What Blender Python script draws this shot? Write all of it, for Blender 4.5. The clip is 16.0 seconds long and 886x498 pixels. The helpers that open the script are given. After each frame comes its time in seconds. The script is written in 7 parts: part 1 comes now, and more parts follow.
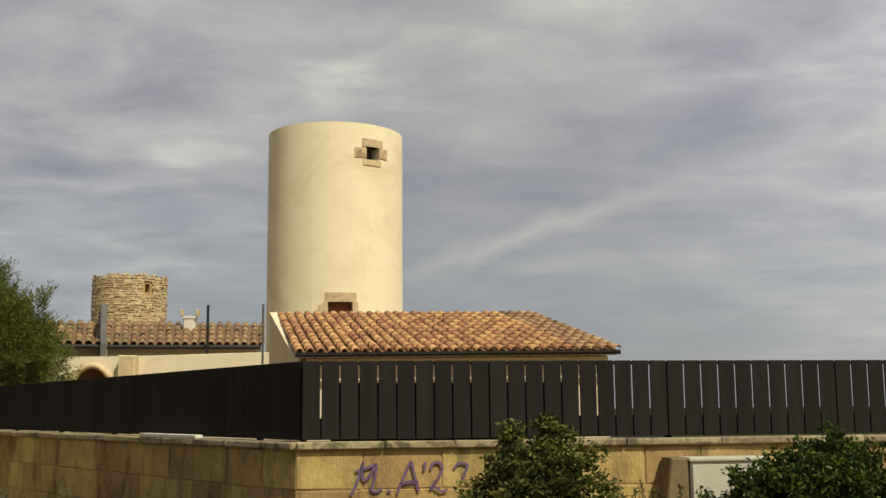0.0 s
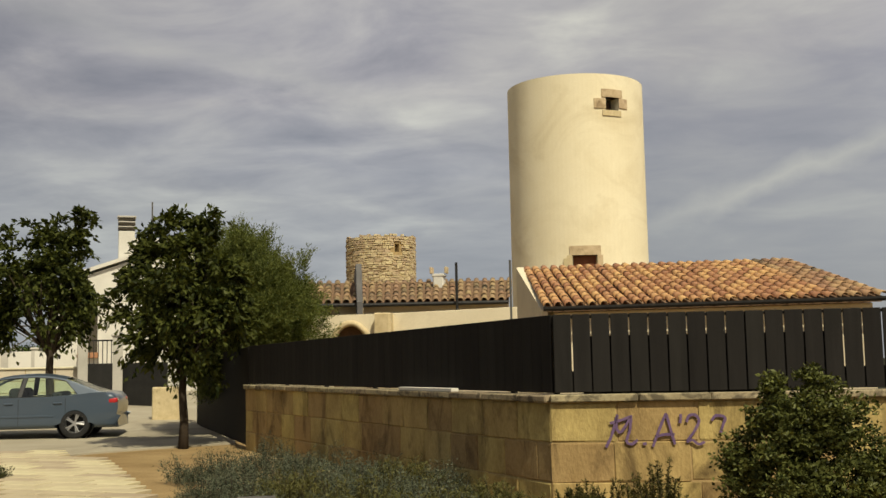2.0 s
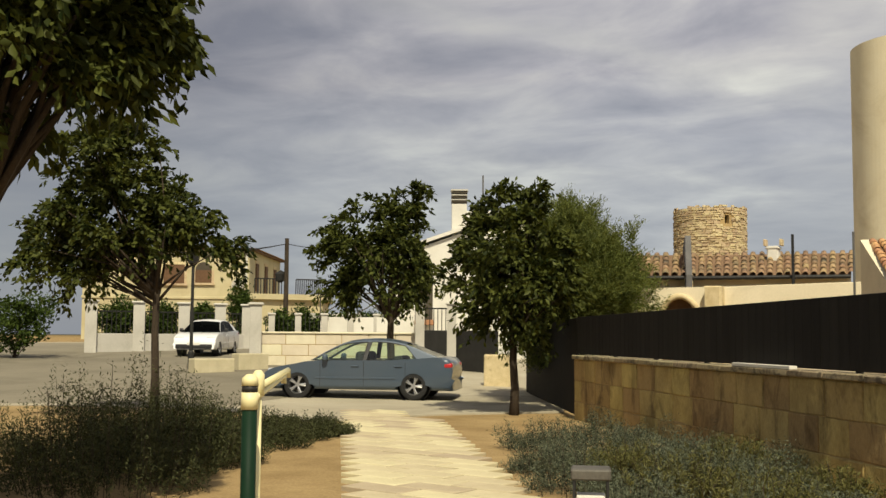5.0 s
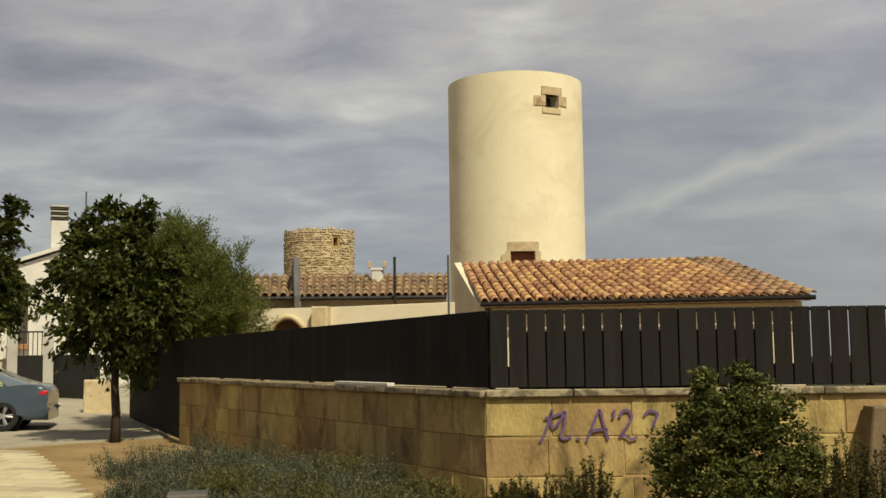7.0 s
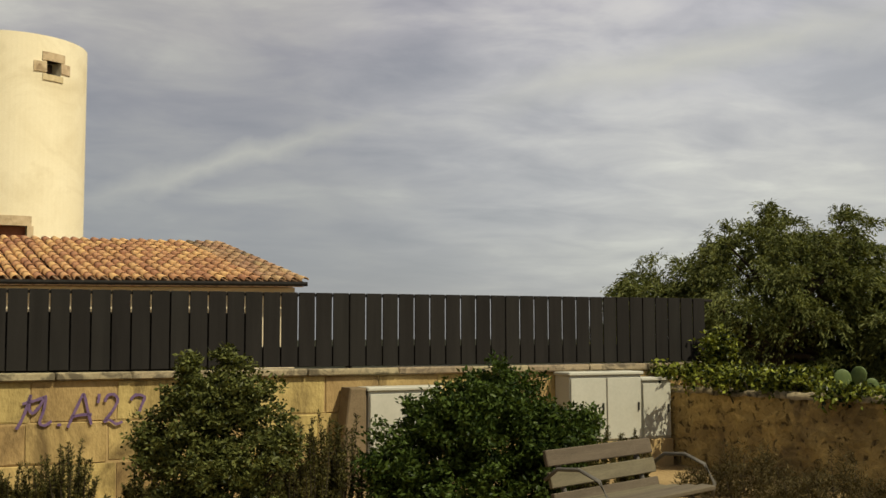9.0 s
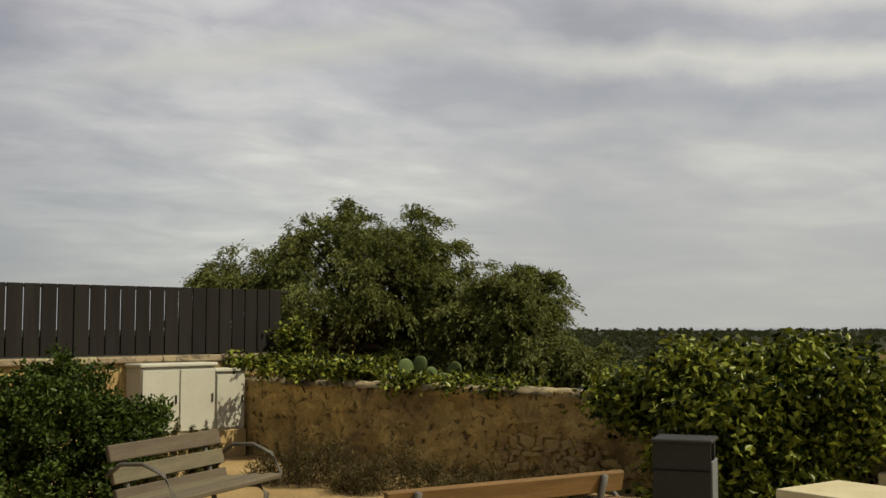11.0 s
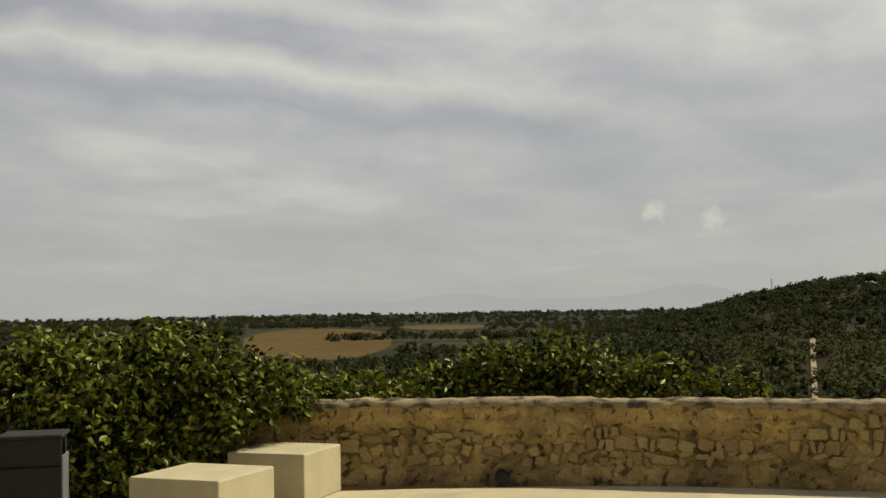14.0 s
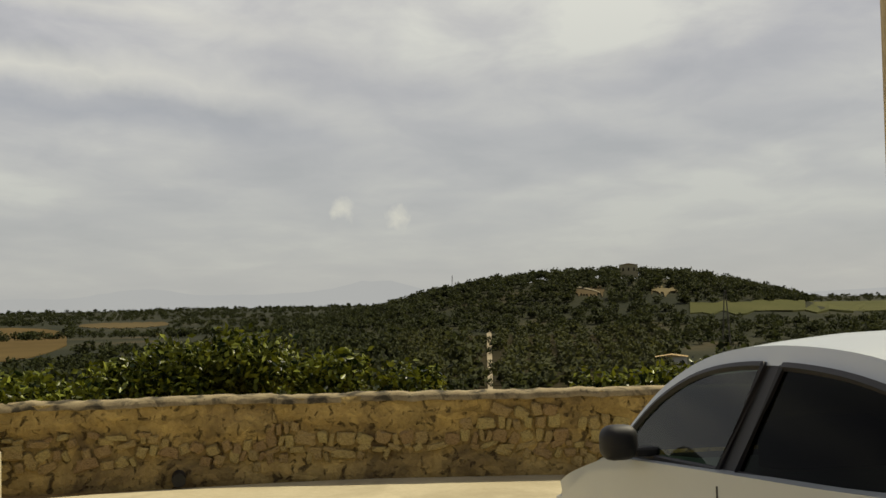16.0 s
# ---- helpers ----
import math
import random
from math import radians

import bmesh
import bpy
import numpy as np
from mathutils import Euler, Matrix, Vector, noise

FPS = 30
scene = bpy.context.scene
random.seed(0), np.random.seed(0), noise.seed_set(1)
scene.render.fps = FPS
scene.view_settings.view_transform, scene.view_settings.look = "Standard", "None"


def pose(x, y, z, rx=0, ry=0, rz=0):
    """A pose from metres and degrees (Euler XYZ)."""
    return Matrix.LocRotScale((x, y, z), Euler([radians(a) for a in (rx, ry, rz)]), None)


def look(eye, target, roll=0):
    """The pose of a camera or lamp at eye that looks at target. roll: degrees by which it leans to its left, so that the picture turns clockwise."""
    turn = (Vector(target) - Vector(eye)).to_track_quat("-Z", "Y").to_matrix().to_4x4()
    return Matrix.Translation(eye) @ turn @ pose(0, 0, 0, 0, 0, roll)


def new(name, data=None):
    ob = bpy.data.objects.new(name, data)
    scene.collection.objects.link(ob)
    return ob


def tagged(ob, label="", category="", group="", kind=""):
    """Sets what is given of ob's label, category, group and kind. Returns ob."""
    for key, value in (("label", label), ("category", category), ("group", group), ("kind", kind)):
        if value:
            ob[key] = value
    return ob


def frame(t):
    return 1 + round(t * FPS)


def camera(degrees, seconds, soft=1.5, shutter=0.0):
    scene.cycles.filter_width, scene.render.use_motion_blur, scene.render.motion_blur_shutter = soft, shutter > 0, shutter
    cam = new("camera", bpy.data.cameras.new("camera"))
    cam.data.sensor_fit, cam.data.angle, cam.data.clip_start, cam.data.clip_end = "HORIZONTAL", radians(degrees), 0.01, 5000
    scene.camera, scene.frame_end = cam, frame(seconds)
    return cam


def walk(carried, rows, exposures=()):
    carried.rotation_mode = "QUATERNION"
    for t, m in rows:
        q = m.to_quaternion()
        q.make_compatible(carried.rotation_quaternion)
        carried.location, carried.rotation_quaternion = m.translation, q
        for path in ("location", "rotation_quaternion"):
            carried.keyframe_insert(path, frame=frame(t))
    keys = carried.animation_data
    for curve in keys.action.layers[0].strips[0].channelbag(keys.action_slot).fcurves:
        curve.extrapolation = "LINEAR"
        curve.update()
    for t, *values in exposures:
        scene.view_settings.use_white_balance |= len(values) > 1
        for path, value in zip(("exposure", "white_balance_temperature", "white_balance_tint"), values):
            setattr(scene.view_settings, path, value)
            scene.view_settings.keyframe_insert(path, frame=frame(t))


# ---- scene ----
cam = camera(44.14, 16.0)
# the camera turns on the spot, held at arm's length: seconds, yaw to the left, pitch up, lean
EYE, ARM = 1.6, 0.2
TURNS = [
    (0, -0.00, 8.10, -0.48), (0.5, 2.82, 7.78, -0.00), (1, 5.75, 6.93, 0.00),
    (1.5, 9.69, 6.40, -0.57), (2, 12.77, 5.86, -1.16), (2.5, 17.33, 5.37, -1.33),
    (3, 20.55, 4.98, -0.95), (3.5, 23.64, 4.73, -0.67), (3.7, 25.49, 4.52, -0.39),
    (4.2, 28.70, 4.35, 0.15), (4.75, 30.00, 4.45, 0.35), (5.3, 28.90, 4.65, 0.50),
    (5.8, 25.80, 5.16, 0.17), (6, 23.97, 5.48, 0.12), (6.5, 16.69, 5.79, -0.59),
    (7, 9.56, 5.53, -0.72), (7.5, 1.42, 5.48, -0.44), (8, -4.45, 5.46, -0.03),
    (8.5, -9.98, 5.25, 0.14), (9, -16.07, 4.46, -0.13), (9.5, -23.20, 4.48, -0.09),
    (9.7, -25.36, 4.52, 0.14), (11.8, -46.10, 3.87, 0.14), (12, -48.71, 3.98, 0.29),
    (12.5, -57.28, 3.84, -0.35), (13, -61.44, 3.57, -0.46), (13.5, -66.03, 2.94, -0.67),
    (14, -69.71, 3.13, -1.03), (14.5, -73.95, 3.23, -0.51), (15, -77.05, 2.61, -0.39),
    (15.5, -81.81, 2.47, -1.02), (16, -85.95, 2.62, -1.24),
]


def carried_pose(yaw, pitch, lean):
    a, b = radians(yaw), radians(pitch)
    eye = Vector((-ARM * math.sin(a), ARM * math.cos(a), EYE))
    return look(eye, eye + Vector((-math.sin(a) * math.cos(b), math.cos(a) * math.cos(b), math.sin(b))), lean)

walk(cam, [(t, carried_pose(y, p, r)) for t, y, p, r in TURNS], [(0, -0.20, 6630, 5), (3.5, -0.17, 6630, 5), (5.3, 0.10, 6630, 5), (6.0, 0.16, 6630, 5), (6.5, -0.18, 6630, 5), (7, -0.20, 6640, 4), (8.5, -0.22, 6700, 4), (9.5, -0.16, 6700, 4), (12.5, -0.17, 6700, 4), (13.1, -0.27, 6700, 4), (14.5, -0.24, 6700, 4), (16, -0.20, 6700, 4)])

# ---- light ----
SUN_TO = Vector((0.52, -0.70, 1.10)).normalized()
world = bpy.data.worlds.new("sky_world")
scene.world = world
world.use_nodes = True


class Net:
    """Short hand for node trees."""

    def __init__(self, tree):
        self.tree = tree
        tree.nodes.clear()

    def add(self, kind):
        return self.tree.nodes.new(kind)

    def link(self, a, b):
        self.tree.links.new(a, b)

    def put(self, socket, value):
        if isinstance(value, bpy.types.NodeSocket):
            self.link(value, socket)
        else:
            socket.default_value = value

    def math(self, op, a, b=0.0, clamp=False):
        node = self.add("ShaderNodeMath")
        node.operation, node.use_clamp = op, clamp
        self.put(node.inputs[0], a)
        self.put(node.inputs[1], b)
        return node.outputs[0]

    def noise(self, vector, scale, detail=4.0, rough=0.55, warp=0.0):
        node = self.add("ShaderNodeTexNoise")
        self.put(node.inputs["Vector"], vector)
        self.put(node.inputs["Scale"], scale)
        self.put(node.inputs["Detail"], detail)
        self.put(node.inputs["Roughness"], rough)
        self.put(node.inputs["Distortion"], warp)
        return node.outputs["Fac"]

    def ramp(self, fac, stops):
        node = self.add("ShaderNodeValToRGB")
        self.put(node.inputs[0], fac)
        e = node.color_ramp.elements
        while len(e) < len(stops):
            e.new(0.5)
        for one, (at, col) in zip(e, stops):
            one.position = at
            one.color = (*col, 1) if len(col) == 3 else col
        return node.outputs["Color"]

    def mix(self, fac, a, b, mode="MIX"):
        node = self.add("ShaderNodeMix")
        node.data_type, node.blend_type = "RGBA", mode
        self.put(node.inputs[0], fac)
        for socket, v in ((node.inputs[6], a), (node.inputs[7], b)):
            self.put(socket, (*v, 1) if isinstance(v, tuple) and len(v) == 3 else v)
        return node.outputs[2]

    def scaled(self, vector, by):
        node = self.add("ShaderNodeVectorMath")
        node.operation = "MULTIPLY"
        self.put(node.inputs[0], vector)
        node.inputs[1].default_value = by
        return node.outputs[0]


def sky_clouds():
    n = Net(world.node_tree)
    way = n.add("ShaderNodeTexCoord").outputs["Generated"]
    parts = n.add("ShaderNodeSeparateXYZ")
    n.link(way, parts.inputs[0])
    up = n.math("ADD", n.math("MAXIMUM", parts.outputs[2], 0.0), 0.14)
    flat = n.add("ShaderNodeCombineXYZ")
    n.link(n.math("DIVIDE", parts.outputs[0], up), flat.inputs[0])
    n.link(n.math("DIVIDE", parts.outputs[1], up), flat.inputs[1])
    sheet = flat.outputs[0]
    broad = n.noise(n.scaled(sheet, (0.8, 0.95, 1)), 0.80, 4, 0.5, 0.2)
    fine = n.noise(n.scaled(sheet, (1.0, 1.2, 1)), 2.6, 6, 0.56, 0.35)
    both = n.math("ADD", n.math("MULTIPLY", broad, 0.68), n.math("MULTIPLY", fine, 0.32))
    clouds = n.ramp(both, [(0.37, (0.285, 0.28, 0.34)), (0.46, (0.405, 0.385, 0.435)), (0.54, (0.54, 0.51, 0.52)), (0.63, (0.76, 0.73, 0.67))])
    # the cloud cover thins and brightens towards the sun, and turns hazy low down
    side = n.math("ADD", n.math("MULTIPLY", parts.outputs[0], 0.50), 0.94)
    tint = n.add("ShaderNodeCombineXYZ")
    for i in range(3):
        n.link(side, tint.inputs[i])
    lit = n.mix(1.0, clouds, tint.outputs[0], "MULTIPLY")
    low = n.math("SUBTRACT", 1.0, n.math("MULTIPLY", n.math("MULTIPLY", parts.outputs[2], n.math("SUBTRACT", 3.9, n.math("MULTIPLY", parts.outputs[0], 1.1))), 1.0, True), True)
    warm = n.math("MULTIPLY", n.math("ADD", parts.outputs[0], 0.25, True), 1.0, True)
    haze = n.mix(warm, (0.27, 0.285, 0.335), (0.53, 0.525, 0.53))
    lit = n.mix(n.math("MULTIPLY", n.math("POWER", low, 0.6), 0.93), lit, haze)
    # thinner, brighter stretches of cloud
    for a, e, wide, much in ((25, 14, 0.085, 0.52), (-27, 15, 0.050, 0.38), (-62, 22, 0.05, 0.15)):
        d = n.add("ShaderNodeVectorMath")
        d.operation = "DOT_PRODUCT"
        n.link(way, d.inputs[0])
        d.inputs[1].default_value = (-math.sin(radians(a)) * math.cos(radians(e)), math.cos(radians(a)) * math.cos(radians(e)), math.sin(radians(e)))
        near = n.math("SUBTRACT", 1.0, n.math("DIVIDE", n.math("SUBTRACT", 1.0, d.outputs["Value"]), wide), True)
        lit = n.mix(n.math("MULTIPLY", near, n.math("ADD", n.math("MULTIPLY", fine, 1.6), 0.1)), lit, n.mix(1.0, lit, (1 + much, 1 + much, 1 + 0.9 * much), "MULTIPLY"))
    # long pale streaks: both ends, reach, half-width, strength
    for one, two, reach, wide, much, tone in (((1.6, 7.0), (-12.0, 11.0), 0.012, 0.014, 0.75, (0.62, 0.60, 0.56)), ((-42.0, 13.8), (-76.0, 10.7), 0.085, 0.022, 0.85, (0.86, 0.82, 0.76)), ((-42.0, 12.0), (-76.0, 8.9), 0.085, 0.018, 0.65, (0.43, 0.435, 0.495)), ((-50.0, 16.6), (-76.0, 14.0), 0.06, 0.016, 0.6, (0.86, 0.82, 0.76)), ((14.0, 13.0), (36.0, 18.0), 0.05, 0.022, 0.3, (0.62, 0.60, 0.56)), ((-19.0, 12.2), (-40.0, 15.4), 0.024, 0.026, 0.75, (0.74, 0.71, 0.65))):
        ends = [Vector((-math.sin(radians(a)) * math.cos(radians(e)), math.cos(radians(a)) * math.cos(radians(e)), math.sin(radians(e)))) for a, e in (one, two)]
        across, mid = ends[0].cross(ends[1]).normalized(), (ends[0] + ends[1]).normalized()
        d = n.add("ShaderNodeVectorMath")
        d.operation = "DOT_PRODUCT"
        n.link(way, d.inputs[0])
        d.inputs[1].default_value = across
        off = n.math("ABSOLUTE", n.math("ADD", d.outputs["Value"], n.math("MULTIPLY", n.math("SUBTRACT", n.noise(way, 12, 5), 0.5), 0.045)))
        d = n.add("ShaderNodeVectorMath")
        d.operation = "DOT_PRODUCT"
        n.link(way, d.inputs[0])
        d.inputs[1].default_value = mid
        length = n.math("SUBTRACT", 1.0, n.math("DIVIDE", n.math("SUBTRACT", 1.0, d.outputs["Value"]), reach), True)
        band = n.math("MULTIPLY", n.math("SUBTRACT", 1.0, n.math("DIVIDE", off, wide), True), length)
        lit = n.mix(n.math("MULTIPLY", band, much), lit, tone)
    # two small fair-weather puffs low in the haze
    for a, e, size in ((-80.75, 4.82, 0.0125), (-83.7, 4.3, 0.0115)):
        far = n.add("ShaderNodeVectorMath")
        far.operation = "DISTANCE"
        n.link(way, far.inputs[0])
        far.inputs[1].default_value = (-math.sin(radians(a)) * math.cos(radians(e)), math.cos(radians(a)) * math.cos(radians(e)), math.sin(radians(e)))
        edge = n.math("ADD", far.outputs["Value"], n.math("MULTIPLY", n.math("SUBTRACT", n.noise(way, 70, 4), 0.5), 0.026))
        puff = n.math("SUBTRACT", 1.0, n.math("DIVIDE", edge, size), True)
        lit = n.mix(n.math("MULTIPLY", puff, 0.9, True), lit, (0.80, 0.76, 0.69))
    sky = n.add("ShaderNodeTexSky")
    sky.sky_type, sky.sun_disc = "NISHITA", False
    sky.sun_elevation = math.asin(SUN_TO.z)
    sky.sun_rotation = math.atan2(SUN_TO.x, SUN_TO.y)
    air = n.mix(1.0, sky.outputs[0], (0.09, 0.09, 0.09), "MULTIPLY")
    whole = n.mix(0.9, air, lit)
    back = n.add("ShaderNodeBackground")
    n.link(whole, back.inputs[0])
    back.inputs[1].default_value = 1.0
    n.link(back.outputs[0], n.add("ShaderNodeOutputWorld").inputs[0])


sky_clouds()
sun = new("sun", bpy.data.lights.new("sun", "SUN"))
sun.data.energy, sun.data.angle, sun.data.color = 5.0, radians(0.6), (1.0, 0.89, 0.70)
sun.matrix_world = look(SUN_TO * 60, (0, 0, 0))


# ---- materials ----
def surface(name, low, high, scale=3.0, rough=0.85, bump=0.3, fine=40.0, stain=None, stain_scale=0.7, stain_at=(0.5, 0.7), metal=0.0, random_by=None, spread=0.25, depth=0.02, stretch=(1, 1, 1), gloss_var=0.1, spec=0.3, cracks=None):
    """A weathered surface: two colours mixed by coarse and fine grain, stains with a shape of their own, bump."""
    m = bpy.data.materials.new(name)
    m.use_nodes = True
    n = Net(m.node_tree)
    at = n.scaled(n.add("ShaderNodeTexCoord").outputs["Object"], stretch)
    coarse, grain = n.noise(at, scale, 5, 0.6, 0.3), n.noise(at, fine, 3, 0.6)
    fac = n.math("ADD", n.math("MULTIPLY", coarse, 0.65), n.math("MULTIPLY", grain, 0.35))
    col = n.ramp(fac, [(0.32, low), (0.68, high)])
    if stain:
        blot = n.ramp(n.noise(at, stain_scale, 6, 0.65, 0.8), [(stain_at[0], (0, 0, 0)), (stain_at[1], (1, 1, 1))])
        col = n.mix(blot, col, stain)
    if cracks:
        size, wide, dark = cracks
        bent = n.add("ShaderNodeVectorMath")
        bent.operation = "ADD"
        n.link(n.scaled(at, (1, 1, 1.7)), bent.inputs[0])
        wobble = n.add("ShaderNodeTexNoise")
        n.link(at, wobble.inputs["Vector"])
        wobble.inputs["Scale"].default_value = 5.0
        n.link(n.scaled(wobble.outputs["Color"], (0.16, 0.16, 0.16)), bent.inputs[1])
        cell = n.add("ShaderNodeTexVoronoi")
        cell.feature = "DISTANCE_TO_EDGE"
        n.link(bent.outputs[0], cell.inputs["Vector"])
        cell.inputs["Scale"].default_value = size
        line = n.math("SUBTRACT", 1.0, n.math("DIVIDE", cell.outputs["Distance"], n.math("MULTIPLY", n.noise(at, 7.0, 3), 2.0 * wide)), True)
        body = n.add("ShaderNodeTexVoronoi")
        n.link(bent.outputs[0], body.inputs["Vector"])
        body.inputs["Scale"].default_value = size
        tone = n.add("ShaderNodeSeparateColor")
        n.link(body.outputs["Color"], tone.inputs[0])
        shade = n.math("ADD", n.math("MULTIPLY", tone.outputs[0], 0.55), 0.74)
        grey = n.add("ShaderNodeCombineColor")
        for i in range(3):
            n.link(shade, grey.inputs[i])
        col = n.mix(0.8, col, grey.outputs[0], "MULTIPLY")
        pits = n.ramp(n.noise(at, 11.0, 4, 0.6, 0.6), [(0.575, (0, 0, 0)), (0.66, (0.8, 0.8, 0.8))])
        col = n.mix(pits, col, dark)
        patchy = n.ramp(n.noise(at, 1.1, 4, 0.6), [(0.52, (0, 0, 0)), (0.66, (0.10, 0.10, 0.10))])
        gap = n.math("MULTIPLY", line, patchy)
        col = n.mix(gap, col, dark)
        fac = n.math("SUBTRACT", n.math("SUBTRACT", fac, n.math("MULTIPLY", gap, 0.5)), n.math("MULTIPLY", pits, 0.5))
    if random_by:
        if random_by == "island":
            r = n.add("ShaderNodeNewGeometry").outputs["Random Per Island"]
        else:
            r = n.add("ShaderNodeObjectInfo").outputs["Random"]
        v = n.math("ADD", n.math("MULTIPLY", r, 2 * spread), 1 - spread)
        hsv = n.add("ShaderNodeHueSaturation")
        n.link(v, hsv.inputs["Value"])
        n.link(n.math("ADD", n.math("MULTIPLY", r, 0.03), 0.485), hsv.inputs["Hue"])
        n.link(col, hsv.inputs["Color"])
        col = hsv.outputs[0]
    b = n.add("ShaderNodeBsdfPrincipled")
    n.link(col, b.inputs["Base Color"])
    n.link(n.math("ADD", n.math("MULTIPLY", coarse, gloss_var), rough - gloss_var / 2, True), b.inputs["Roughness"])
    b.inputs["Metallic"].default_value = metal
    b.inputs["Specular IOR Level"].default_value = spec
    if bump:
        bn = n.add("ShaderNodeBump")
        bn.inputs["Strength"].default_value, bn.inputs["Distance"].default_value = bump, depth
        n.link(fac, bn.inputs["Height"])
        n.link(bn.outputs[0], b.inputs["Normal"])
    n.link(b.outputs[0], n.add("ShaderNodeOutputMaterial").inputs[0])
    return m


def leafy(name, dark, light, scale=1.2, through_light=0.3, rough=0.5, soft=0.0, stops=(0.2, 0.8)):
    """Leaves: colour by leaf and by clump, light coming partly through."""
    m = bpy.data.materials.new(name)
    m.use_nodes = True
    n = Net(m.node_tree)
    r = n.add("ShaderNodeNewGeometry").outputs["Random Per Island"]
    c = n.noise(n.add("ShaderNodeTexCoord").outputs["Object"], scale, 3)
    col = n.ramp(n.math("ADD", n.math("MULTIPLY", r, 0.6), n.math("MULTIPLY", c, 0.4)), [(stops[0], dark), (stops[1], light)])
    b = n.add("ShaderNodeBsdfPrincipled")
    n.link(col, b.inputs["Base Color"])
    b.inputs["Roughness"].default_value = rough
    b.inputs["Specular IOR Level"].default_value = 0.10
    if soft:
        # far crowns shade as rounded masses, not leaf by leaf
        up = n.add("ShaderNodeVectorMath")
        up.operation = "ADD"
        n.link(n.scaled(n.add("ShaderNodeNewGeometry").outputs["Normal"], (1 - soft, 1 - soft, 1 - soft)), up.inputs[0])
        up.inputs[1].default_value = (0, 0, soft)
        n.link(up.outputs[0], b.inputs["Normal"])
    tr = n.add("ShaderNodeBsdfTranslucent")
    n.link(n.mix(1.0, col, (1.1, 1.0, 0.5), "MULTIPLY"), tr.inputs[0])
    mx = n.add("ShaderNodeMixShader")
    mx.inputs[0].default_value = through_light
    n.link(b.outputs[0], mx.inputs[1])
    n.link(tr.outputs[0], mx.inputs[2])
    n.link(mx.outputs[0], n.add("ShaderNodeOutputMaterial").inputs[0])
    return m


def glossy(name, colour, rough=0.3, metal=0.0, coat=0.0, flake=0.0):
    m = bpy.data.materials.new(name)
    m.use_nodes = True
    n = Net(m.node_tree)
    at = n.add("ShaderNodeTexCoord").outputs["Object"]
    dust = n.noise(at, 2.5, 5, 0.6)
    b = n.add("ShaderNodeBsdfPrincipled")
    n.link(n.mix(n.math("MULTIPLY", dust, 0.25), colour, tuple(0.7 * c + 0.06 for c in colour)), b.inputs["Base Color"])
    n.link(n.math("ADD", n.math("MULTIPLY", dust, 0.15), rough), b.inputs["Roughness"])
    b.inputs["Metallic"].default_value = metal
    b.inputs["Coat Weight"].default_value = coat
    b.inputs["Coat Roughness"].default_value = 0.08
    n.link(b.outputs[0], n.add("ShaderNodeOutputMaterial").inputs[0])
    return m


def clear_glass(name, tint=(0.55, 0.6, 0.58), see=0.6, rough=0.03, shine=0.6, base=0.03):
    m = bpy.data.materials.new(name)
    m.use_nodes = True
    n = Net(m.node_tree)
    g = n.add("ShaderNodeBsdfGlossy")
    g.inputs["Roughness"].default_value = rough
    t = n.add("ShaderNodeBsdfTransparent")
    t.inputs[0].default_value = (*[c * see for c in tint], 1)
    fr = n.add("ShaderNodeLayerWeight")
    gloss = n.math("ADD", n.math("MULTIPLY", n.math("POWER", fr.outputs["Facing"], 4.5), shine), base)
    mx = n.add("ShaderNodeMixShader")
    n.link(gloss, mx.inputs[0])
    n.link(t.outputs[0], mx.inputs[1])
    n.link(g.outputs[0], mx.inputs[2])
    n.link(mx.outputs[0], n.add("ShaderNodeOutputMaterial").inputs[0])
    return m


MARES = surface("sandstone_block", (0.27, 0.195, 0.074), (0.51, 0.385, 0.155), 2.8, 0.92, 1.0, 30, (0.130, 0.090, 0.036), 2.0, (0.50, 0.70), random_by="object", spread=0.18, stretch=(1, 1, 0.55), depth=0.03)
PALE_PAINT = surface("dull_white_paint", (0.40, 0.38, 0.33), (0.54, 0.52, 0.46), 0.8, 0.9, 0.1, 25, (0.30, 0.28, 0.23), 0.5, (0.5, 0.85))
MORTAR = surface("mortar", (0.30, 0.21, 0.095), (0.43, 0.315, 0.145), 4, 0.95, 0.4, 60)
COPING = surface("coping_stone", (0.24, 0.195, 0.115), (0.41, 0.345, 0.215), 5, 0.9, 0.5, 50, (0.12, 0.10, 0.065), 5.0, (0.47, 0.60), random_by="object", spread=0.12)
SLAT = surface("dark_composite_board", (0.014, 0.0130, 0.0118), (0.025, 0.0232, 0.0210), 1.5, 0.75, 0.15, 60, stretch=(6, 6, 0.5), random_by="object", spread=0.10, spec=0.08)
RENDERED = surface("cream_render", (0.72, 0.64, 0.43), (0.83, 0.76, 0.55), 0.5, 0.9, 0.15, 25, (0.58, 0.49, 0.30), 0.35, (0.5, 0.8))
WHITEWASH = surface("cream_wall_paint", (0.62, 0.55, 0.38), (0.76, 0.68, 0.50), 0.8, 0.9, 0.15, 25, (0.50, 0.42, 0.28), 0.5, (0.5, 0.85))
WHITE = surface("white_wall_paint", (0.56, 0.54, 0.47), (0.70, 0.68, 0.61), 0.8, 0.9, 0.1, 25, (0.52, 0.49, 0.42), 0.5, (0.55, 0.85))
YELLOW_WALL = surface("yellow_house_render", (0.42, 0.37, 0.22), (0.53, 0.47, 0.29), 0.6, 0.9, 0.1, 20, (0.36, 0.29, 0.16), 0.4, (0.5, 0.85))
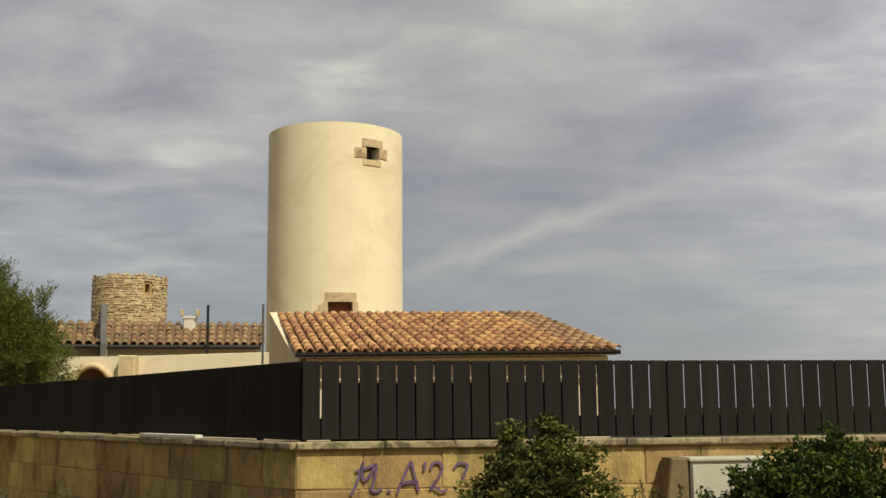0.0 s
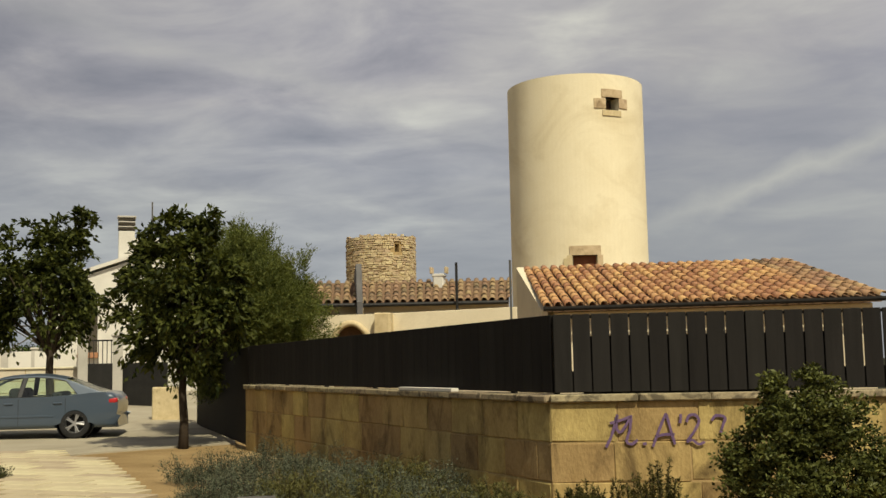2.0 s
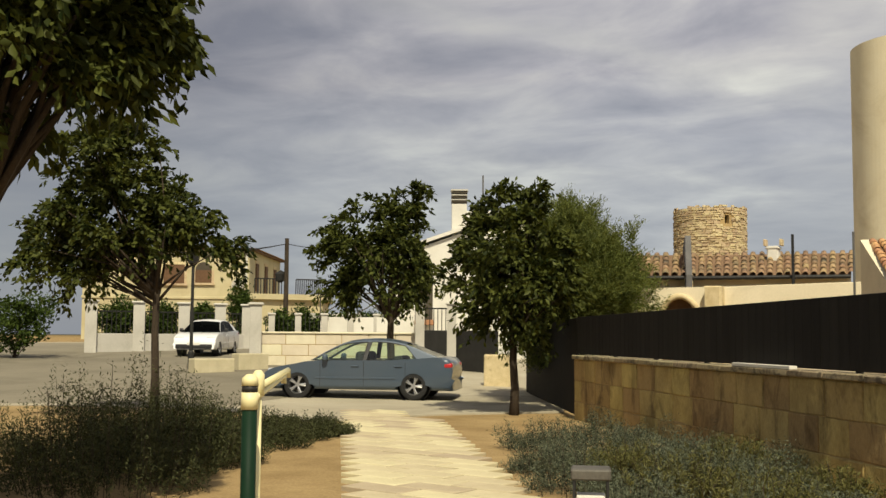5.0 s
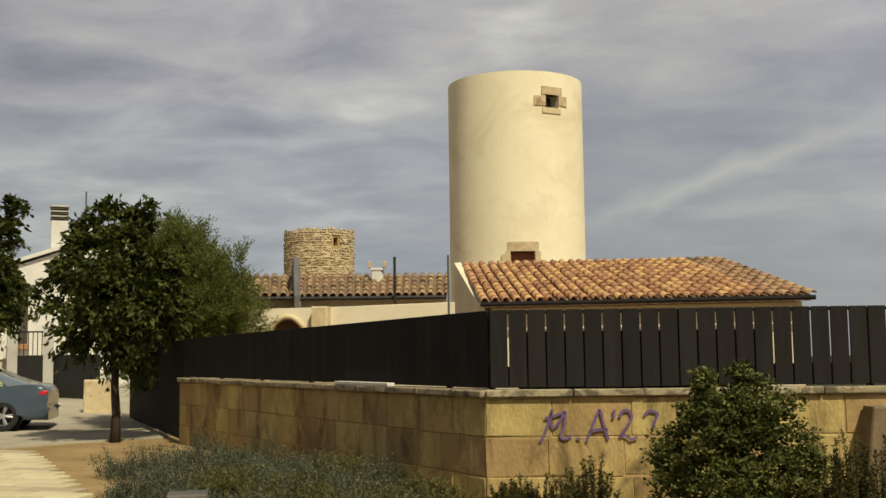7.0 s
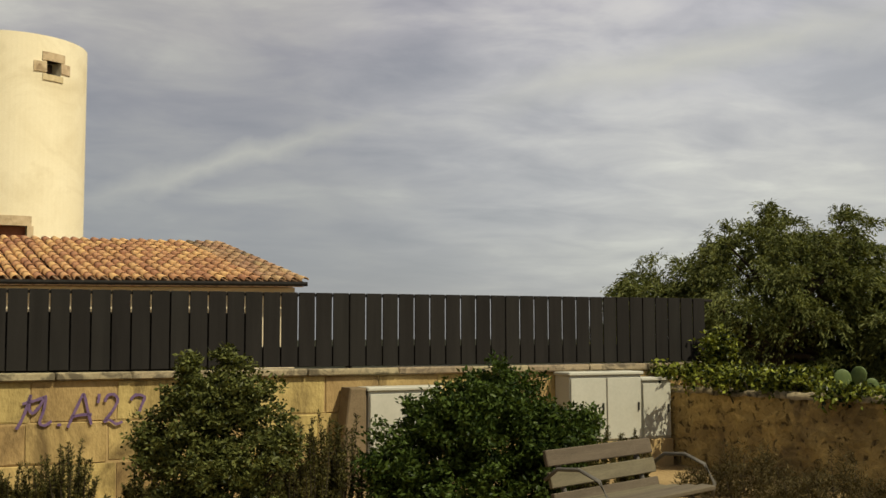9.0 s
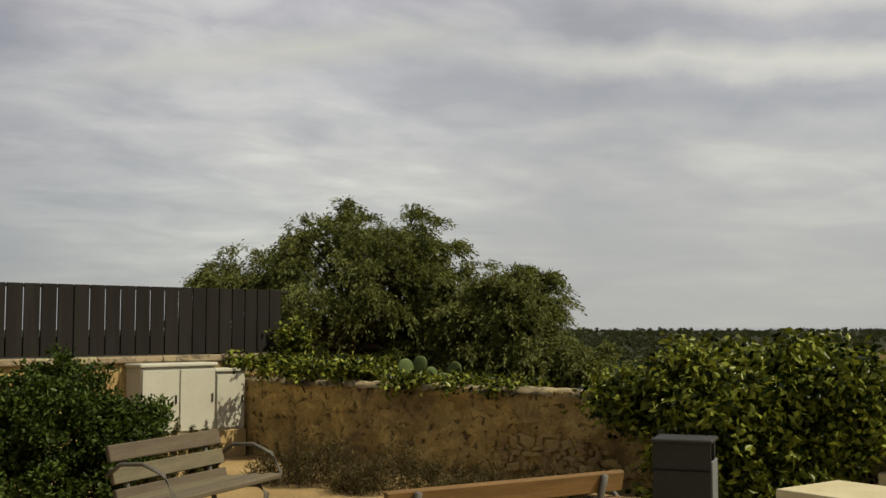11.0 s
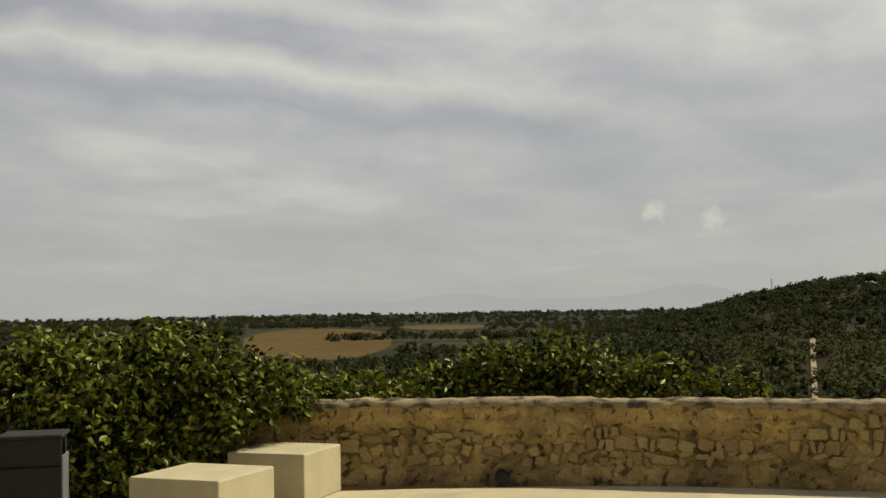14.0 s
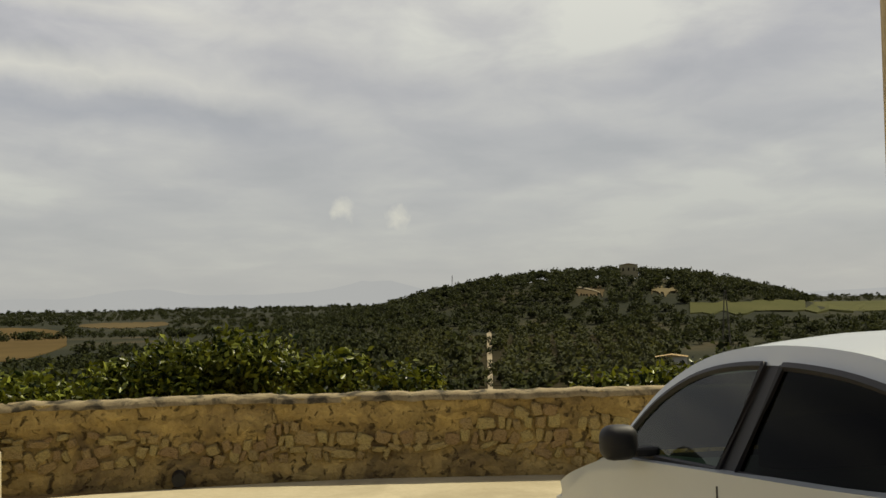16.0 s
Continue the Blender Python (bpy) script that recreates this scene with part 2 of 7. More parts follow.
FRAME_STONE = surface("window_stone", (0.44, 0.34, 0.19), (0.62, 0.51, 0.32), 5, 0.9, 0.5, 50, (0.24, 0.17, 0.09), 3, (0.55, 0.75), random_by="object", spread=0.12)
DARK_HOLE = surface("dark_wood", (0.085, 0.045, 0.022), (0.145, 0.082, 0.042), 6, 0.8, 0.2, 60)
RED_DOOR = surface("reddish_door_wood", (0.16, 0.055, 0.026), (0.25, 0.095, 0.045), 6, 0.8, 0.2, 60)
INSIDE = surface("dim_inside", (0.05, 0.04, 0.03), (0.08, 0.07, 0.05), 2, 0.95, 0.0)
TILE = surface("roof_tile", (0.33, 0.165, 0.075), (0.56, 0.33, 0.16), 5, 0.9, 0.4, 60, (0.06, 0.045, 0.035), 0.9, (0.53, 0.66), random_by="object", spread=0.28)
TILE_STUFF = surface("roof_tile_far", (0.28, 0.155, 0.075), (0.46, 0.31, 0.175), 5, 0.9, 0.4, 60, (0.12, 0.09, 0.06), 0.9, (0.52, 0.66), random_by="island", spread=0.16)
TILE_OLD = surface("old_roof_tile", (0.20, 0.125, 0.065), (0.36, 0.25, 0.14), 4, 0.9, 0.4, 50, (0.11, 0.09, 0.055), 0.8, (0.50, 0.66), random_by="island", spread=0.14)
ROOF_BED = surface("roof_bed", (0.14, 0.085, 0.05), (0.22, 0.14, 0.08), 6, 0.95, 0.2)
RUBBLE_STONE = surface("rubble_stone", (0.40, 0.31, 0.17), (0.60, 0.49, 0.31), 3, 0.95, 0.6, 40, (0.26, 0.195, 0.11), 2.0, (0.55, 0.75), random_by="island", spread=0.16)
RUBBLE = surface("rubble_wall_render", (0.27, 0.19, 0.070), (0.53, 0.395, 0.155), 3.4, 0.95, 1.0, 26, (0.17, 0.122, 0.058), 1.6, (0.48, 0.70), depth=0.06, cracks=(7.5, 0.05, (0.060, 0.042, 0.022)))
PAVING = surface("pale_paving", (0.40, 0.335, 0.21), (0.53, 0.46, 0.30), 2, 0.85, 0.2, 40, (0.30, 0.25, 0.17), 0.9, (0.5, 0.8), random_by="object", spread=0.20)
TERRACE = surface("cream_concrete", (0.40, 0.345, 0.22), (0.54, 0.475, 0.32), 0.7, 0.9, 0.2, 20, (0.27, 0.225, 0.14), 0.5, (0.5, 0.75))
ASPHALT = surface("worn_pale_asphalt", (0.150, 0.132, 0.092), (0.225, 0.20, 0.145), 0.4, 0.92, 0.2, 25, (0.10, 0.088, 0.06), 0.25, (0.5, 0.75))
STREET = surface("pale_concrete_street", (0.29, 0.255, 0.18), (0.41, 0.37, 0.275), 0.5, 0.9, 0.2, 20, (0.19, 0.165, 0.115), 0.25, (0.5, 0.75))
CONCRETE = surface("cast_stone", (0.42, 0.37, 0.235), (0.54, 0.485, 0.33), 3, 0.85, 0.25, 60, (0.38, 0.33, 0.23), 2.0, (0.55, 0.85))
BARK = surface("bark", (0.022, 0.016, 0.010), (0.065, 0.048, 0.032), 6, 0.95, 0.6, 40, stretch=(3, 3, 0.6))


# ---- building helpers ----
def az(a, d, z=0.0):
    """A place by its bearing to the left of +y, in degrees, its distance and height."""
    return Vector((-d * math.sin(radians(a)), d * math.cos(radians(a)), z))


def thing(name, label, category, at=(0, 0, 0), turn=0.0, group="", kind=""):
    ob = new(name)
    ob.empty_display_size = 0.2
    ob.matrix_world = pose(*at, 0, 0, turn)
    return tagged(ob, label, category, group, kind)


def mesh_of(bm, name, material, smooth=False):
    me = bpy.data.meshes.new(name)
    bmesh.ops.recalc_face_normals(bm, faces=bm.faces)
    bm.to_mesh(me)
    bm.free()
    for m in (material if isinstance(material, (list, tuple)) else [material]):
        me.materials.append(m)
    if smooth:
        me.polygons.foreach_set("use_smooth", [True] * len(me.polygons))
    return me


def part(name, bm, material, parent, label="", smooth=False, at=None, kind=""):
    me = bm if isinstance(bm, bpy.types.Mesh) else mesh_of(bm, name, material, smooth)
    ob = new(name, me)
    ob.parent = parent
    if at is not None:
        ob.matrix_basis = at if isinstance(at, Matrix) else Matrix.Translation(at)
    return tagged(ob, label, kind=kind)


def single(name, bm, material, label, category, kind="", group="", smooth=False, at=None):
    ob = new(name, bm if isinstance(bm, bpy.types.Mesh) else mesh_of(bm, name, material, smooth))
    if at is not None:
        ob.matrix_basis = at
    return tagged(ob, label, category, group, kind)


def box(x0, x1, y0, y1, z0, z1, bevel=0.0, bm=None, seg=1):
    bm = bm or bmesh.new()
    made = bmesh.ops.create_cube(bm, size=1, matrix=Matrix.LocRotScale(((x0 + x1) / 2, (y0 + y1) / 2, (z0 + z1) / 2), None, (x1 - x0, y1 - y0, z1 - z0)))
    if bevel:
        edges = list({e for v in made["verts"] for e in v.link_edges})
        bmesh.ops.bevel(bm, geom=edges, offset=bevel, segments=seg, affect="EDGES", profile=0.5)
    return bm


def rough_box(x0, x1, y0, y1, z0, z1, bevel, wobble, rng, bm=None, seg=1):
    bm = box(x0, x1, y0, y1, z0, z1, bevel, bm, seg)
    for v in bm.verts:
        v.co += Vector((rng.uniform(-wobble, wobble), rng.uniform(-wobble, wobble), rng.uniform(-wobble, wobble)))
    return bm


def tube(points, radii, sides=8, bm=None, cap=True):
    bm = bm or bmesh.new()
    points = [Vector(p) for p in points]
    rings = []
    for i, p in enumerate(points):
        d = (points[min(i + 1, len(points) - 1)] - points[max(i - 1, 0)]).normalized()
        a = d.orthogonal().normalized() if abs(d.z) > 0.9 else d.cross(Vector((0, 0, 1))).normalized()
        if abs(d.z) > 0.9:
            a = Vector((1, 0, 0)) - d * d.x
            a.normalize()
        b = d.cross(a)
        r = radii[i] if isinstance(radii, (list, tuple)) else radii
        rings.append([bm.verts.new(p + (a * math.cos(k * math.tau / sides) + b * math.sin(k * math.tau / sides)) * r) for k in range(sides)])
    for u, v in zip(rings, rings[1:]):
        for k in range(sides):
            bm.faces.new((u[k], u[(k + 1) % sides], v[(k + 1) % sides], v[k]))
    if cap:
        bm.faces.new(rings[0][::-1])
        bm.faces.new(rings[-1])
    return bm


def prism(outline, y0, y1, bevel=0.0, seg=2, bm=None):
    """An outline in x and z, drawn out along y."""
    bm = bm or bmesh.new()
    a = [bm.verts.new((x, y0, z)) for x, z in outline]
    b = [bm.verts.new((x, y1, z)) for x, z in outline]
    fa, fb = bm.faces.new(a), bm.faces.new(b[::-1])
    for i in range(len(a)):
        j = (i + 1) % len(a)
        bm.faces.new((a[j], a[i], b[i], b[j]))
    if bevel:
        bmesh.ops.bevel(bm, geom=list(fa.edges) + list(fb.edges), offset=bevel, segments=seg, affect="EDGES", profile=0.5)
    return bm


def along(a, b, z=0.0):
    """A frame whose x runs from a to b on the ground, y to the left of that, and its length."""
    a, b = Vector((a[0], a[1], z)), Vector((b[0], b[1], z))
    d = b - a
    return pose(*a, 0, 0, math.degrees(math.atan2(d.y, d.x))), d.length


# ---- ground ----
def smooth(v):
    v = min(max(v, 0.0), 1.0)
    return v * v * (3 - 2 * v)


HILL_AT = az(-94, 800)


def ground_z(x, y):
    """The hilltop is level, the street climbs gently, the land drops to a plain beyond the parapet, with a wooded hill."""
    down = 0.94 * x + 0.34 * y
    z = -20.0 * smooth((down - 11.2) / 95.0)
    far = math.hypot(x, y)
    if y > 0:
        back = smooth((y - 90) / 150)
        z = min(z, -20.0 * back)
    street = -0.588 * x + 0.809 * y
    if street > 26 and far < 140 and x < -8:
        z += 0.03 * (min(street, 70) - 26) * smooth((-x - 8) / 8)
    if far > 300:
        u, v = (Vector((x, y, 0)) - HILL_AT) @ Vector((0.0, 1.0, 0.0)), (Vector((x, y, 0)) - HILL_AT) @ Vector((1.0, 0, 0))
        z += 35.0 * math.exp(-((abs(u) / (165.0 if u > 0 else 143.0)) ** 3.0) - (v / 170.0) ** 2)
        z += 3.0 * noise.noise(Vector((x * 0.004, y * 0.004, 0)))
    return z


def build_ground():
    bm = bmesh.new()
    radii = [0.0] + [0.8 * 1.13**i for i in range(74)]
    radii = [r for r in radii if r < 4700] + [4700]
    spokes = 160
    rings = []
    for r in radii:
        if r == 0:
            rings.append([bm.verts.new((0, 0, 0))])
            continue
        rings.append([bm.verts.new((p.x, p.y, ground_z(p.x, p.y) + (0.02 * noise.noise(p * 0.8) if r < 12 else 0))) for p in (az(360 * k / spokes, r) for k in range(spokes))])
    for k in range(spokes):
        bm.faces.new((rings[0][0], rings[1][k], rings[1][(k + 1) % spokes]))
    for u, v in zip(rings[1:], rings[2:]):
        for k in range(spokes):
            bm.faces.new((u[k], v[k], v[(k + 1) % spokes], u[(k + 1) % spokes]))
    m = bpy.data.materials.new("ground_earth")
    m.use_nodes = True
    n = Net(m.node_tree)
    at = n.add("ShaderNodeTexCoord").outputs["Object"]
    near = n.ramp(n.math("ADD", n.math("MULTIPLY", n.noise(at, 1.1, 6, 0.6), 0.6), n.math("MULTIPLY", n.noise(at, 26, 3), 0.4)), [(0.33, (0.19, 0.125, 0.055)), (0.66, (0.36, 0.26, 0.125))])
    farther = n.ramp(n.noise(at, 0.012, 5, 0.65, 0.5), [(0.42, (0.018, 0.021, 0.010)), (0.60, (0.032, 0.032, 0.015)), (0.76, (0.085, 0.064, 0.034))])
    xyz = n.add("ShaderNodeSeparateXYZ")
    n.link(at, xyz.inputs[0])
    far_off = n.add("ShaderNodeVectorMath")
    far_off.operation = "LENGTH"
    n.link(at, far_off.inputs[0])
    low = n.math("MULTIPLY", n.math("SUBTRACT", far_off.outputs["Value"], 70.0), 0.02, True)
    b = n.add("ShaderNodeBsdfPrincipled")
    n.link(n.mix(low, near, farther), b.inputs["Base Color"])
    b.inputs["Roughness"].default_value = 0.97
    b.inputs["Specular IOR Level"].default_value = 0.1
    bump = n.add("ShaderNodeBump")
    bump.inputs["Strength"].default_value, bump.inputs["Distance"].default_value = 0.5, 0.03
    n.link(n.noise(at, 18, 5, 0.7), bump.inputs["Height"])
    n.link(bump.outputs[0], b.inputs["Normal"])
    n.link(b.outputs[0], n.add("ShaderNodeOutputMaterial").inputs[0])
    return single("ground", bm, m, "sandy brown earth falling away to a wooded plain", "ground", "structure", smooth=True)


build_ground()

# ---- plot wall of sandstone blocks with its dark board fence ----
CORNER, FRONT_END, LEFT_END, GATE_END = (-1.50, 11.40), (7.40, 12.85), (-8.40, 19.80), (-12.9, 27.0)
WALL_TOP = 1.17


def block_wall(name, a, b, label, course=0.40, thick=0.30, seed=1, skip=()):
    """Mortar core with each sandstone block proud of it, and coping slabs."""
    rng = random.Random(seed)
    frame_at, length = along(a, b)
    core = single(name, box(0, length, 0.012, thick, -0.3, WALL_TOP - 0.01), MORTAR, label, "wall", "structure", at=frame_at)
    z, row = WALL_TOP - 0.02, 0
    while z > -0.1:
        h = course
        x = -0.004 if row % 2 == 0 else -rng.uniform(0.2, 0.4)
        while x < length:
            w = rng.uniform(0.62, 0.86)
            x0, x1 = max(x, -0.004), min(x + w, length)
            if x1 - x0 > 0.08:
                proud = rng.uniform(-0.006, 0.007)
                bm = rough_box(x0 + 0.003, x1 - 0.003, proud, 0.12, z - h + 0.003, z - 0.003, 0.016, 0.006, rng, seg=2)
                part("block", bm, MARES, core)
            x += w
        z -= h
        row += 1
    x = 0.0
    while x < length:
        w = min(rng.uniform(0.7, 1.1), length - x)
        bm = rough_box(x + 0.003, x + w - 0.003, -0.055, thick + 0.04, WALL_TOP - 0.012, WALL_TOP + 0.062, 0.012, 0.004, rng)
        part("coping_slab", bm, COPING, core)
        x += w
    return core


def board_fence(name, a, b, base, top_a, top_b, gap, label, seed=2, pitch=0.196, inset=0.06, group=""):
    rng = random.Random(seed)
    frame_at, length = along(a, b)
    fence = thing(name, label, "fence", group=group)
    fence.matrix_world = frame_at
    count = int(length / pitch)
    for i in range(count):
        x = i * pitch
        t = i / count
        top = top_a + (top_b - top_a) * t
        bm = rough_box(x + gap / 2, x + pitch - gap / 2, inset, inset + 0.022, base + 0.018 + rng.uniform(0, 0.008), top - 0.01, 0.003, 0.0, rng)
        part("board", bm, SLAT, fence)
    for z, tall in ((0.13, 0.11), (top_a - base - 0.036, 0.016)):
        part("rail", box(0, length, inset + 0.026, inset + 0.066, base + z - tall, base + z + tall, 0.004), SLAT, fence)
    for i in range(int(length / 1.96) + 1):
        x = min(i * 1.96 + 0.03, length - 0.03)
        part("post", box(x - 0.03, x + 0.03, inset + 0.07, inset + 0.13, base - 0.02, top_b + (top_a - top_b) * (1 - x / length) - 0.03, 0.004), SLAT, fence)
    return fence


block_wall("wall_front", CORNER, FRONT_END, "yellow sandstone block wall with weathered grey coping", seed=3)
block_wall("wall_left", LEFT_END, CORNER, "weathered sandstone block wall with grey coping, in shade", seed=4)
fence_front = board_fence("front_fence", (CORNER[0] + 0.05, CORNER[1] + 0.02), FRONT_END, WALL_TOP + 0.06, 2.065, 2.065, 0.016, "dark grey composite board fence on a sandstone wall", 5)
part("backing_screen", box(0.30, 2.87, 0.135, 0.15, WALL_TOP + 0.06, 1.83, 0.003), SLAT, fence_front, "dark screen behind the boards")
board_fence("left_fence", LEFT_END, (CORNER[0], CORNER[1] + 0.05), WALL_TOP + 0.06, 1.97, 2.065, 0.003, "dark closed board fence on a sandstone wall", 6)
plank_at, plank_len = along(LEFT_END, CORNER)
single("loose_plank", box(7.22, 8.75, -0.05, 0.05, WALL_TOP + 0.064, WALL_TOP + 0.105, 0.004), WHITE, "white painted plank lying on the wall coping", "plank", at=plank_at)
board_fence("dark_gate", GATE_END, LEFT_END, 0.05, 1.82, 1.96, 0.003, "tall dark board gate reaching to the ground", 7)


# ---- roofs of barrel tiles ----
def tile_mesh(length, r0, r1, name, material, sides=6, thick=0.012):
    """A tapered barrel tile lying along +y, open below."""
    bm = bmesh.new()
    rows = []
    for y, r in ((0, r0), (length, r1)):
        for rr in (r, r - thick):
            rows.append([bm.verts.new((math.cos(math.pi * k / sides) * rr, y, math.sin(math.pi * k / sides) * rr * 0.85)) for k in range(sides + 1)])
    for u, v in ((0, 2), (1, 3), (0, 1), (2, 3)):
        for k in range(sides):
            bm.faces.new((rows[u][k], rows[u][k + 1], rows[v][k + 1], rows[v][k]))
    return mesh_of(bm, name, material, True)


def tiled_roof(name, eave_a, eave_b, ridge_a, ridge_b, label, pitch, step, nearest, seed, stuff_label, parent=None, thick=0.10, rest_material=None):
    """A lean-to slope from eave to ridge: a bed, and rows of barrel tiles, those on the nearest stretch each an object."""
    rng = random.Random(seed)
    ea, eb, ra, rb = (Vector(p) for p in (eave_a, eave_b, ridge_a, ridge_b))
    bm = bmesh.new()
    top = [bm.verts.new(p) for p in (ea, eb, rb, ra)]
    low = [bm.verts.new(p - Vector((0, 0, thick))) for p in (ea, eb, rb, ra)]
    bm.faces.new(top)
    bm.faces.new(low[::-1])
    for i in range(4):
        bm.faces.new((top[i], low[i], low[(i + 1) % 4], top[(i + 1) % 4]))
    bed = single(name, bm, ROOF_BED, label, "roof", "structure") if parent is None else part(name, bm, ROOF_BED, parent, label)
    cols = max(2, round((eb - ea).length / pitch))
    up = (ra - ea)
    rows = max(2, round(up.length / step))
    one = tile_mesh(up.length / rows * 1.25, pitch * 0.385, pitch * 0.33, "tile", TILE)
    rest, done = bmesh.new(), 0
    for c in range(cols + 1):
        u = c / cols
        p0, p1 = ea.lerp(eb, u), ra.lerp(rb, u)
        d = (p1 - p0).normalized()
        across = (eb - ea).normalized()
        normal = across.cross(d).normalized()
        across = d.cross(normal)
        turn = Matrix((across, d, normal)).transposed().to_4x4()
        wave = rng.uniform(-0.012, 0.012)
        for r in range(rows):
            at = p0.lerp(p1, r / rows) - d * 0.06 + normal * (0.03 + rng.uniform(-0.004, 0.006)) + across * (wave + rng.uniform(-0.008, 0.008))
            m = Matrix.Translation(at) @ turn @ pose(0, 0, 0, -2.0 + rng.uniform(-1, 1), rng.uniform(-3, 3), rng.uniform(-1.2, 1.2))
            if done < nearest:
                part("tile", one, None, bed, at=m)
                done += 1
            else:
                n0 = len(rest.verts)
                rest.from_mesh(one)
                rest.verts.ensure_lookup_table()
                bmesh.ops.transform(rest, matrix=m, verts=rest.verts[n0:])
    if len(rest.verts):
        part("tiling", rest, rest_material or TILE_STUFF, bed, stuff_label, True, kind="stuff")
    else:
        rest.free()
    return bed


EAVE_Z, RIDGE_Z = 2.55, 3.49
EA, EB = az(7.45, 20.2, EAVE_Z), az(-8.85, 20.0, EAVE_Z)
RA, RB = az(8.45, 22.9, RIDGE_Z - 0.03), az(-4.35, 22.75, RIDGE_Z - 0.05)


def front_house():
    h = thing("low_house", "low house with a terracotta barrel tile roof beside the white tower", "house")
    inset = Vector((0.0, 0.22, 0))
    pts = [EA + inset + Vector((0.1, 0, 0)), EB + inset + Vector((-0.12, 0, 0)), RB + Vector((-0.1, 0, 0)), RA + Vector((0.06, 0, 0))]
    bm = bmesh.new()
    b = [bm.verts.new((p.x, p.y, -0.2)) for p in pts]
    t = [bm.verts.new((p.x, p.y, p.z - 0.11)) for p in pts]
    bm.faces.new(t)
    for i in range(4):
        bm.faces.new((b[i], b[(i + 1) % 4], t[(i + 1) % 4], t[i]))
    part("wall", bm, WHITEWASH, h)
    tiled_roof("roof", EA, EB, RA, RB, "sloping roof of orange and blackened barrel tiles", 0.205, 0.235, 300, 11, "barrel tiles", h)
    part("gutter", tube([EA + Vector((-0.05, -0.1, -0.05)), EB + Vector((0.06, -0.1, -0.05))], 0.04, 8), SLAT, h, "dark metal gutter")
    # plastered verge wall up the side of the roof
    bm = bmesh.new()
    a0, a1 = EA + Vector((0.0, 0.1, -0.06)), RA + Vector((0, 0, 0.05))
    out = [a0, a1, a1 + Vector((-0.22, 0.02, 0)), a0 + Vector((-0.12, 0.02, 0))]
    b = [bm.verts.new((p.x, p.y, -0.2)) for p in out]
    t = [bm.verts.new(p) for p in out]
    bm.faces.new(t)
    for i in range(4):
        bm.faces.new((b[i], b[(i + 1) % 4], t[(i + 1) % 4], t[i]))
    part("side_wall", bm, WHITEWASH, h, "plain cream side wall")
    part("vent_pipe", tube([az(9.3, 21.6, 2.3), az(9.3, 21.6, 3.55)], 0.022, 8), surface("grey_pipe", (0.07, 0.07, 0.065), (0.12, 0.12, 0.11), 4, 0.6, 0.1), h, "thin grey vent pipe")
    return h


front_house()


# ---- towers ----
def arc_panel(r0, r1, a0, a1, z0, z1, steps, bm=None):
    """A curved slab of a round wall, angles in degrees round the tower's axis, 0 at -y."""
    bm = bm or bmesh.new()
    loops = []
    for k in range(steps + 1):
        a = radians(a0 + (a1 - a0) * k / steps)
        s, c = math.sin(a), -math.cos(a)
        loops.append([bm.verts.new((s * r, c * r, z)) for r, z in ((r1, z0), (r1, z1), (r0, z1), (r0, z0))])
    for u, v in zip(loops, loops[1:]):
        for i in range(4):
            j = (i + 1) % 4
            bm.faces.new((u[i], u[j], v[j], v[i]))
    bm.faces.new(loops[0])
    bm.faces.new(loops[-1][::-1])
    return bm


def round_wall(bm, r_out, r_in, z0, z1, gaps, steps=96):
    """A round wall with openings (from angle, to angle, low, high), its parts meeting edge to edge."""
    cuts = sorted({-180.0, 180.0, *[g for o in gaps for g in o[:2]], *[-180 + 360 * k / steps for k in range(steps)]})
    levels = sorted({z0, z1, *[g for o in gaps for g in o[2:]]})
    verts = {}

    def vert(a, z, r):
        a = -180.0 if a == 180.0 else a
        key = (round(a, 4), round(z, 4), r)
        if key not in verts:
            verts[key] = bm.verts.new((math.sin(radians(a)) * r, -math.cos(radians(a)) * r, z))
        return verts[key]

    def solid(i, j):
        a, z = (cuts[i] + cuts[i + 1]) / 2, (levels[j] + levels[j + 1]) / 2
        return not any(g[0] < a < g[1] and g[2] < z < g[3] for g in gaps)

    nc, nl = len(cuts) - 1, len(levels) - 1
    for i in range(nc):
        for j in range(nl):
            if not solid(i, j):
                continue
            a, b, lo, hi = cuts[i], cuts[i + 1], levels[j], levels[j + 1]
            for r, flip in ((r_out, False), (r_in, True)):
                f = [vert(a, lo, r), vert(b, lo, r), vert(b, hi, r), vert(a, hi, r)]
                bm.faces.new(f[::-1] if flip else f)
            if j == nl - 1 or not solid(i, j + 1):
                bm.faces.new((vert(a, hi, r_out), vert(b, hi, r_out), vert(b, hi, r_in), vert(a, hi, r_in)))
            if j == 0 or not solid(i, j - 1):
                bm.faces.new((vert(a, lo, r_in), vert(b, lo, r_in), vert(b, lo, r_out), vert(a, lo, r_out)))
            if not solid((i + 1) % nc, j):
                bm.faces.new((vert(b, lo, r_out), vert(b, lo, r_in), vert(b, hi, r_in), vert(b, hi, r_out)))
            if not solid((i - 1) % nc, j):
                bm.faces.new((vert(a, lo, r_in), vert(a, lo, r_out), vert(a, hi, r_out), vert(a, hi, r_in)))
    return bm


TOWER_AT, TOWER_R = az(5.66, 40.0), 2.46


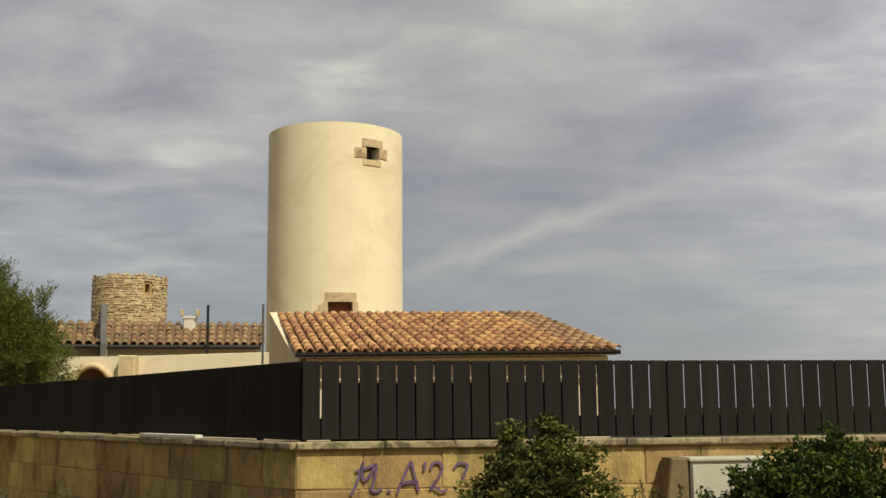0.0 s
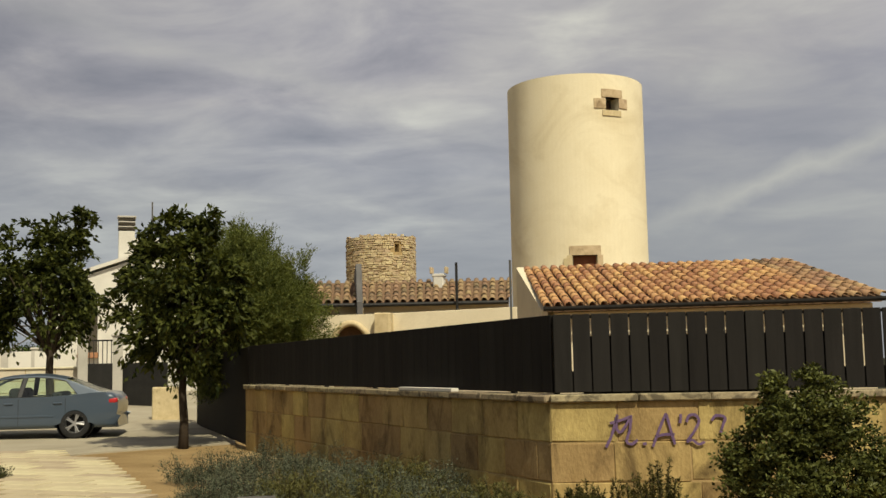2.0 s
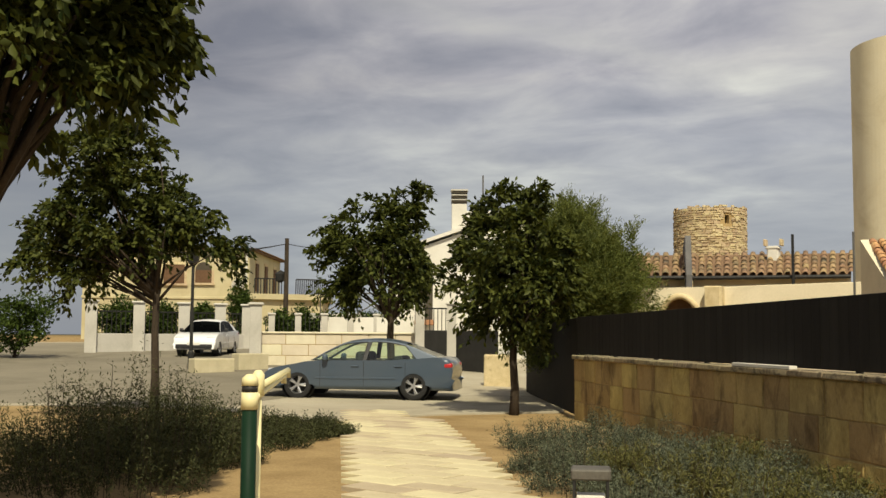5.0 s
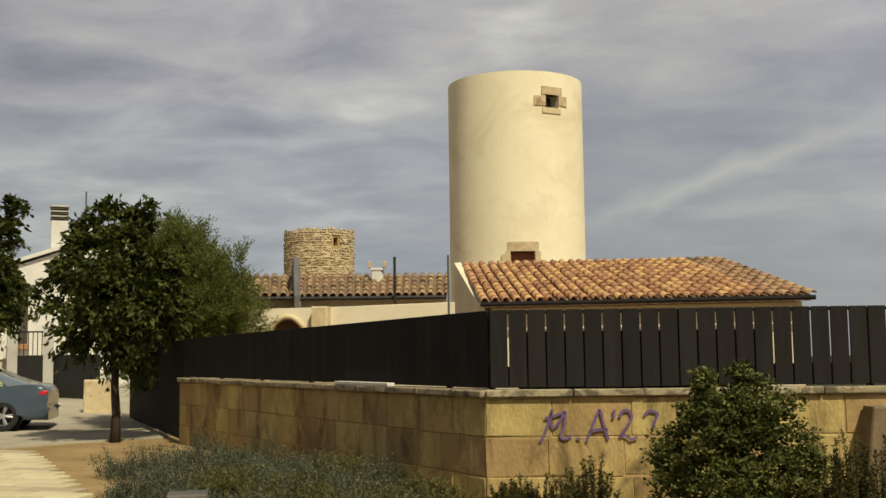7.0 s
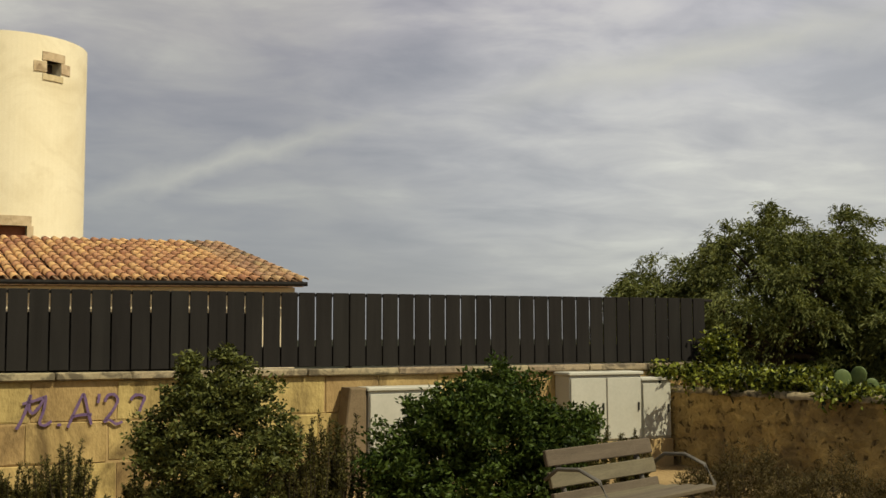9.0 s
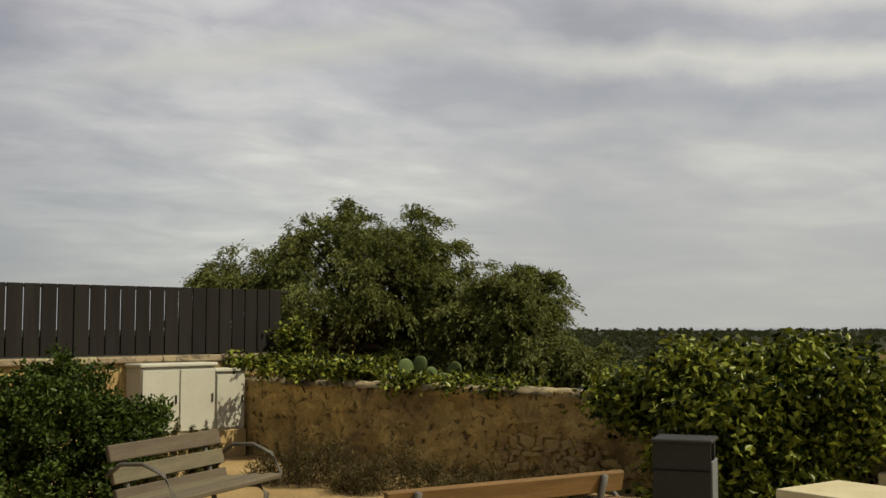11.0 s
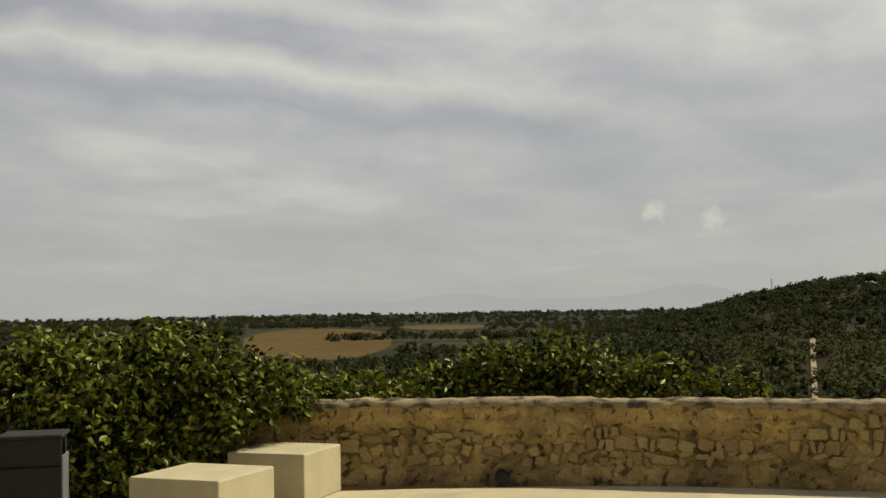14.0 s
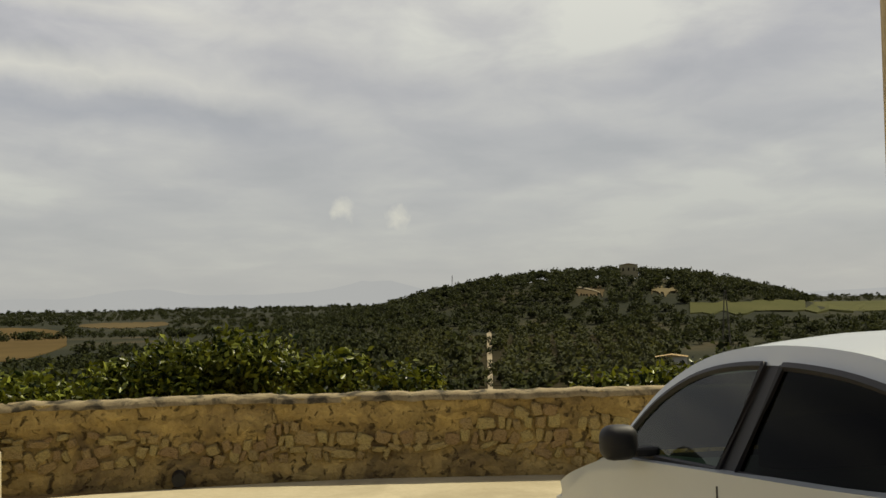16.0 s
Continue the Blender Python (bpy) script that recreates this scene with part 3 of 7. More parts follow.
def white_tower():
    t = thing("mill_tower", "tall round cream-rendered windmill tower without sails", "tower", TOWER_AT, 5.66)
    wa, wb = 25.6, 38.0
    gaps = [(wa, wb, 10.14, 10.60), (-5.6, 14.0, 4.0, 5.10)]
    part("wall", round_wall(bmesh.new(), TOWER_R, TOWER_R - 0.5, -0.2, 11.42, gaps), RENDERED, t, "smooth cream render")
    part("flat_roof", arc_panel(0.001, TOWER_R - 0.5, 0, 360, 10.9, 11.0, 48), RENDERED, t)
    # stone surround of the upper window: lintel, two jamb stones a side, sill
    win = part("window", arc_panel(TOWER_R - 0.48, TOWER_R - 0.42, wa - 1, wb + 1, 10.06, 10.66, 4), INSIDE, t, "small square opening in rough stone surround")
    ro, ri = TOWER_R + 0.035, TOWER_R - 0.3
    part("lintel", arc_panel(ri, ro, wa - 3.5, wb + 3.5, 10.60, 10.88, 5), FRAME_STONE, win)
    part("sill", arc_panel(ri, ro, wa - 3, wb + 2, 9.94, 10.14, 5), FRAME_STONE, win)
    part("jamb", arc_panel(ri, ro, wa - 10, wa, 10.20, 10.54, 4), FRAME_STONE, win)
    part("jamb", arc_panel(ri, ro, wb, wb + 9, 10.24, 10.58, 4), FRAME_STONE, win)
    part("shutter", arc_panel(TOWER_R - 0.40, TOWER_R - 0.34, wa + 3.5, wb - 4, 10.14, 10.48, 3), DARK_HOLE, win, "broken dark wooden shutter")
    door = part("doorway", arc_panel(TOWER_R - 0.24, TOWER_R - 0.18, -5.8, 14.2, 4.0, 5.12, 5), RED_DOOR, t, "brown wooden door behind the roof")
    part("lintel", arc_panel(ri, ro, -7.6, 17.0, 5.10, 5.42, 6), FRAME_STONE, door)
    part("jamb", arc_panel(ri, ro, -9.8, -5.6, 4.2, 5.10, 4), FRAME_STONE, door)
    part("jamb", arc_panel(ri, ro, 14.0, 18.6, 4.2, 5.10, 4), FRAME_STONE, door)
    part("jamb_stone", arc_panel(ri, ro + 0.01, -12.6, -9.9, 4.45, 5.0, 3), FRAME_STONE, door)
    part("drain_pipe", tube([(1.9, -1.75, 3.8), (1.98, -1.8, 4.75)], 0.035, 6), SLAT, t, "short dark pipe")
    return t


white_tower()


def stone_tower():
    at = az(16.03, 68.0)
    t = thing("ruined_tower", "round rubble stone tower, roofless and weathered", "tower", at, 16.0)
    rng = random.Random(21)
    r = 2.15
    gaps = [(24, 32, 8.25, 8.75)]
    part("core", round_wall(bmesh.new(), r - 0.06, r - 0.6, -0.2, 9.2, gaps, 48), MORTAR, t)
    part("window", arc_panel(r - 0.5, r - 0.45, 22, 34, 8.2, 8.8, 3), INSIDE, t, "small dark square opening")
    verts, faces = [], []
    z = 3.0
    while z < 9.32:
        h = rng.uniform(0.08, 0.17)
        a = -100 + rng.uniform(0, 6)
        while a < 100:
            w = rng.uniform(3.5, 12)
            zt = min(z + h, 9.2 + rng.uniform(0, 0.2))
            if not (zt > 8.22 and z < 8.78 and a + w > 23 and a < 33) and zt - z > 0.05:
                ro = r + rng.uniform(-0.02, 0.05)
                n0 = len(verts)
                for rr, pull in ((r - 0.1, 0.0), (ro, 0.35)):
                    for aa, zz in ((a + pull, z + rng.uniform(-0.02, 0.04)), (a + w - pull, z + rng.uniform(-0.02, 0.05)), (a + w - pull * rng.uniform(0.4, 1.6), zt - rng.uniform(-0.01, 0.05)), (a + pull * rng.uniform(0.4, 1.6), zt - rng.uniform(-0.01, 0.05))):
                        verts.append((math.sin(radians(aa)) * rr, -math.cos(radians(aa)) * rr, zz))
                faces += [tuple(n0 + k for k in q) for q in ((4, 5, 6, 7), (0, 1, 5, 4), (1, 2, 6, 5), (2, 3, 7, 6), (3, 0, 4, 7))]
            a += w
        z += h
    me = bpy.data.meshes.new("stones")
    me.from_pydata(verts, [], faces)
    me.materials.append(RUBBLE_STONE)
    part("rubble_facing", me, None, t, "rough pale rubble stones", kind="stuff")
    return t


stone_tower()


# ---- parapet of rubble along the drop ----
def rubble_wall(name, a, b, top, label, seed, thick=0.26):
    rng = random.Random(seed)
    frame_at, length = along(a, b)

    def bare_at(x, z):
        return noise.noise(Vector((x * 0.55 + seed * 3.3, z * 1.6, 0.4))) + (0.9 * (0.34 - z) if seed < 33 else 0.28 - 1.5 * abs(z - 0.27))

    bm = bmesh.new()
    nx = max(4, int(length / 0.06))
    nz = 18
    for side in (0, 1):
        grid = []
        for i in range(nx + 1):
            x = length * i / nx
            col = []
            for k in range(nz + 1):
                z = -0.3 + (top + 0.3) * k / nz + (0.014 * noise.noise(Vector((x * 1.3, seed, 3.1))) + 0.010 * noise.noise(Vector((x * 7.0, seed, 1.1))) + (0.012 if side else 0) if k == nz else 0)
                worn = smooth((bare_at(x, z) - 0.05) / 0.10)
                y = (thick if side else 0.046 * worn) + 0.03 * noise.noise(Vector((x * 3.1 + seed, side * 7.0, z * 3.7))) + 0.012 * noise.noise(Vector((x * 11, seed, z * 11)))
                col.append(bm.verts.new((x, y, z)))
            grid.append(col)
        for i in range(nx):
            for k in range(nz):
                bm.faces.new((grid[i][k], grid[i + 1][k], grid[i + 1][k + 1], grid[i][k + 1]))
        if side == 0:
            front = grid
        else:
            for i in range(nx):
                bm.faces.new((front[i][nz], front[i + 1][nz], grid[i + 1][nz], grid[i][nz]))
            for i in (0, nx):
                for k in range(nz):
                    bm.faces.new((front[i][k], front[i][k + 1], grid[i][k + 1], grid[i][k]))
    wall = single(name, bm, RUBBLE, label, "wall", "structure", smooth=True, at=frame_at)
    # uneven mortar capping along the top
    cap = bmesh.new()
    rows = []
    for i in range(nx + 1):
        x = length * i / nx
        up = 0.014 * noise.noise(Vector((x * 1.3, seed, 3.1))) + 0.018 * noise.noise(Vector((x * 6.0, seed, 8.1))) + 0.010 * noise.noise(Vector((x * 19.0, seed, 5.1)))
        out = 0.02 * noise.noise(Vector((x * 4.0, seed, 2.2)))
        rows.append([cap.verts.new((x, y, z)) for y, z in ((-0.016 + out, top - 0.045 + up), (-0.010 + out, top + 0.006 + up), (thick * 0.5, top + 0.030 + up), (thick + 0.02, top + 0.004 + up), (thick + 0.02, top - 0.045))])
    for u, v in zip(rows, rows[1:]):
        for k in range(4):
            cap.faces.new((u[k], u[k + 1], v[k + 1], v[k]))
    part("capping", cap, CAPPING, wall, "pale lichened mortar capping", True)
    # stones showing where the render has fallen off
    meshes = []
    for q in range(14):
        sb = rough_box(-0.95, 0.95, -1, 1, -0.95, 0.95, 0.34, 0.24, rng)
        meshes.append(mesh_of(sb, "stone", STONE_PIECE))
    z = 0.0
    while z < top - 0.12:
        h = rng.uniform(0.045, 0.115)
        x = rng.uniform(0, 0.1)
        while x < length:
            w = rng.choice((0.05, 0.07, 0.09, 0.11, 0.14, 0.18)) * rng.uniform(0.85, 1.15)
            if bare_at(x + w / 2, z + h / 2) > (0.08 if seed < 33 else 0.19) and z > 0.02 and rng.random() < 0.84:
                m = pose(x + w / 2, 0.034 + rng.uniform(-0.008, 0.010), z + h / 2 + rng.uniform(-0.022, 0.022), 0, rng.uniform(-26, 26), 0) @ Matrix.Diagonal((w * 0.50, 0.030, h * rng.uniform(0.42, 0.56), 1))
                part("stone", rng.choice(meshes), None, wall, at=m)
            x += w + rng.uniform(0.003, 0.03)
        z += h * 0.95
    return wall


CAPPING = surface("lichened_mortar", (0.23, 0.18, 0.10), (0.40, 0.33, 0.20), 6, 0.95, 0.6, 45, (0.07, 0.06, 0.04), 4.0, (0.50, 0.62))
STONE_PIECE = surface("bare_wall_stone", (0.31, 0.22, 0.090), (0.58, 0.44, 0.20), 5, 0.95, 0.8, 60, (0.13, 0.095, 0.05), 3.0, (0.52, 0.75), random_by="object", spread=0.17)
PARAPET = [((6.45, 12.65), (8.25, 6.75), 0.93, 31), ((8.22, 6.85), (9.22, 4.71), 0.84, 32), ((9.18, 4.82), (9.86, 2.25), 0.757, 33), ((9.845, 2.4), (10.2, -2.6), 0.747, 34), ((10.2, -2.6), (10.0, -9.0), 0.75, 35)]
for i, (a, b, top, seed) in enumerate(PARAPET):
    rubble_wall("wall_parapet_%d" % (i + 1), a, b, top, "low rough rubble parapet with patches of brown render", seed)
single("drain_pipe", tube([(0, -0.05, 0), (0, 0.3, 0.02)], 0.06, 12), surface("black_plastic", (0.010, 0.010, 0.010), (0.02, 0.02, 0.02), 5, 0.6, 0.1), "short black drain pipe at the foot of the parapet", "pipe", at=pose(*az(-72.5, 9.98, 0.09), 0, 0, -73))


# ---- plants ----
def leaf_mesh(name, centres, length, width, material, rng, droop=0.0, upright=0.0, fold=0.25, along_twig=None):
    """Folded leaves, four corners each, at the given places, turned at random."""
    n = len(centres)
    c = np.asarray(centres, float)
    d = rng.normal(size=(n, 3))
    d[:, 2] = d[:, 2] * 0.7 - droop + upright
    if along_twig is not None:
        d = d * 0.45 + along_twig
    d /= np.linalg.norm(d, axis=1)[:, None]
    s = np.cross(d, rng.normal(size=(n, 3)))
    s /= np.linalg.norm(s, axis=1)[:, None]
    nn = np.cross(d, s)
    L = length * rng.uniform(0.65, 1.25, n)[:, None]
    W = width * rng.uniform(0.7, 1.2, n)[:, None]
    v = np.stack([c, c + d * L * 0.5 + s * W * 0.5 + nn * W * fold, c + d * L, c + d * L * 0.5 - s * W * 0.5 + nn * W * fold], 1).reshape(-1, 3)
    base = (np.arange(n) * 4)[:, None]
    tris = np.concatenate([base + [0, 1, 2], base + [0, 2, 3]], 1).reshape(-1, 3)
    me = bpy.data.meshes.new(name)
    me.vertices.add(len(v))
    me.vertices.foreach_set("co", v.ravel())
    me.loops.add(tris.size)
    me.loops.foreach_set("vertex_index", tris.ravel().astype(np.int32))
    me.polygons.add(len(tris))
    me.polygons.foreach_set("loop_start", np.arange(0, tris.size, 3, dtype=np.int32))
    me.update(calc_edges=True)
    me.materials.append(material)
    return me


def clumps_in(blobs, count, rng, shell=0.55):
    """Clump centres inside overlapping balls (x, y, z, rx, ry, rz), more of them near the surface."""
    out = []
    weight = np.array([b[3] * b[4] * b[5] for b in blobs]) ** 0.67
    weight /= weight.sum()
    for k in rng.choice(len(blobs), count, p=weight):
        b = blobs[k]
        d = rng.normal(size=3)
        d /= np.linalg.norm(d)
        r = rng.uniform(shell, 1.0) if rng.uniform() < 0.75 else rng.uniform(0.1, shell)
        out.append(np.array(b[:3]) + d * np.array(b[3:]) * r * rng.uniform(0.85, 1.12))
    return np.array(out)


def leaves_round(clumps, each, spread, rng, flat=0.75):
    n = len(clumps)
    p = np.repeat(clumps, each, 0) + np.clip(rng.normal(size=(n * each, 3)), -1.6, 1.6) * spread * np.array([1, 1, flat]) * np.repeat(rng.uniform(0.6, 1.3, n), each)[:, None]
    return p


def sprays(clumps, centre, twigs, each, reach, sag, rng, spread=0.035):
    """Leaves set along thin twigs that leave each clump outwards and sag; their places and the way the twigs run."""
    spots, ways = [], []
    for c in clumps:
        out = (c - centre) / (np.linalg.norm(c - centre) + 1e-6)
        for k in range(twigs):
            d = out * 0.75 + rng.normal(size=3) * 0.55 + np.array([0, 0, 0.25])
            d /= np.linalg.norm(d)
            L = reach * rng.uniform(0.5, 1.25)
            u = rng.uniform(0.0, 1.0, each)[:, None]
            spots.append(c + d * L * u - np.array([0, 0, sag * L]) * u * u + rng.normal(size=(each, 3)) * spread)
            way = d - np.array([0, 0, 2 * sag]) * u
            ways.append(way / np.linalg.norm(way, axis=1)[:, None])
    return np.concatenate(spots), np.concatenate(ways)


def open_crown(clumps, grain, keep, seed):
    """Drop clumps where a broad noise runs low, so that gaps show between the branches."""
    ok = [noise.noise(Vector(c) * grain + Vector((seed, 0, 0))) > keep for c in clumps]
    return clumps[np.array(ok)]


def limbs(trunk_top, clumps, rng, count, r0, bm):
    for k in rng.choice(len(clumps), count, replace=False):
        e = Vector(clumps[k])
        s = Vector(trunk_top) + Vector((0, 0, rng.uniform(-0.25, 0.15)))
        mid = s.lerp(e, 0.5) + Vector(rng.normal(size=3)) * 0.12
        mid.z += 0.12
        tube([s, mid, e], [r0, r0 * 0.55, r0 * 0.15], 5, bm)


def tree(name, label, at, trunk, trunk_r, blobs, clump_n, each, spread, leaf, width, material, seed, lean=(0, 0), droop=0.35, limb_n=26, upright=0.0, bark=None, twig=None):
    rng = np.random.default_rng(seed)
    t = thing(name, label, "tree", at)
    clumps = clumps_in(blobs, clump_n, rng)
    if twig:
        clumps = open_crown(clumps, twig[4], twig[5], seed)
        clump_n = len(clumps)
    bm = bmesh.new()
    pts = [(0, 0, -0.15), (lean[0] * 0.3 + 0.02, lean[1] * 0.3, trunk * 0.35), (lean[0] * 0.7 - 0.02, lean[1] * 0.7, trunk * 0.7), (lean[0], lean[1], trunk), (lean[0], lean[1] + 0.03, trunk + 0.5 * (blobs[0][2] + blobs[0][5] - trunk))]
    tube(pts, [trunk_r * 1.35, trunk_r, trunk_r * 0.9, trunk_r * 0.8, trunk_r * 0.25], 9, bm)
    limbs((lean[0], lean[1], trunk), clumps, rng, min(limb_n, clump_n), trunk_r * 0.45, bm)
    part("trunk", bm, bark or BARK, t, smooth=True)
    if twig:
        spots, ways = sprays(clumps, np.mean(clumps, 0) - np.array([0, 0, 0.5]), *twig[:4], rng)
        part("crown", leaf_mesh("crown", spots, leaf, width, material, rng, 0, 0, 0.25, ways), None, t)
    else:
        part("crown", leaf_mesh("crown", leaves_round(clumps, each, spread, rng), leaf, width, material, rng, droop, upright), None, t)
    return t


STREET_LEAF = leafy("street_tree_leaf", (0.010, 0.017, 0.004), (0.098, 0.112, 0.026), 1.5)
FINE_LEAF = leafy("feathery_leaf", (0.046, 0.066, 0.016), (0.190, 0.212, 0.060), 1.2)
BUSH_LEAF = leafy("mastic_leaf", (0.016, 0.022, 0.006), (0.150, 0.165, 0.048), 4, 0.25, 0.4)
DARK_BUSH = leafy("dark_bush_leaf", (0.012, 0.024, 0.005), (0.080, 0.118, 0.024), 3, 0.25, 0.4)
IVY_LEAF = leafy("creeper_leaf", (0.007, 0.015, 0.002), (0.25, 0.28, 0.045), 2.5, 0.18, 0.3, 0.0, (0.30, 0.84))
OLIVE_LEAF = leafy("olive_leaf", (0.028, 0.040, 0.010), (0.170, 0.185, 0.058), 1.1, 0.3, 0.5, 0.3)
LAVENDER = leafy("lavender_leaf", (0.014, 0.021, 0.013), (0.165, 0.182, 0.120), 2.4, 0.2, 0.7)
ROSEMARY = leafy("rosemary_leaf", (0.013, 0.014, 0.004), (0.118, 0.108, 0.032), 4, 0.2, 0.6)


def bush(name, label, at, blobs, clump_n, each, spread, leaf, width, material, seed, droop=0.0, upright=0.3, stems=14):
    rng = np.random.default_rng(seed)
    b = thing(name, label, "bush", at)
    clumps = clumps_in(blobs, clump_n, rng)
    clumps[:, 2] = np.maximum(clumps[:, 2], 0.05)
    bm = bmesh.new()
    for k in rng.choice(len(clumps), stems, replace=False):
        e = Vector(clumps[k])
        tube([(rng.uniform(-0.08, 0.08), rng.uniform(-0.08, 0.08), -0.1), e * 0.5 + Vector((0, 0, 0.1)), e], [0.016, 0.011, 0.004], 5, bm)
    part("stem_tangle", bm, BARK, b, kind="stuff")
    part("foliage", leaf_mesh("foliage", leaves_round(clumps, each, spread, rng), leaf, width, material, rng, droop, upright), None, b)
    return b


GZ = lambda a, d: ground_z(*az(a, d)[:2])

# street trees, round and dense, on thin trunks
tree("street_tree", "young round-crowned street tree with dark green leaves", az(26.06, 22.4), 1.55, 0.085,
     [(0, 0, 3.05, 1.28, 1.28, 1.25), (-0.15, 0, 3.9, 0.7, 0.7, 0.8), (0.25, 0.1, 2.35, 0.95, 0.95, 0.75), (-0.5, 0, 2.7, 0.9, 0.9, 0.9), (0.45, 0, 4.15, 0.3, 0.3, 0.5), (-0.2, 0, 4.45, 0.25, 0.25, 0.45), (-0.75, 0, 4.0, 0.3, 0.3, 0.4), (0.9, 0, 3.4, 0.4, 0.4, 0.4)], 330, 0, 0.15, 0.15, 0.075, STREET_LEAF, 41, twig=(5, 11, 0.40, 0.6, 1.6, -0.28))
tree("street_tree", "round-crowned street tree with dark leaves beside the street", az(32.45, 33.5, 0.2), 1.9, 0.12,
     [(-0.45, 0, 4.1, 1.5, 1.5, 1.45), (0.3, 0.1, 5.15, 0.9, 0.9, 0.9), (-1.5, -0.3, 4.3, 0.9, 1.0, 0.9), (-0.1, 0, 2.95, 1.4, 1.3, 0.75), (-1.3, -0.2, 2.95, 0.9, 0.9, 0.6), (0.7, 0.2, 3.6, 0.9, 0.9, 0.9)], 300, 0, 0.19, 0.19, 0.10, STREET_LEAF, 42, twig=(5, 11, 0.52, 0.6, 1.2, -0.26))
tree("street_tree", "street tree with spreading dark crown and pale trunk", az(44.3, 21.0), 2.3, 0.075,
     [(-0.8, -0.3, 4.1, 1.3, 1.3, 1.2), (0.15, 0.1, 3.55, 0.85, 0.75, 0.62), (-1.5, -0.6, 3.2, 1.1, 1.1, 0.9), (-1.0, -0.4, 5.0, 1.0, 1.0, 0.6), (0.95, 0.55, 3.15, 0.4, 0.4, 0.3)], 330, 0, 0.17, 0.14, 0.075, STREET_LEAF, 43, limb_n=40, twig=(5, 12, 0.38, 0.6, 1.4, -0.35))
tree("street_tree", "nearby street tree with drooping leafy branches", az(53.0, 9.5), 2.4, 0.12,
     [(0, 0, 4.3, 1.4, 1.4, 1.2), (0.75, 0.50, 4.0, 0.7, 0.6, 0.55), (0.5, 0.3, 4.8, 1.2, 1.2, 0.8), (0.95, 0.65, 3.95, 0.35, 0.3, 0.2), (1.05, 0.72, 4.45, 0.45, 0.4, 0.4), (1.2, 0.8, 3.98, 0.22, 0.22, 0.10)], 480, 0, 0.15, 0.13, 0.066, STREET_LEAF, 44, limb_n=50, twig=(5, 12, 0.30, 0.8, 1.4, -0.5))
tree("feathery_tree", "large soft-outlined feathery green tree behind the dark gate", az(23.0, 26.0), 1.2, 0.16,
     [(0, 0, 2.95, 1.7, 1.6, 1.45), (-0.55, 0, 3.75, 1.3, 1.2, 1.1), (0.6, 0, 2.6, 1.15, 1.1, 1.0), (-0.4, 0, 2.0, 1.5, 1.4, 1.0)], 800, 0, 0.13, 0.085, 0.019, FINE_LEAF, 45, twig=(10, 32, 0.42, -0.1, 1.1, -0.5))

# big wispy trees behind the parapet
for a, d, blobs, seed in (
    (-33.0, 23.0, [(0, 0, 5.0, 2.4, 2.2, 1.7), (-2.0, 0, 5.0, 1.4, 1.5, 1.0), (-3.1, 0, 4.6, 0.9, 0.9, 0.8), (1.6, 0, 4.9, 1.4, 1.4, 1.6), (0.2, 0, 6.0, 1.5, 1.5, 0.9), (0.4, 0, 3.3, 2.6, 2.0, 1.6), (-0.9, 0, 5.7, 0.9, 0.9, 0.8), (1.3, 0, 6.1, 0.8, 0.8, 0.7)], 51),
    (-40.7, 22.0, [(0, 0, 4.0, 1.4, 1.5, 1.4), (0.35, 0, 4.75, 0.9, 0.9, 0.75), (1.4, 0, 3.1, 1.1, 1.1, 0.9), (-0.8, 0, 3.2, 1.2, 1.2, 1.2)], 52),
    (-44.6, 21.0, [(0, 0, 3.0, 0.9, 0.9, 0.8), (0.6, 0, 2.6, 0.8, 0.8, 0.6), (-0.6, 0, 2.2, 1.0, 0.9, 0.8), (0.3, 0, 1.6, 1.3, 1.0, 0.8)], 53),
):
    p = az(a, d)
    g = ground_z(p.x, p.y)
    big = [(x * 0.92, y, z - 0.3, rx * 0.95, ry, rz) for x, y, z, rx, ry, rz in blobs]
    t = tree("olive_tree", "big wispy grey-green tree behind the parapet wall", (p.x, p.y, g), 1.6 if seed < 53 else 0.4, 0.2 if seed < 53 else 0.08, [(x, y, z - g - (2.5 if seed < 53 else 2.1), rx, ry, rz) for x, y, z, rx, ry, rz in big], 820 if seed < 53 else 360, 0, 0.15, 0.10, 0.030, OLIVE_LEAF, seed, limb_n=60, twig=(9, 27, 0.60, 0.75, 0.9, -0.27))
    t.rotation_euler = (0, 0, radians(a))


def turned(ob, a):
    ob.rotation_euler = (0, 0, radians(a))
    return ob


# shrubs in front of the sandstone wall
turned(bush("round_shrub", "upright dense shrub with small glossy olive-green leaves", az(-4.8, 8.0), [(0, 0, 0.80, 0.48, 0.42, 0.50), (-0.10, 0, 1.16, 0.30, 0.25, 0.26), (0.14, 0, 1.20, 0.28, 0.22, 0.25), (0.42, 0, 0.86, 0.16, 0.16, 0.20), (-0.42, 0, 0.82, 0.18, 0.18, 0.24), (0.22, 0, 0.36, 0.28, 0.25, 0.3), (-0.22, 0, 0.36, 0.28, 0.25, 0.3), (0.05, 0, 1.42, 0.10, 0.10, 0.12), (-0.2, 0, 1.36, 0.08, 0.08, 0.12)], 640, 56, 0.036, 0.040, 0.021, BUSH_LEAF, 61), -4.8)
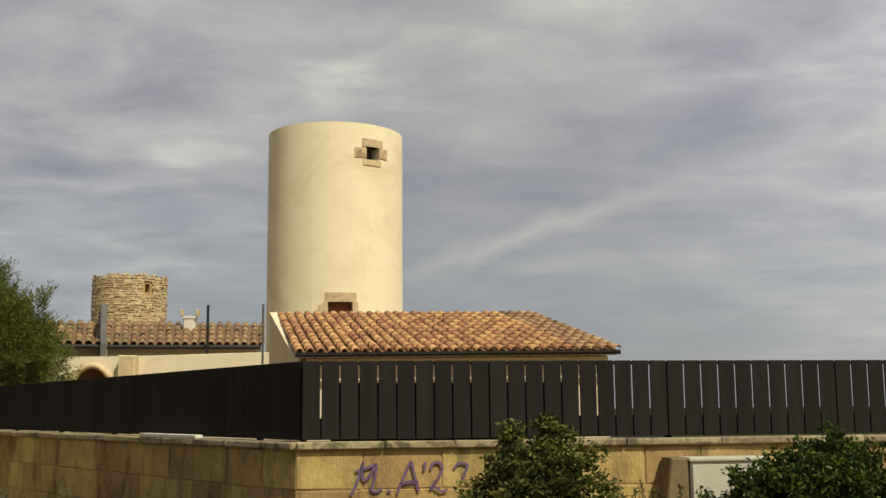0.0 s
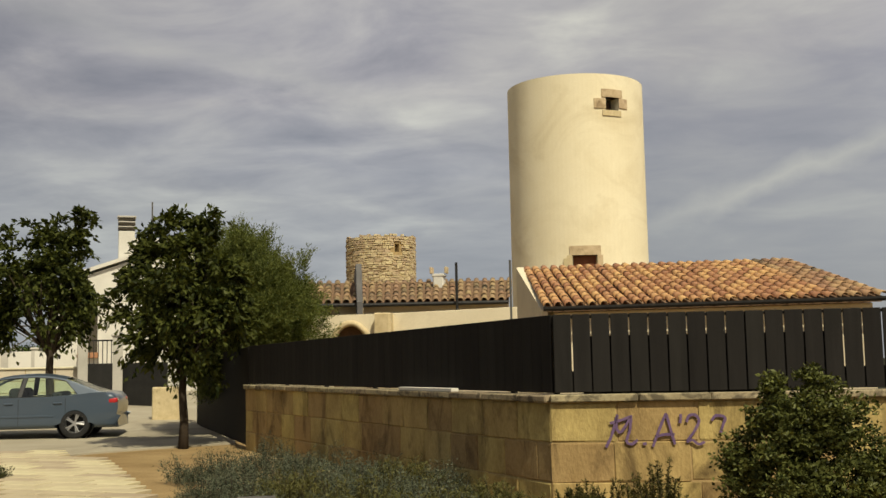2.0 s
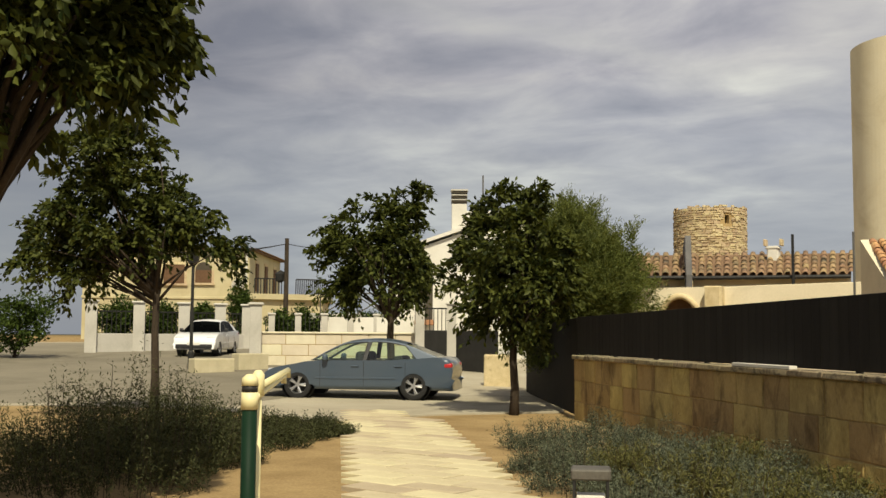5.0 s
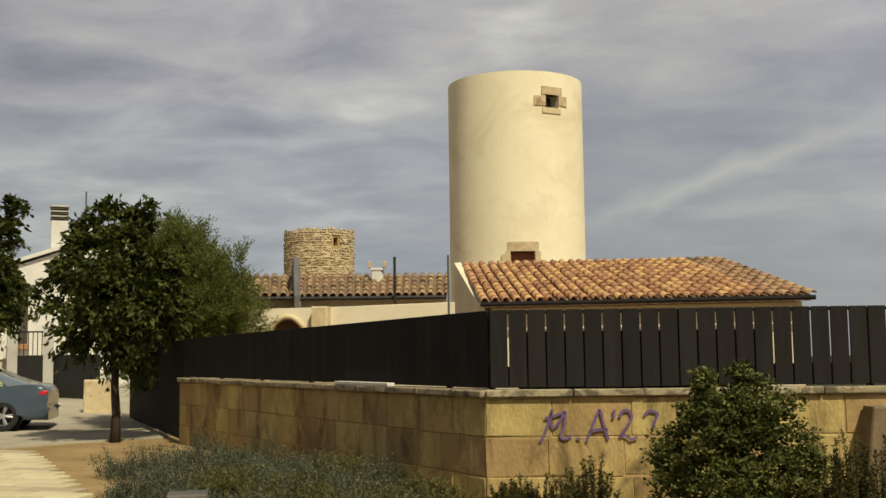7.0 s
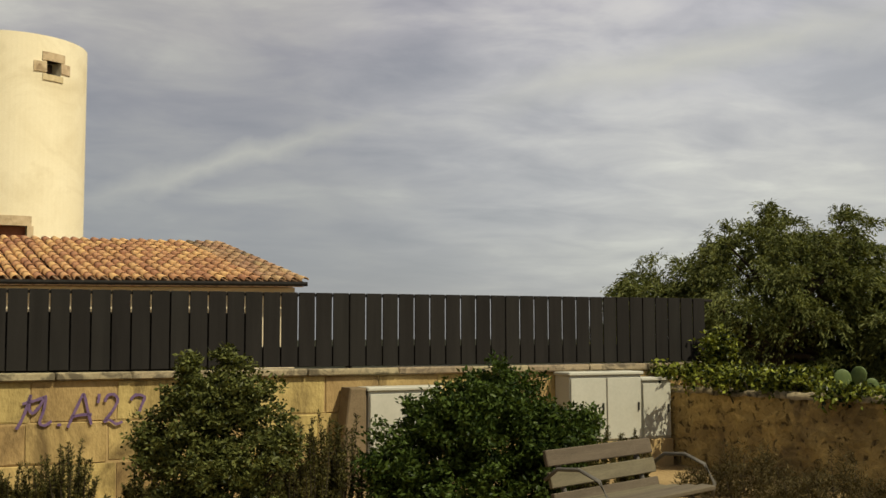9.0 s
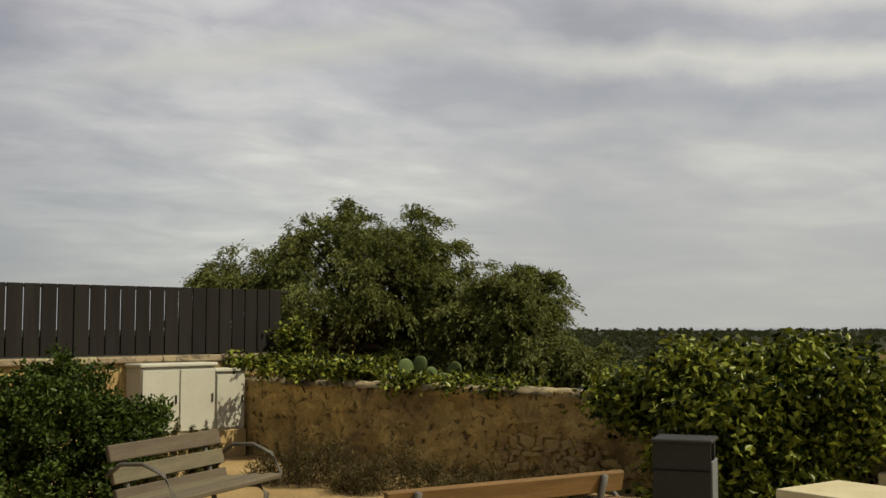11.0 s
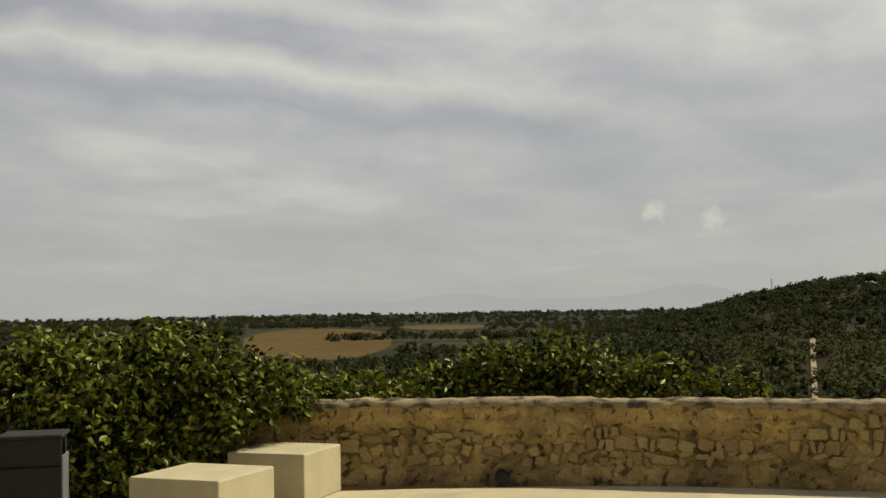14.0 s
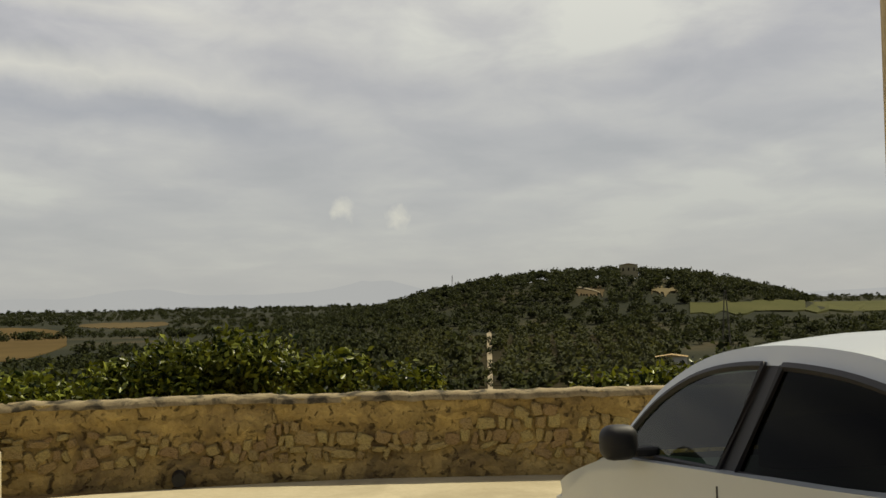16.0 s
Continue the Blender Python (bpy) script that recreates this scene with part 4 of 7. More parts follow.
turned(bush("wide_shrub", "wide dark green leafy shrub beside the bench", az(-17.6, 8.8), [(0, 0, 0.6, 0.85, 0.6, 0.6), (0.15, 0, 1.08, 0.46, 0.4, 0.3), (-0.55, 0, 0.5, 0.4, 0.4, 0.45), (0.6, 0, 0.7, 0.35, 0.35, 0.4), (-0.2, 0, 0.95, 0.3, 0.3, 0.25), (0.85, 0, 0.85, 0.15, 0.15, 0.2)], 760, 52, 0.05, 0.052, 0.026, DARK_BUSH, 62), -17.6)


def spiky(name, label, at, r, h, count, seed, leaf=0.03, material=None, sway=0.16, each=280):
    """Upright wands clothed in needle leaves."""
    rng = np.random.default_rng(seed)
    s = thing(name, label, "shrub", at)
    bm = bmesh.new()
    spots = []
    for k in range(count):
        a, q = rng.uniform(0, math.tau), r * math.sqrt(rng.uniform())
        foot = np.array([q * math.cos(a), q * math.sin(a), 0.0])
        top = foot * 1.12 + np.array([rng.normal() * sway * 0.25, rng.normal() * sway * 0.25, h * rng.uniform(0.55, 1.05) * (1 - 0.35 * (q / r) ** 2)])
        tube([foot * 0.6, (foot + top) / 2, top], [0.006, 0.004, 0.002], 4, bm)
        u = rng.uniform(0.12, 1, each)[:, None]
        spots.append(foot * 0.8 * (1 - u) + top * u + rng.normal(size=(each, 3)) * 0.006)
    part("stem_tangle", bm, BARK, s, kind="stuff")
    part("foliage", leaf_mesh("foliage", np.concatenate(spots), leaf * 1.15, 0.0095, material or ROSEMARY, rng, 0, 0.9, 0.1), None, s)
    return s


for i, (a, d, r, h) in enumerate(((5.3, 9.6, 0.24, 0.54), (2.5, 9.3, 0.28, 0.70), (-9.2, 8.6, 0.30, 0.85), (-10.6, 9.0, 0.28, 0.92), (-7.6, 9.3, 0.25, 0.7), (-23.4, 10.6, 0.22, 0.78), (-25.6, 11.2, 0.15, 0.62), (6.2, 10.6, 0.2, 0.4), (-1.5, 9.9, 0.25, 0.4))):
    spiky("rosemary", "upright rosemary shrub with needle leaves", az(a, d), r, h * 1.08, 52, 70 + i)


def mound(name, label, at, rx, ry, h, turn, wands, seed, material=None, leaf=0.045, each=26, width=0.009):
    """A low cushion of wands, as lavender grows."""
    rng = np.random.default_rng(seed)
    s = thing(name, label, "shrub", at, turn)
    spots = []
    bm = bmesh.new()
    for k in range(wands):
        a, q = rng.uniform(0, math.tau), math.sqrt(rng.uniform())
        x, y = rx * q * math.cos(a), ry * q * math.sin(a)
        tuft = noise.noise(Vector((x * 2.6, y * 2.6, seed * 1.7)))
        hh = h * (1 - 0.65 * q * q) * rng.uniform(0.75, 1.1) * max(0.25, 0.95 + 1.25 * tuft)
        top = np.array([x * 1.08 + rng.normal() * 0.05, y * 1.08 + rng.normal() * 0.05, hh])
        foot = np.array([x * 0.92, y * 0.92, 0.0])
        u = rng.uniform(0.1, 1, each)[:, None]
        spots.append(foot * (1 - u) + top * u + rng.normal(size=(each, 3)) * 0.02)
        if k % 6 == 0:
            tube([foot, top], [0.005, 0.002], 3, bm)
    part("stem_tangle", bm, BARK, s, kind="stuff")
    part("foliage", leaf_mesh("foliage", np.concatenate(spots), leaf, width, material or LAVENDER, rng, 0, 0.8, 0.1), None, s)
    return s


beds = [(24.6, 15.8, 0.75, 0.6, 0.42), (22.0, 14.4, 0.9, 0.7, 0.5), (19.4, 12.8, 0.9, 0.7, 0.52), (16.4, 12.0, 0.8, 0.7, 0.5), (22.6, 11.6, 0.7, 0.6, 0.45), (18.9, 10.8, 0.8, 0.7, 0.45), (14.0, 11.0, 0.7, 0.6, 0.4), (11.0, 10.2, 0.6, 0.5, 0.3), (20.8, 17.2, 0.9, 0.7, 0.4), (17.2, 15.0, 0.9, 0.6, 0.4), (13.6, 13.0, 0.7, 0.5, 0.35),
        (15.8, 9.2, 0.8, 0.6, 0.42), (12.4, 9.4, 0.6, 0.5, 0.34), (20.2, 9.4, 0.6, 0.5, 0.4), (24.2, 13.2, 0.6, 0.5, 0.36), (9.4, 9.8, 0.5, 0.4, 0.3), (16.2, 13.6, 0.8, 0.5, 0.45),
        ]
for i, (a, d, rx, ry, h) in enumerate(beds):
    mound("lavender", "low grey-green lavender cushion in sandy soil", az(a, d), rx * 0.86, ry * 0.86, h, a, 330, 100 + i)
TUSSOCK = leafy("tussock_blade", (0.045, 0.050, 0.014), (0.190, 0.178, 0.062), 3, 0.25, 0.6)
for i, (a, d, r, h) in enumerate(((17.6, 10.6, 0.42, 0.62), (13.6, 10.0, 0.36, 0.50), (20.6, 12.2, 0.32, 0.5), (15.2, 12.8, 0.36, 0.55), (10.4, 11.2, 0.3, 0.42))):
    spiky("grass_tussock", "yellow-green tussock of fine grass in sandy soil", az(a, d), r, h, 90, 190 + i, 0.055, TUSSOCK, 0.5, 70)
# darker copy of the lavender leaf, with tree shade put into its colour
SHADE_TONED_LAVENDER = leafy("shade_toned_lavender_leaf", (0.014, 0.018, 0.007), (0.080, 0.086, 0.036), 3.0, 0.2, 0.7)
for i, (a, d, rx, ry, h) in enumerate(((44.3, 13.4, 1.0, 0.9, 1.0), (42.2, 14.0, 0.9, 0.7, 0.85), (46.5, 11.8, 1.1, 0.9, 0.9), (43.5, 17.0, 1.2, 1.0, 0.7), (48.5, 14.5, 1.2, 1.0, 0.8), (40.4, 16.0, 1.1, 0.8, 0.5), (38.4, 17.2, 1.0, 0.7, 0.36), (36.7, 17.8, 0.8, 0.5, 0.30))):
    mound("lavender", "tall lavender mound under the street trees, dark green leaf colour holds tree shade", az(a, d), rx, ry, h, a, 520, 160 + i, SHADE_TONED_LAVENDER, 0.055, 30, 0.012)
for i, (a, d, rx, h) in enumerate(((-31, 11.4, 0.6, 0.42), (-35, 10.8, 0.6, 0.4), (-40, 10.2, 0.5, 0.35), (-43.6, 9.6, 0.4, 0.3))):
    mound("dry_grass", "dry brownish grass tuft below the parapet", az(a, d), rx, 0.35, h, a, 240, 130 + i, leafy("dry_grass_leaf_%d" % i, (0.035, 0.030, 0.011), (0.115, 0.088, 0.036), 2, 0.2, 0.7), 0.07)


def creeper(name, label, blobs, clump_n, each, seed, leaf=0.088, width=0.046, spread=0.10):
    rng = np.random.default_rng(seed)
    c = thing(name, label, "creeper", (blobs[0][0], blobs[0][1], 0))
    off = np.array([blobs[0][0], blobs[0][1], 0])
    clumps = clumps_in(blobs, clump_n, rng, 0.7) - off
    bm = bmesh.new()
    for k in rng.choice(len(clumps), min(30, clump_n), replace=False):
        e = Vector(clumps[k])
        tube([e + Vector((0.12, 0.05, -0.22)), e + Vector((0.03, 0.0, -0.1)), e], [0.010, 0.008, 0.004], 5, bm)
    part("stem_tangle", bm, BARK, c, kind="stuff")
    part("foliage", leaf_mesh("foliage", leaves_round(clumps, each, spread, rng), leaf, width, IVY_LEAF, rng, 0.5, 0.0), None, c)
    return c


def blob(a, d, z, ra, rd, rz):
    p = az(a, d)
    return (p.x, p.y, z, ra, rd, rz)


creeper("creeper", "big heap of leafy green creeper hanging over the parapet", [
    blob(-53, 9.7, 0.75, 0.85, 0.6, 0.62), blob(-50.5, 10.0, 1.06, 0.5, 0.4, 0.36), blob(-57.2, 9.8, 0.98, 0.6, 0.45, 0.42), blob(-48.0, 10.2, 0.95, 0.4, 0.4, 0.3), blob(-55.0, 9.55, 0.42, 0.55, 0.3, 0.42), blob(-51, 9.55, 0.42, 0.6, 0.3, 0.42), blob(-60.3, 10.1, 0.9, 0.4, 0.3, 0.22), blob(-46.4, 10.5, 0.95, 0.3, 0.3, 0.16), blob(-55.5, 10.0, 1.2, 0.5, 0.4, 0.25)], 900, 50, 81)
creeper("creeper", "green creeper growing along the top of the parapet", [
    blob(-73, 11.3, 0.85, 0.7, 0.4, 0.38), blob(-76, 11.3, 0.95, 0.5, 0.4, 0.38), blob(-70, 11.2, 0.8, 0.4, 0.4, 0.25), blob(-80, 11.2, 0.8, 0.6, 0.4, 0.27), blob(-65, 10.9, 0.8, 0.5, 0.3, 0.17), blob(-84, 11.1, 0.72, 0.4, 0.3, 0.2), blob(-62, 10.6, 0.82, 0.4, 0.3, 0.16), blob(-68, 10.9, 0.72, 0.6, 0.3, 0.14)], 430, 40, 82)
creeper("creeper", "patch of green creeper behind the parapet", [blob(-97, 11.0, 0.72, 0.4, 0.3, 0.14), blob(-94, 11.0, 0.66, 0.3, 0.3, 0.12), blob(-99.5, 11.0, 0.75, 0.3, 0.3, 0.12)], 80, 40, 83)
creeper("creeper", "yellowish creeper trailing over the wall tops", [
    blob(-29.3, 13.7, 1.10, 0.45, 0.3, 0.10), blob(-31, 13.4, 1.10, 0.5, 0.3, 0.12), blob(-33.5, 13.1, 1.08, 0.5, 0.3, 0.14), blob(-36, 12.4, 0.97, 0.4, 0.3, 0.08), blob(-38.6, 12.2, 0.97, 0.4, 0.3, 0.07), blob(-41.5, 11.9, 0.94, 0.4, 0.3, 0.06), blob(-27.6, 14.1, 1.16, 0.3, 0.2, 0.07), blob(-30, 14.5, 1.4, 0.25, 0.25, 0.28)], 200, 34, 84, 0.070, 0.042, 0.07)


def prickly_pear():
    rng = random.Random(17)
    p = thing("prickly_pear", "prickly pear with flat green pads behind the parapet", "cactus", az(-36.9, 13.0))
    pad_green = surface("cactus_pad", (0.055, 0.085, 0.022), (0.11, 0.15, 0.045), 9, 0.6, 0.3, 70, (0.10, 0.09, 0.03), 6, (0.6, 0.75))
    for x, z, w, tilt in ((-0.26, 1.08, 0.20, -15), (-0.10, 1.13, 0.17, 12), (0.04, 1.02, 0.15, -30), (0.30, 1.06, 0.18, 25), (0.16, 0.94, 0.17, 5), (-0.18, 0.82, 0.22, 8), (0.10, 0.72, 0.22, -6), (0.02, 0.45, 0.26, 0), (-0.05, 0.15, 0.28, 0)):
        bm = bmesh.new()
        bmesh.ops.create_icosphere(bm, subdivisions=3, radius=1.0)
        for v in bm.verts:
            v.co.x *= 0.5 * w * (1 + 0.16 * v.co.z)
            v.co.y *= 0.020
            v.co.z *= 0.66 * w
        part("pad", bm, pad_green, p, smooth=True, at=pose(x, rng.uniform(-0.05, 0.05), z, 0, tilt, rng.uniform(-40, 40)))
    return turned(p, -37)


prickly_pear()


# ---- paving, street and terrace ----
def sheet(name, inner, outer, a0, a1, rise, steps, rings, material, label, category):
    """A thin paved sheet laid over the ground between two distances that depend on the bearing."""
    bm = bmesh.new()
    rows = []
    for k in range(steps + 1):
        a = a0 + (a1 - a0) * k / steps
        row = []
        for j in range(rings + 1):
            p = az(a, inner(a) + (outer(a) - inner(a)) * (j / rings) ** 1.6)
            row.append(bm.verts.new((p.x, p.y, ground_z(p.x, p.y) + rise)))
        edge = bm.verts.new(row[0].co - Vector((0, 0, rise + 0.1)))
        rows.append([edge] + row)
    for u, v in zip(rows, rows[1:]):
        for j in range(len(u) - 1):
            bm.faces.new((u[j], u[j + 1], v[j + 1], v[j]))
    return single(name, bm, material, label, category, "structure")


def street_near(a):
    return float(np.interp(a, [20, 23, 25, 28, 31, 33.5, 37, 42, 50, 70], [26, 23.2, 22.9, 22.4, 21.8, 20.6, 20.4, 24.0, 25.5, 27]))


sheet("street", street_near, lambda a: 62.0, 23.5, 75, 0.03, 60, 30, STREET, "pale concrete street and forecourt", "street")
sheet("road", lambda a: max(street_near(a) + 0.6, 27.5 - 0.7 * (a - 37)), lambda a: 61.0, 37.5, 75, 0.036, 40, 24, ASPHALT, "worn grey-brown asphalt of the street", "street")
sheet("terrace", lambda a: 2.2, lambda a: float(np.interp(-a, [44, 47, 55, 62, 72, 80, 90, 100, 110, 130], [10.4, 10.3, 10.0, 9.9, 9.95, 10.0, 10.05, 10.15, 10.4, 11.5])), -44, -140, 0.02, 60, 10, TERRACE, "pale concrete terrace inside the parapet", "pavement")


def stone_path():
    rng = random.Random(91)
    p = tagged(new("garden_path"), "path of pale stepped paving slabs through sandy earth", "path", kind="structure")
    u, v = Vector((0.985, -0.17, 0)), Vector((0.17, 0.985, 0))
    start, end = Vector((-12.6, 18.9, 0)), Vector((-2.6, 5.6, 0))
    d = (end - start).normalized()
    side = Vector((-d.y, d.x, 0))
    slabs = [mesh_of(rough_box(-0.385, 0.385, -0.184, 0.184, -0.06, 0.034, 0.010, 0.004, rng), "slab", PAVING) for k in range(5)]
    for j in range(-5, 45):
        for i in range(-40, 30):
            c = Vector((-7.0, 10.0, 0)) + u * (i * 0.80 + (0.4 if j % 2 else 0)) + v * (j * 0.40 - 5)
            s = (c - start).dot(d)
            if -0.5 < s < (end - start).length and -0.55 < (c - start).dot(side) < 0.95:
                m = pose(c.x, c.y, ground_z(c.x, c.y) + rng.uniform(0.006, 0.014), rng.uniform(-0.4, 0.4), rng.uniform(-0.4, 0.4), math.degrees(math.atan2(u.y, u.x)))
                part("slab", rng.choice(slabs), None, p, at=m)


# ---- fixtures in front of the sandstone wall ----
GREY_DOOR = surface("pale_grey_metal", (0.39, 0.385, 0.32), (0.48, 0.475, 0.40), 2, 0.6, 0.08, 30, (0.40, 0.37, 0.28), 1.2, (0.55, 0.85))
DARK_METAL = surface("dark_metal", (0.012, 0.012, 0.011), (0.028, 0.027, 0.025), 3, 0.6, 0.1, 40)
PURPLE = surface("purple_spray_paint", (0.085, 0.050, 0.125), (0.185, 0.120, 0.205), 9, 0.8, 0.1, 60)


def front_x(a):
    """How far along the front wall, from its corner, the bearing a meets its face."""
    frame_at, length = along(CORNER, FRONT_END)
    d = (frame_at.to_3x3() @ Vector((1, 0, 0)))
    w = az(a, 1.0)
    c = Vector((*CORNER, 0))
    k = (c.x * w.y - c.y * w.x) / (d.y * w.x - d.x * w.y)
    return k


FRONT_AT = along(CORNER, FRONT_END)[0]


def cabinet(name, label, a0, a1, z0, z1, doors, depth=0.34, group="utility cabinets"):
    x0, x1 = front_x(a0), front_x(a1)
    c = thing(name, label, "cabinet", group=group)
    c.matrix_world = FRONT_AT @ pose((x0 + x1) / 2, 0, 0)
    w = (x1 - x0) / 2
    part("plinth", box(-w - 0.02, w + 0.02, -depth - 0.02, -0.02, -0.05, z0, 0.01), MORTAR, c, "rough stone plinth")
    part("body", box(-w, w, -depth, -0.015, z0, z1 - 0.03, 0.008), GREY_DOOR, c)
    part("cap", box(-w - 0.025, w + 0.025, -depth - 0.03, -0.012, z1 - 0.03, z1 + 0.012, 0.01), GREY_DOOR, c)
    for k in range(doors):
        a, b = -w + 2 * w * k / doors + 0.012, -w + 2 * w * (k + 1) / doors - 0.012
        d = part("door", box(a, b, -depth - 0.018, -depth - 0.002, z0 + 0.03, z1 - 0.06, 0.004), GREY_DOOR, c)
        part("handle", box(b - 0.05, b - 0.03, -depth - 0.034, -depth - 0.018, (z0 + z1) / 2 - 0.05, (z0 + z1) / 2 + 0.05, 0.003), DARK_METAL, d, "small dark latch")
    return c


cabinet("utility_cabinet", "pale grey two-door utility cabinet against the sandstone wall", -21.75, -25.3, 0.33, 1.14, 2)
cabinet("meter_cabinet", "narrow pale grey meter cabinet beside the parapet", -25.42, -26.85, 0.33, 1.06, 1, 0.30)
# solid dark wedge stands for the service box's side face and slanting shadow
wedge_x = front_x(-11.7)
single("stone_pier", prism([(wedge_x - 0.34, -0.1), (wedge_x - 0.012, -0.1), (wedge_x - 0.012, 1.03), (wedge_x - 0.20, 1.03)], -0.30, -0.015, 0.015, 1), surface("box_shadow_tone", (0.12, 0.088, 0.05), (0.22, 0.165, 0.095), 4, 0.95, 0.5, 40), "dark tapering wedge built for the service box's side and cast shadow", "pier", at=FRONT_AT)
cabinet("wall_box", "low cream service box against the sandstone wall", -11.75, -15.3, 0.2, 1.02, 2, 0.30)


def ribbon(points, width, lift, rng):
    """A sprayed stroke: a flat band along a bent line in x and z, a hair proud of the wall."""
    bm = bmesh.new()
    dense = []
    for i in range(len(points) - 1):
        p = [Vector((*points[max(0, min(len(points) - 1, i + k))], 0)) for k in (-1, 0, 1, 2)]
        for t in np.linspace(0, 1, 7, endpoint=i == len(points) - 2):
            dense.append(0.5 * ((2 * p[1]) + (p[2] - p[0]) * t + (2 * p[0] - 5 * p[1] + 4 * p[2] - p[3]) * t * t + (3 * p[1] - p[0] - 3 * p[2] + p[3]) * t**3))
    rows = []
    for i, q in enumerate(dense):
        d = (dense[min(i + 1, len(dense) - 1)] - dense[max(i - 1, 0)]).normalized()
        s = Vector((-d.y, d.x, 0)) * width * 0.5 * rng.uniform(0.85, 1.15)
        rows.append([bm.verts.new((v.x, y, v.y)) for v, y in ((q + s, -lift), (q - s, -lift), (q - s, 0.0), (q + s, 0.0))])
    for u, v in zip(rows, rows[1:]):
        for i in range(4):
            bm.faces.new((u[i], u[(i + 1) % 4], v[(i + 1) % 4], v[i]))
    bm.faces.new(rows[0])
    bm.faces.new(rows[-1][::-1])
    return bm


def graffiti():
    """M . A ' 2 7, sprayed in purple."""
    rng = random.Random(5)
    g = thing("graffiti", "purple sprayed letters and figures on the sandstone blocks", "graffiti")
    x0, x1 = front_x(4.75), front_x(-1.3)
    g.matrix_world = FRONT_AT @ pose(x0, -0.016, 0.70)
    w = x1 - x0
    strokes = {
        "letter": [[(0.00, 0.0), (0.05, 0.12), (0.09, 0.28), (0.10, 0.32), (0.09, 0.20), (0.12, 0.15), (0.17, 0.22), (0.21, 0.31), (0.20, 0.18), (0.17, 0.06), (0.21, 0.03), (0.26, 0.07)], [(0.04, 0.24), (0.13, 0.27), (0.20, 0.30)]],
        "dot": [[(0.30, 0.03), (0.315, 0.03), (0.33, 0.035)]],
        "letter_a": [[(0.38, 0.0), (0.42, 0.12), (0.48, 0.29), (0.50, 0.31), (0.53, 0.16), (0.56, 0.02)], [(0.40, 0.10), (0.48, 0.12), (0.56, 0.12)]],
        "apostrophe": [[(0.615, 0.32), (0.612, 0.27), (0.605, 0.23)]],
        "figure": [[(0.66, 0.24), (0.68, 0.30), (0.73, 0.31), (0.76, 0.25), (0.72, 0.15), (0.66, 0.05), (0.70, 0.06), (0.75, 0.02), (0.80, 0.04)]],
        "figure_b": [[(0.86, 0.25), (0.90, 0.30), (0.97, 0.28), (0.95, 0.20), (0.93, 0.13)]],
    }
    names = {"letter_a": "letter", "figure_b": "figure"}
    for key, lines in strokes.items():
        me = bmesh.new()
        for line in lines:
            b = ribbon([(x * w, z) for x, z in line], 0.027, 0.006, rng)
            tmp = bpy.data.meshes.new("stroke")
            b.to_mesh(tmp)
            b.free()
            me.from_mesh(tmp)
            bpy.data.meshes.remove(tmp)
        part(names.get(key, key), me, PURPLE, g)


graffiti()

# ---- benches, bin, blocks and small things ----
GREY_WOOD = surface("grey_weathered_wood", (0.070, 0.056, 0.034), (0.155, 0.130, 0.085), 3, 0.85, 0.4, 40, (0.09, 0.07, 0.05), 3, (0.55, 0.75), stretch=(0.6, 6, 6), random_by="object", spread=0.15)
BROWN_WOOD = surface("brown_oiled_wood", (0.085, 0.040, 0.013), (0.19, 0.098, 0.034), 3, 0.7, 0.3, 40, (0.12, 0.05, 0.02), 3, (0.55, 0.8), stretch=(0.6, 6, 6), random_by="object", spread=0.12)
IRON = surface("grey_painted_iron", (0.06, 0.055, 0.045), (0.12, 0.11, 0.09), 6, 0.6, 0.15, 60)


def bench(label, left, right, top, wood, faces_back=False, length_more=0.0, iron=None):
    a, b = Vector(left), Vector(right)
    d = b - a
    L = d.length
    o = thing("bench", label, "bench", (*((a + b) / 2), 0.015), math.degrees(math.atan2(d.y, d.x)) + (180 if faces_back else 0), "park benches")
    rng = random.Random(3)
    for k, (y, z, tilt) in enumerate(((0.0, top - 0.062, -14), (-0.035, top - 0.205, -14), (-0.07, top - 0.345, -14))):
        part("back_slat", rough_box(-L / 2, L / 2, -0.017, 0.017, -0.056, 0.056, 0.006, 0.001, rng), wood, o, at=pose(0, y, z, tilt))
    for k in range(4):
        part("seat_slat", rough_box(-L / 2, L / 2, -0.055, 0.055, -0.017, 0.017, 0.006, 0.001, rng), wood, o, at=pose(0, -0.13 - 0.125 * k, 0.435 + 0.012 * k, 3))
    for s in (-1, 1):
        x = s * (L / 2 - 0.16)
        fr = [(x, 0.05, top - 0.02), (x, -0.01, top - 0.2), (x, -0.06, 0.42), (x, -0.10, 0.2), (x, 0.02, 0.0)]
        part("back_leg", tube(fr, 0.020, 8), iron or IRON, o, smooth=True)
        part("front_leg", tube([(x, -0.1, 0.405), (x, -0.45, 0.425), (x, -0.53, 0.36), (x, -0.5, 0.15), (x, -0.54, 0.0)], 0.020, 8), iron or IRON, o, smooth=True)
        xa = s * (L / 2 + 0.02)
        arm = [(xa, -0.01, top - 0.20), (xa, -0.12, top - 0.12), (xa, -0.30, top - 0.11), (xa, -0.46, top - 0.17), (xa, -0.54, 0.50), (xa, -0.52, 0.40)]
        part("armrest", tube(arm, 0.014, 8), iron or IRON, o, "curved iron armrest", smooth=True)
    return o


bench("grey weathered slatted wooden bench with curved iron arms", (2.80, 7.22), (3.90, 7.86), 0.80, GREY_WOOD)
bench("brown wooden slatted bench seen over its back", (3.12, 4.50), (4.60, 4.36), 0.80, BROWN_WOOD, True)


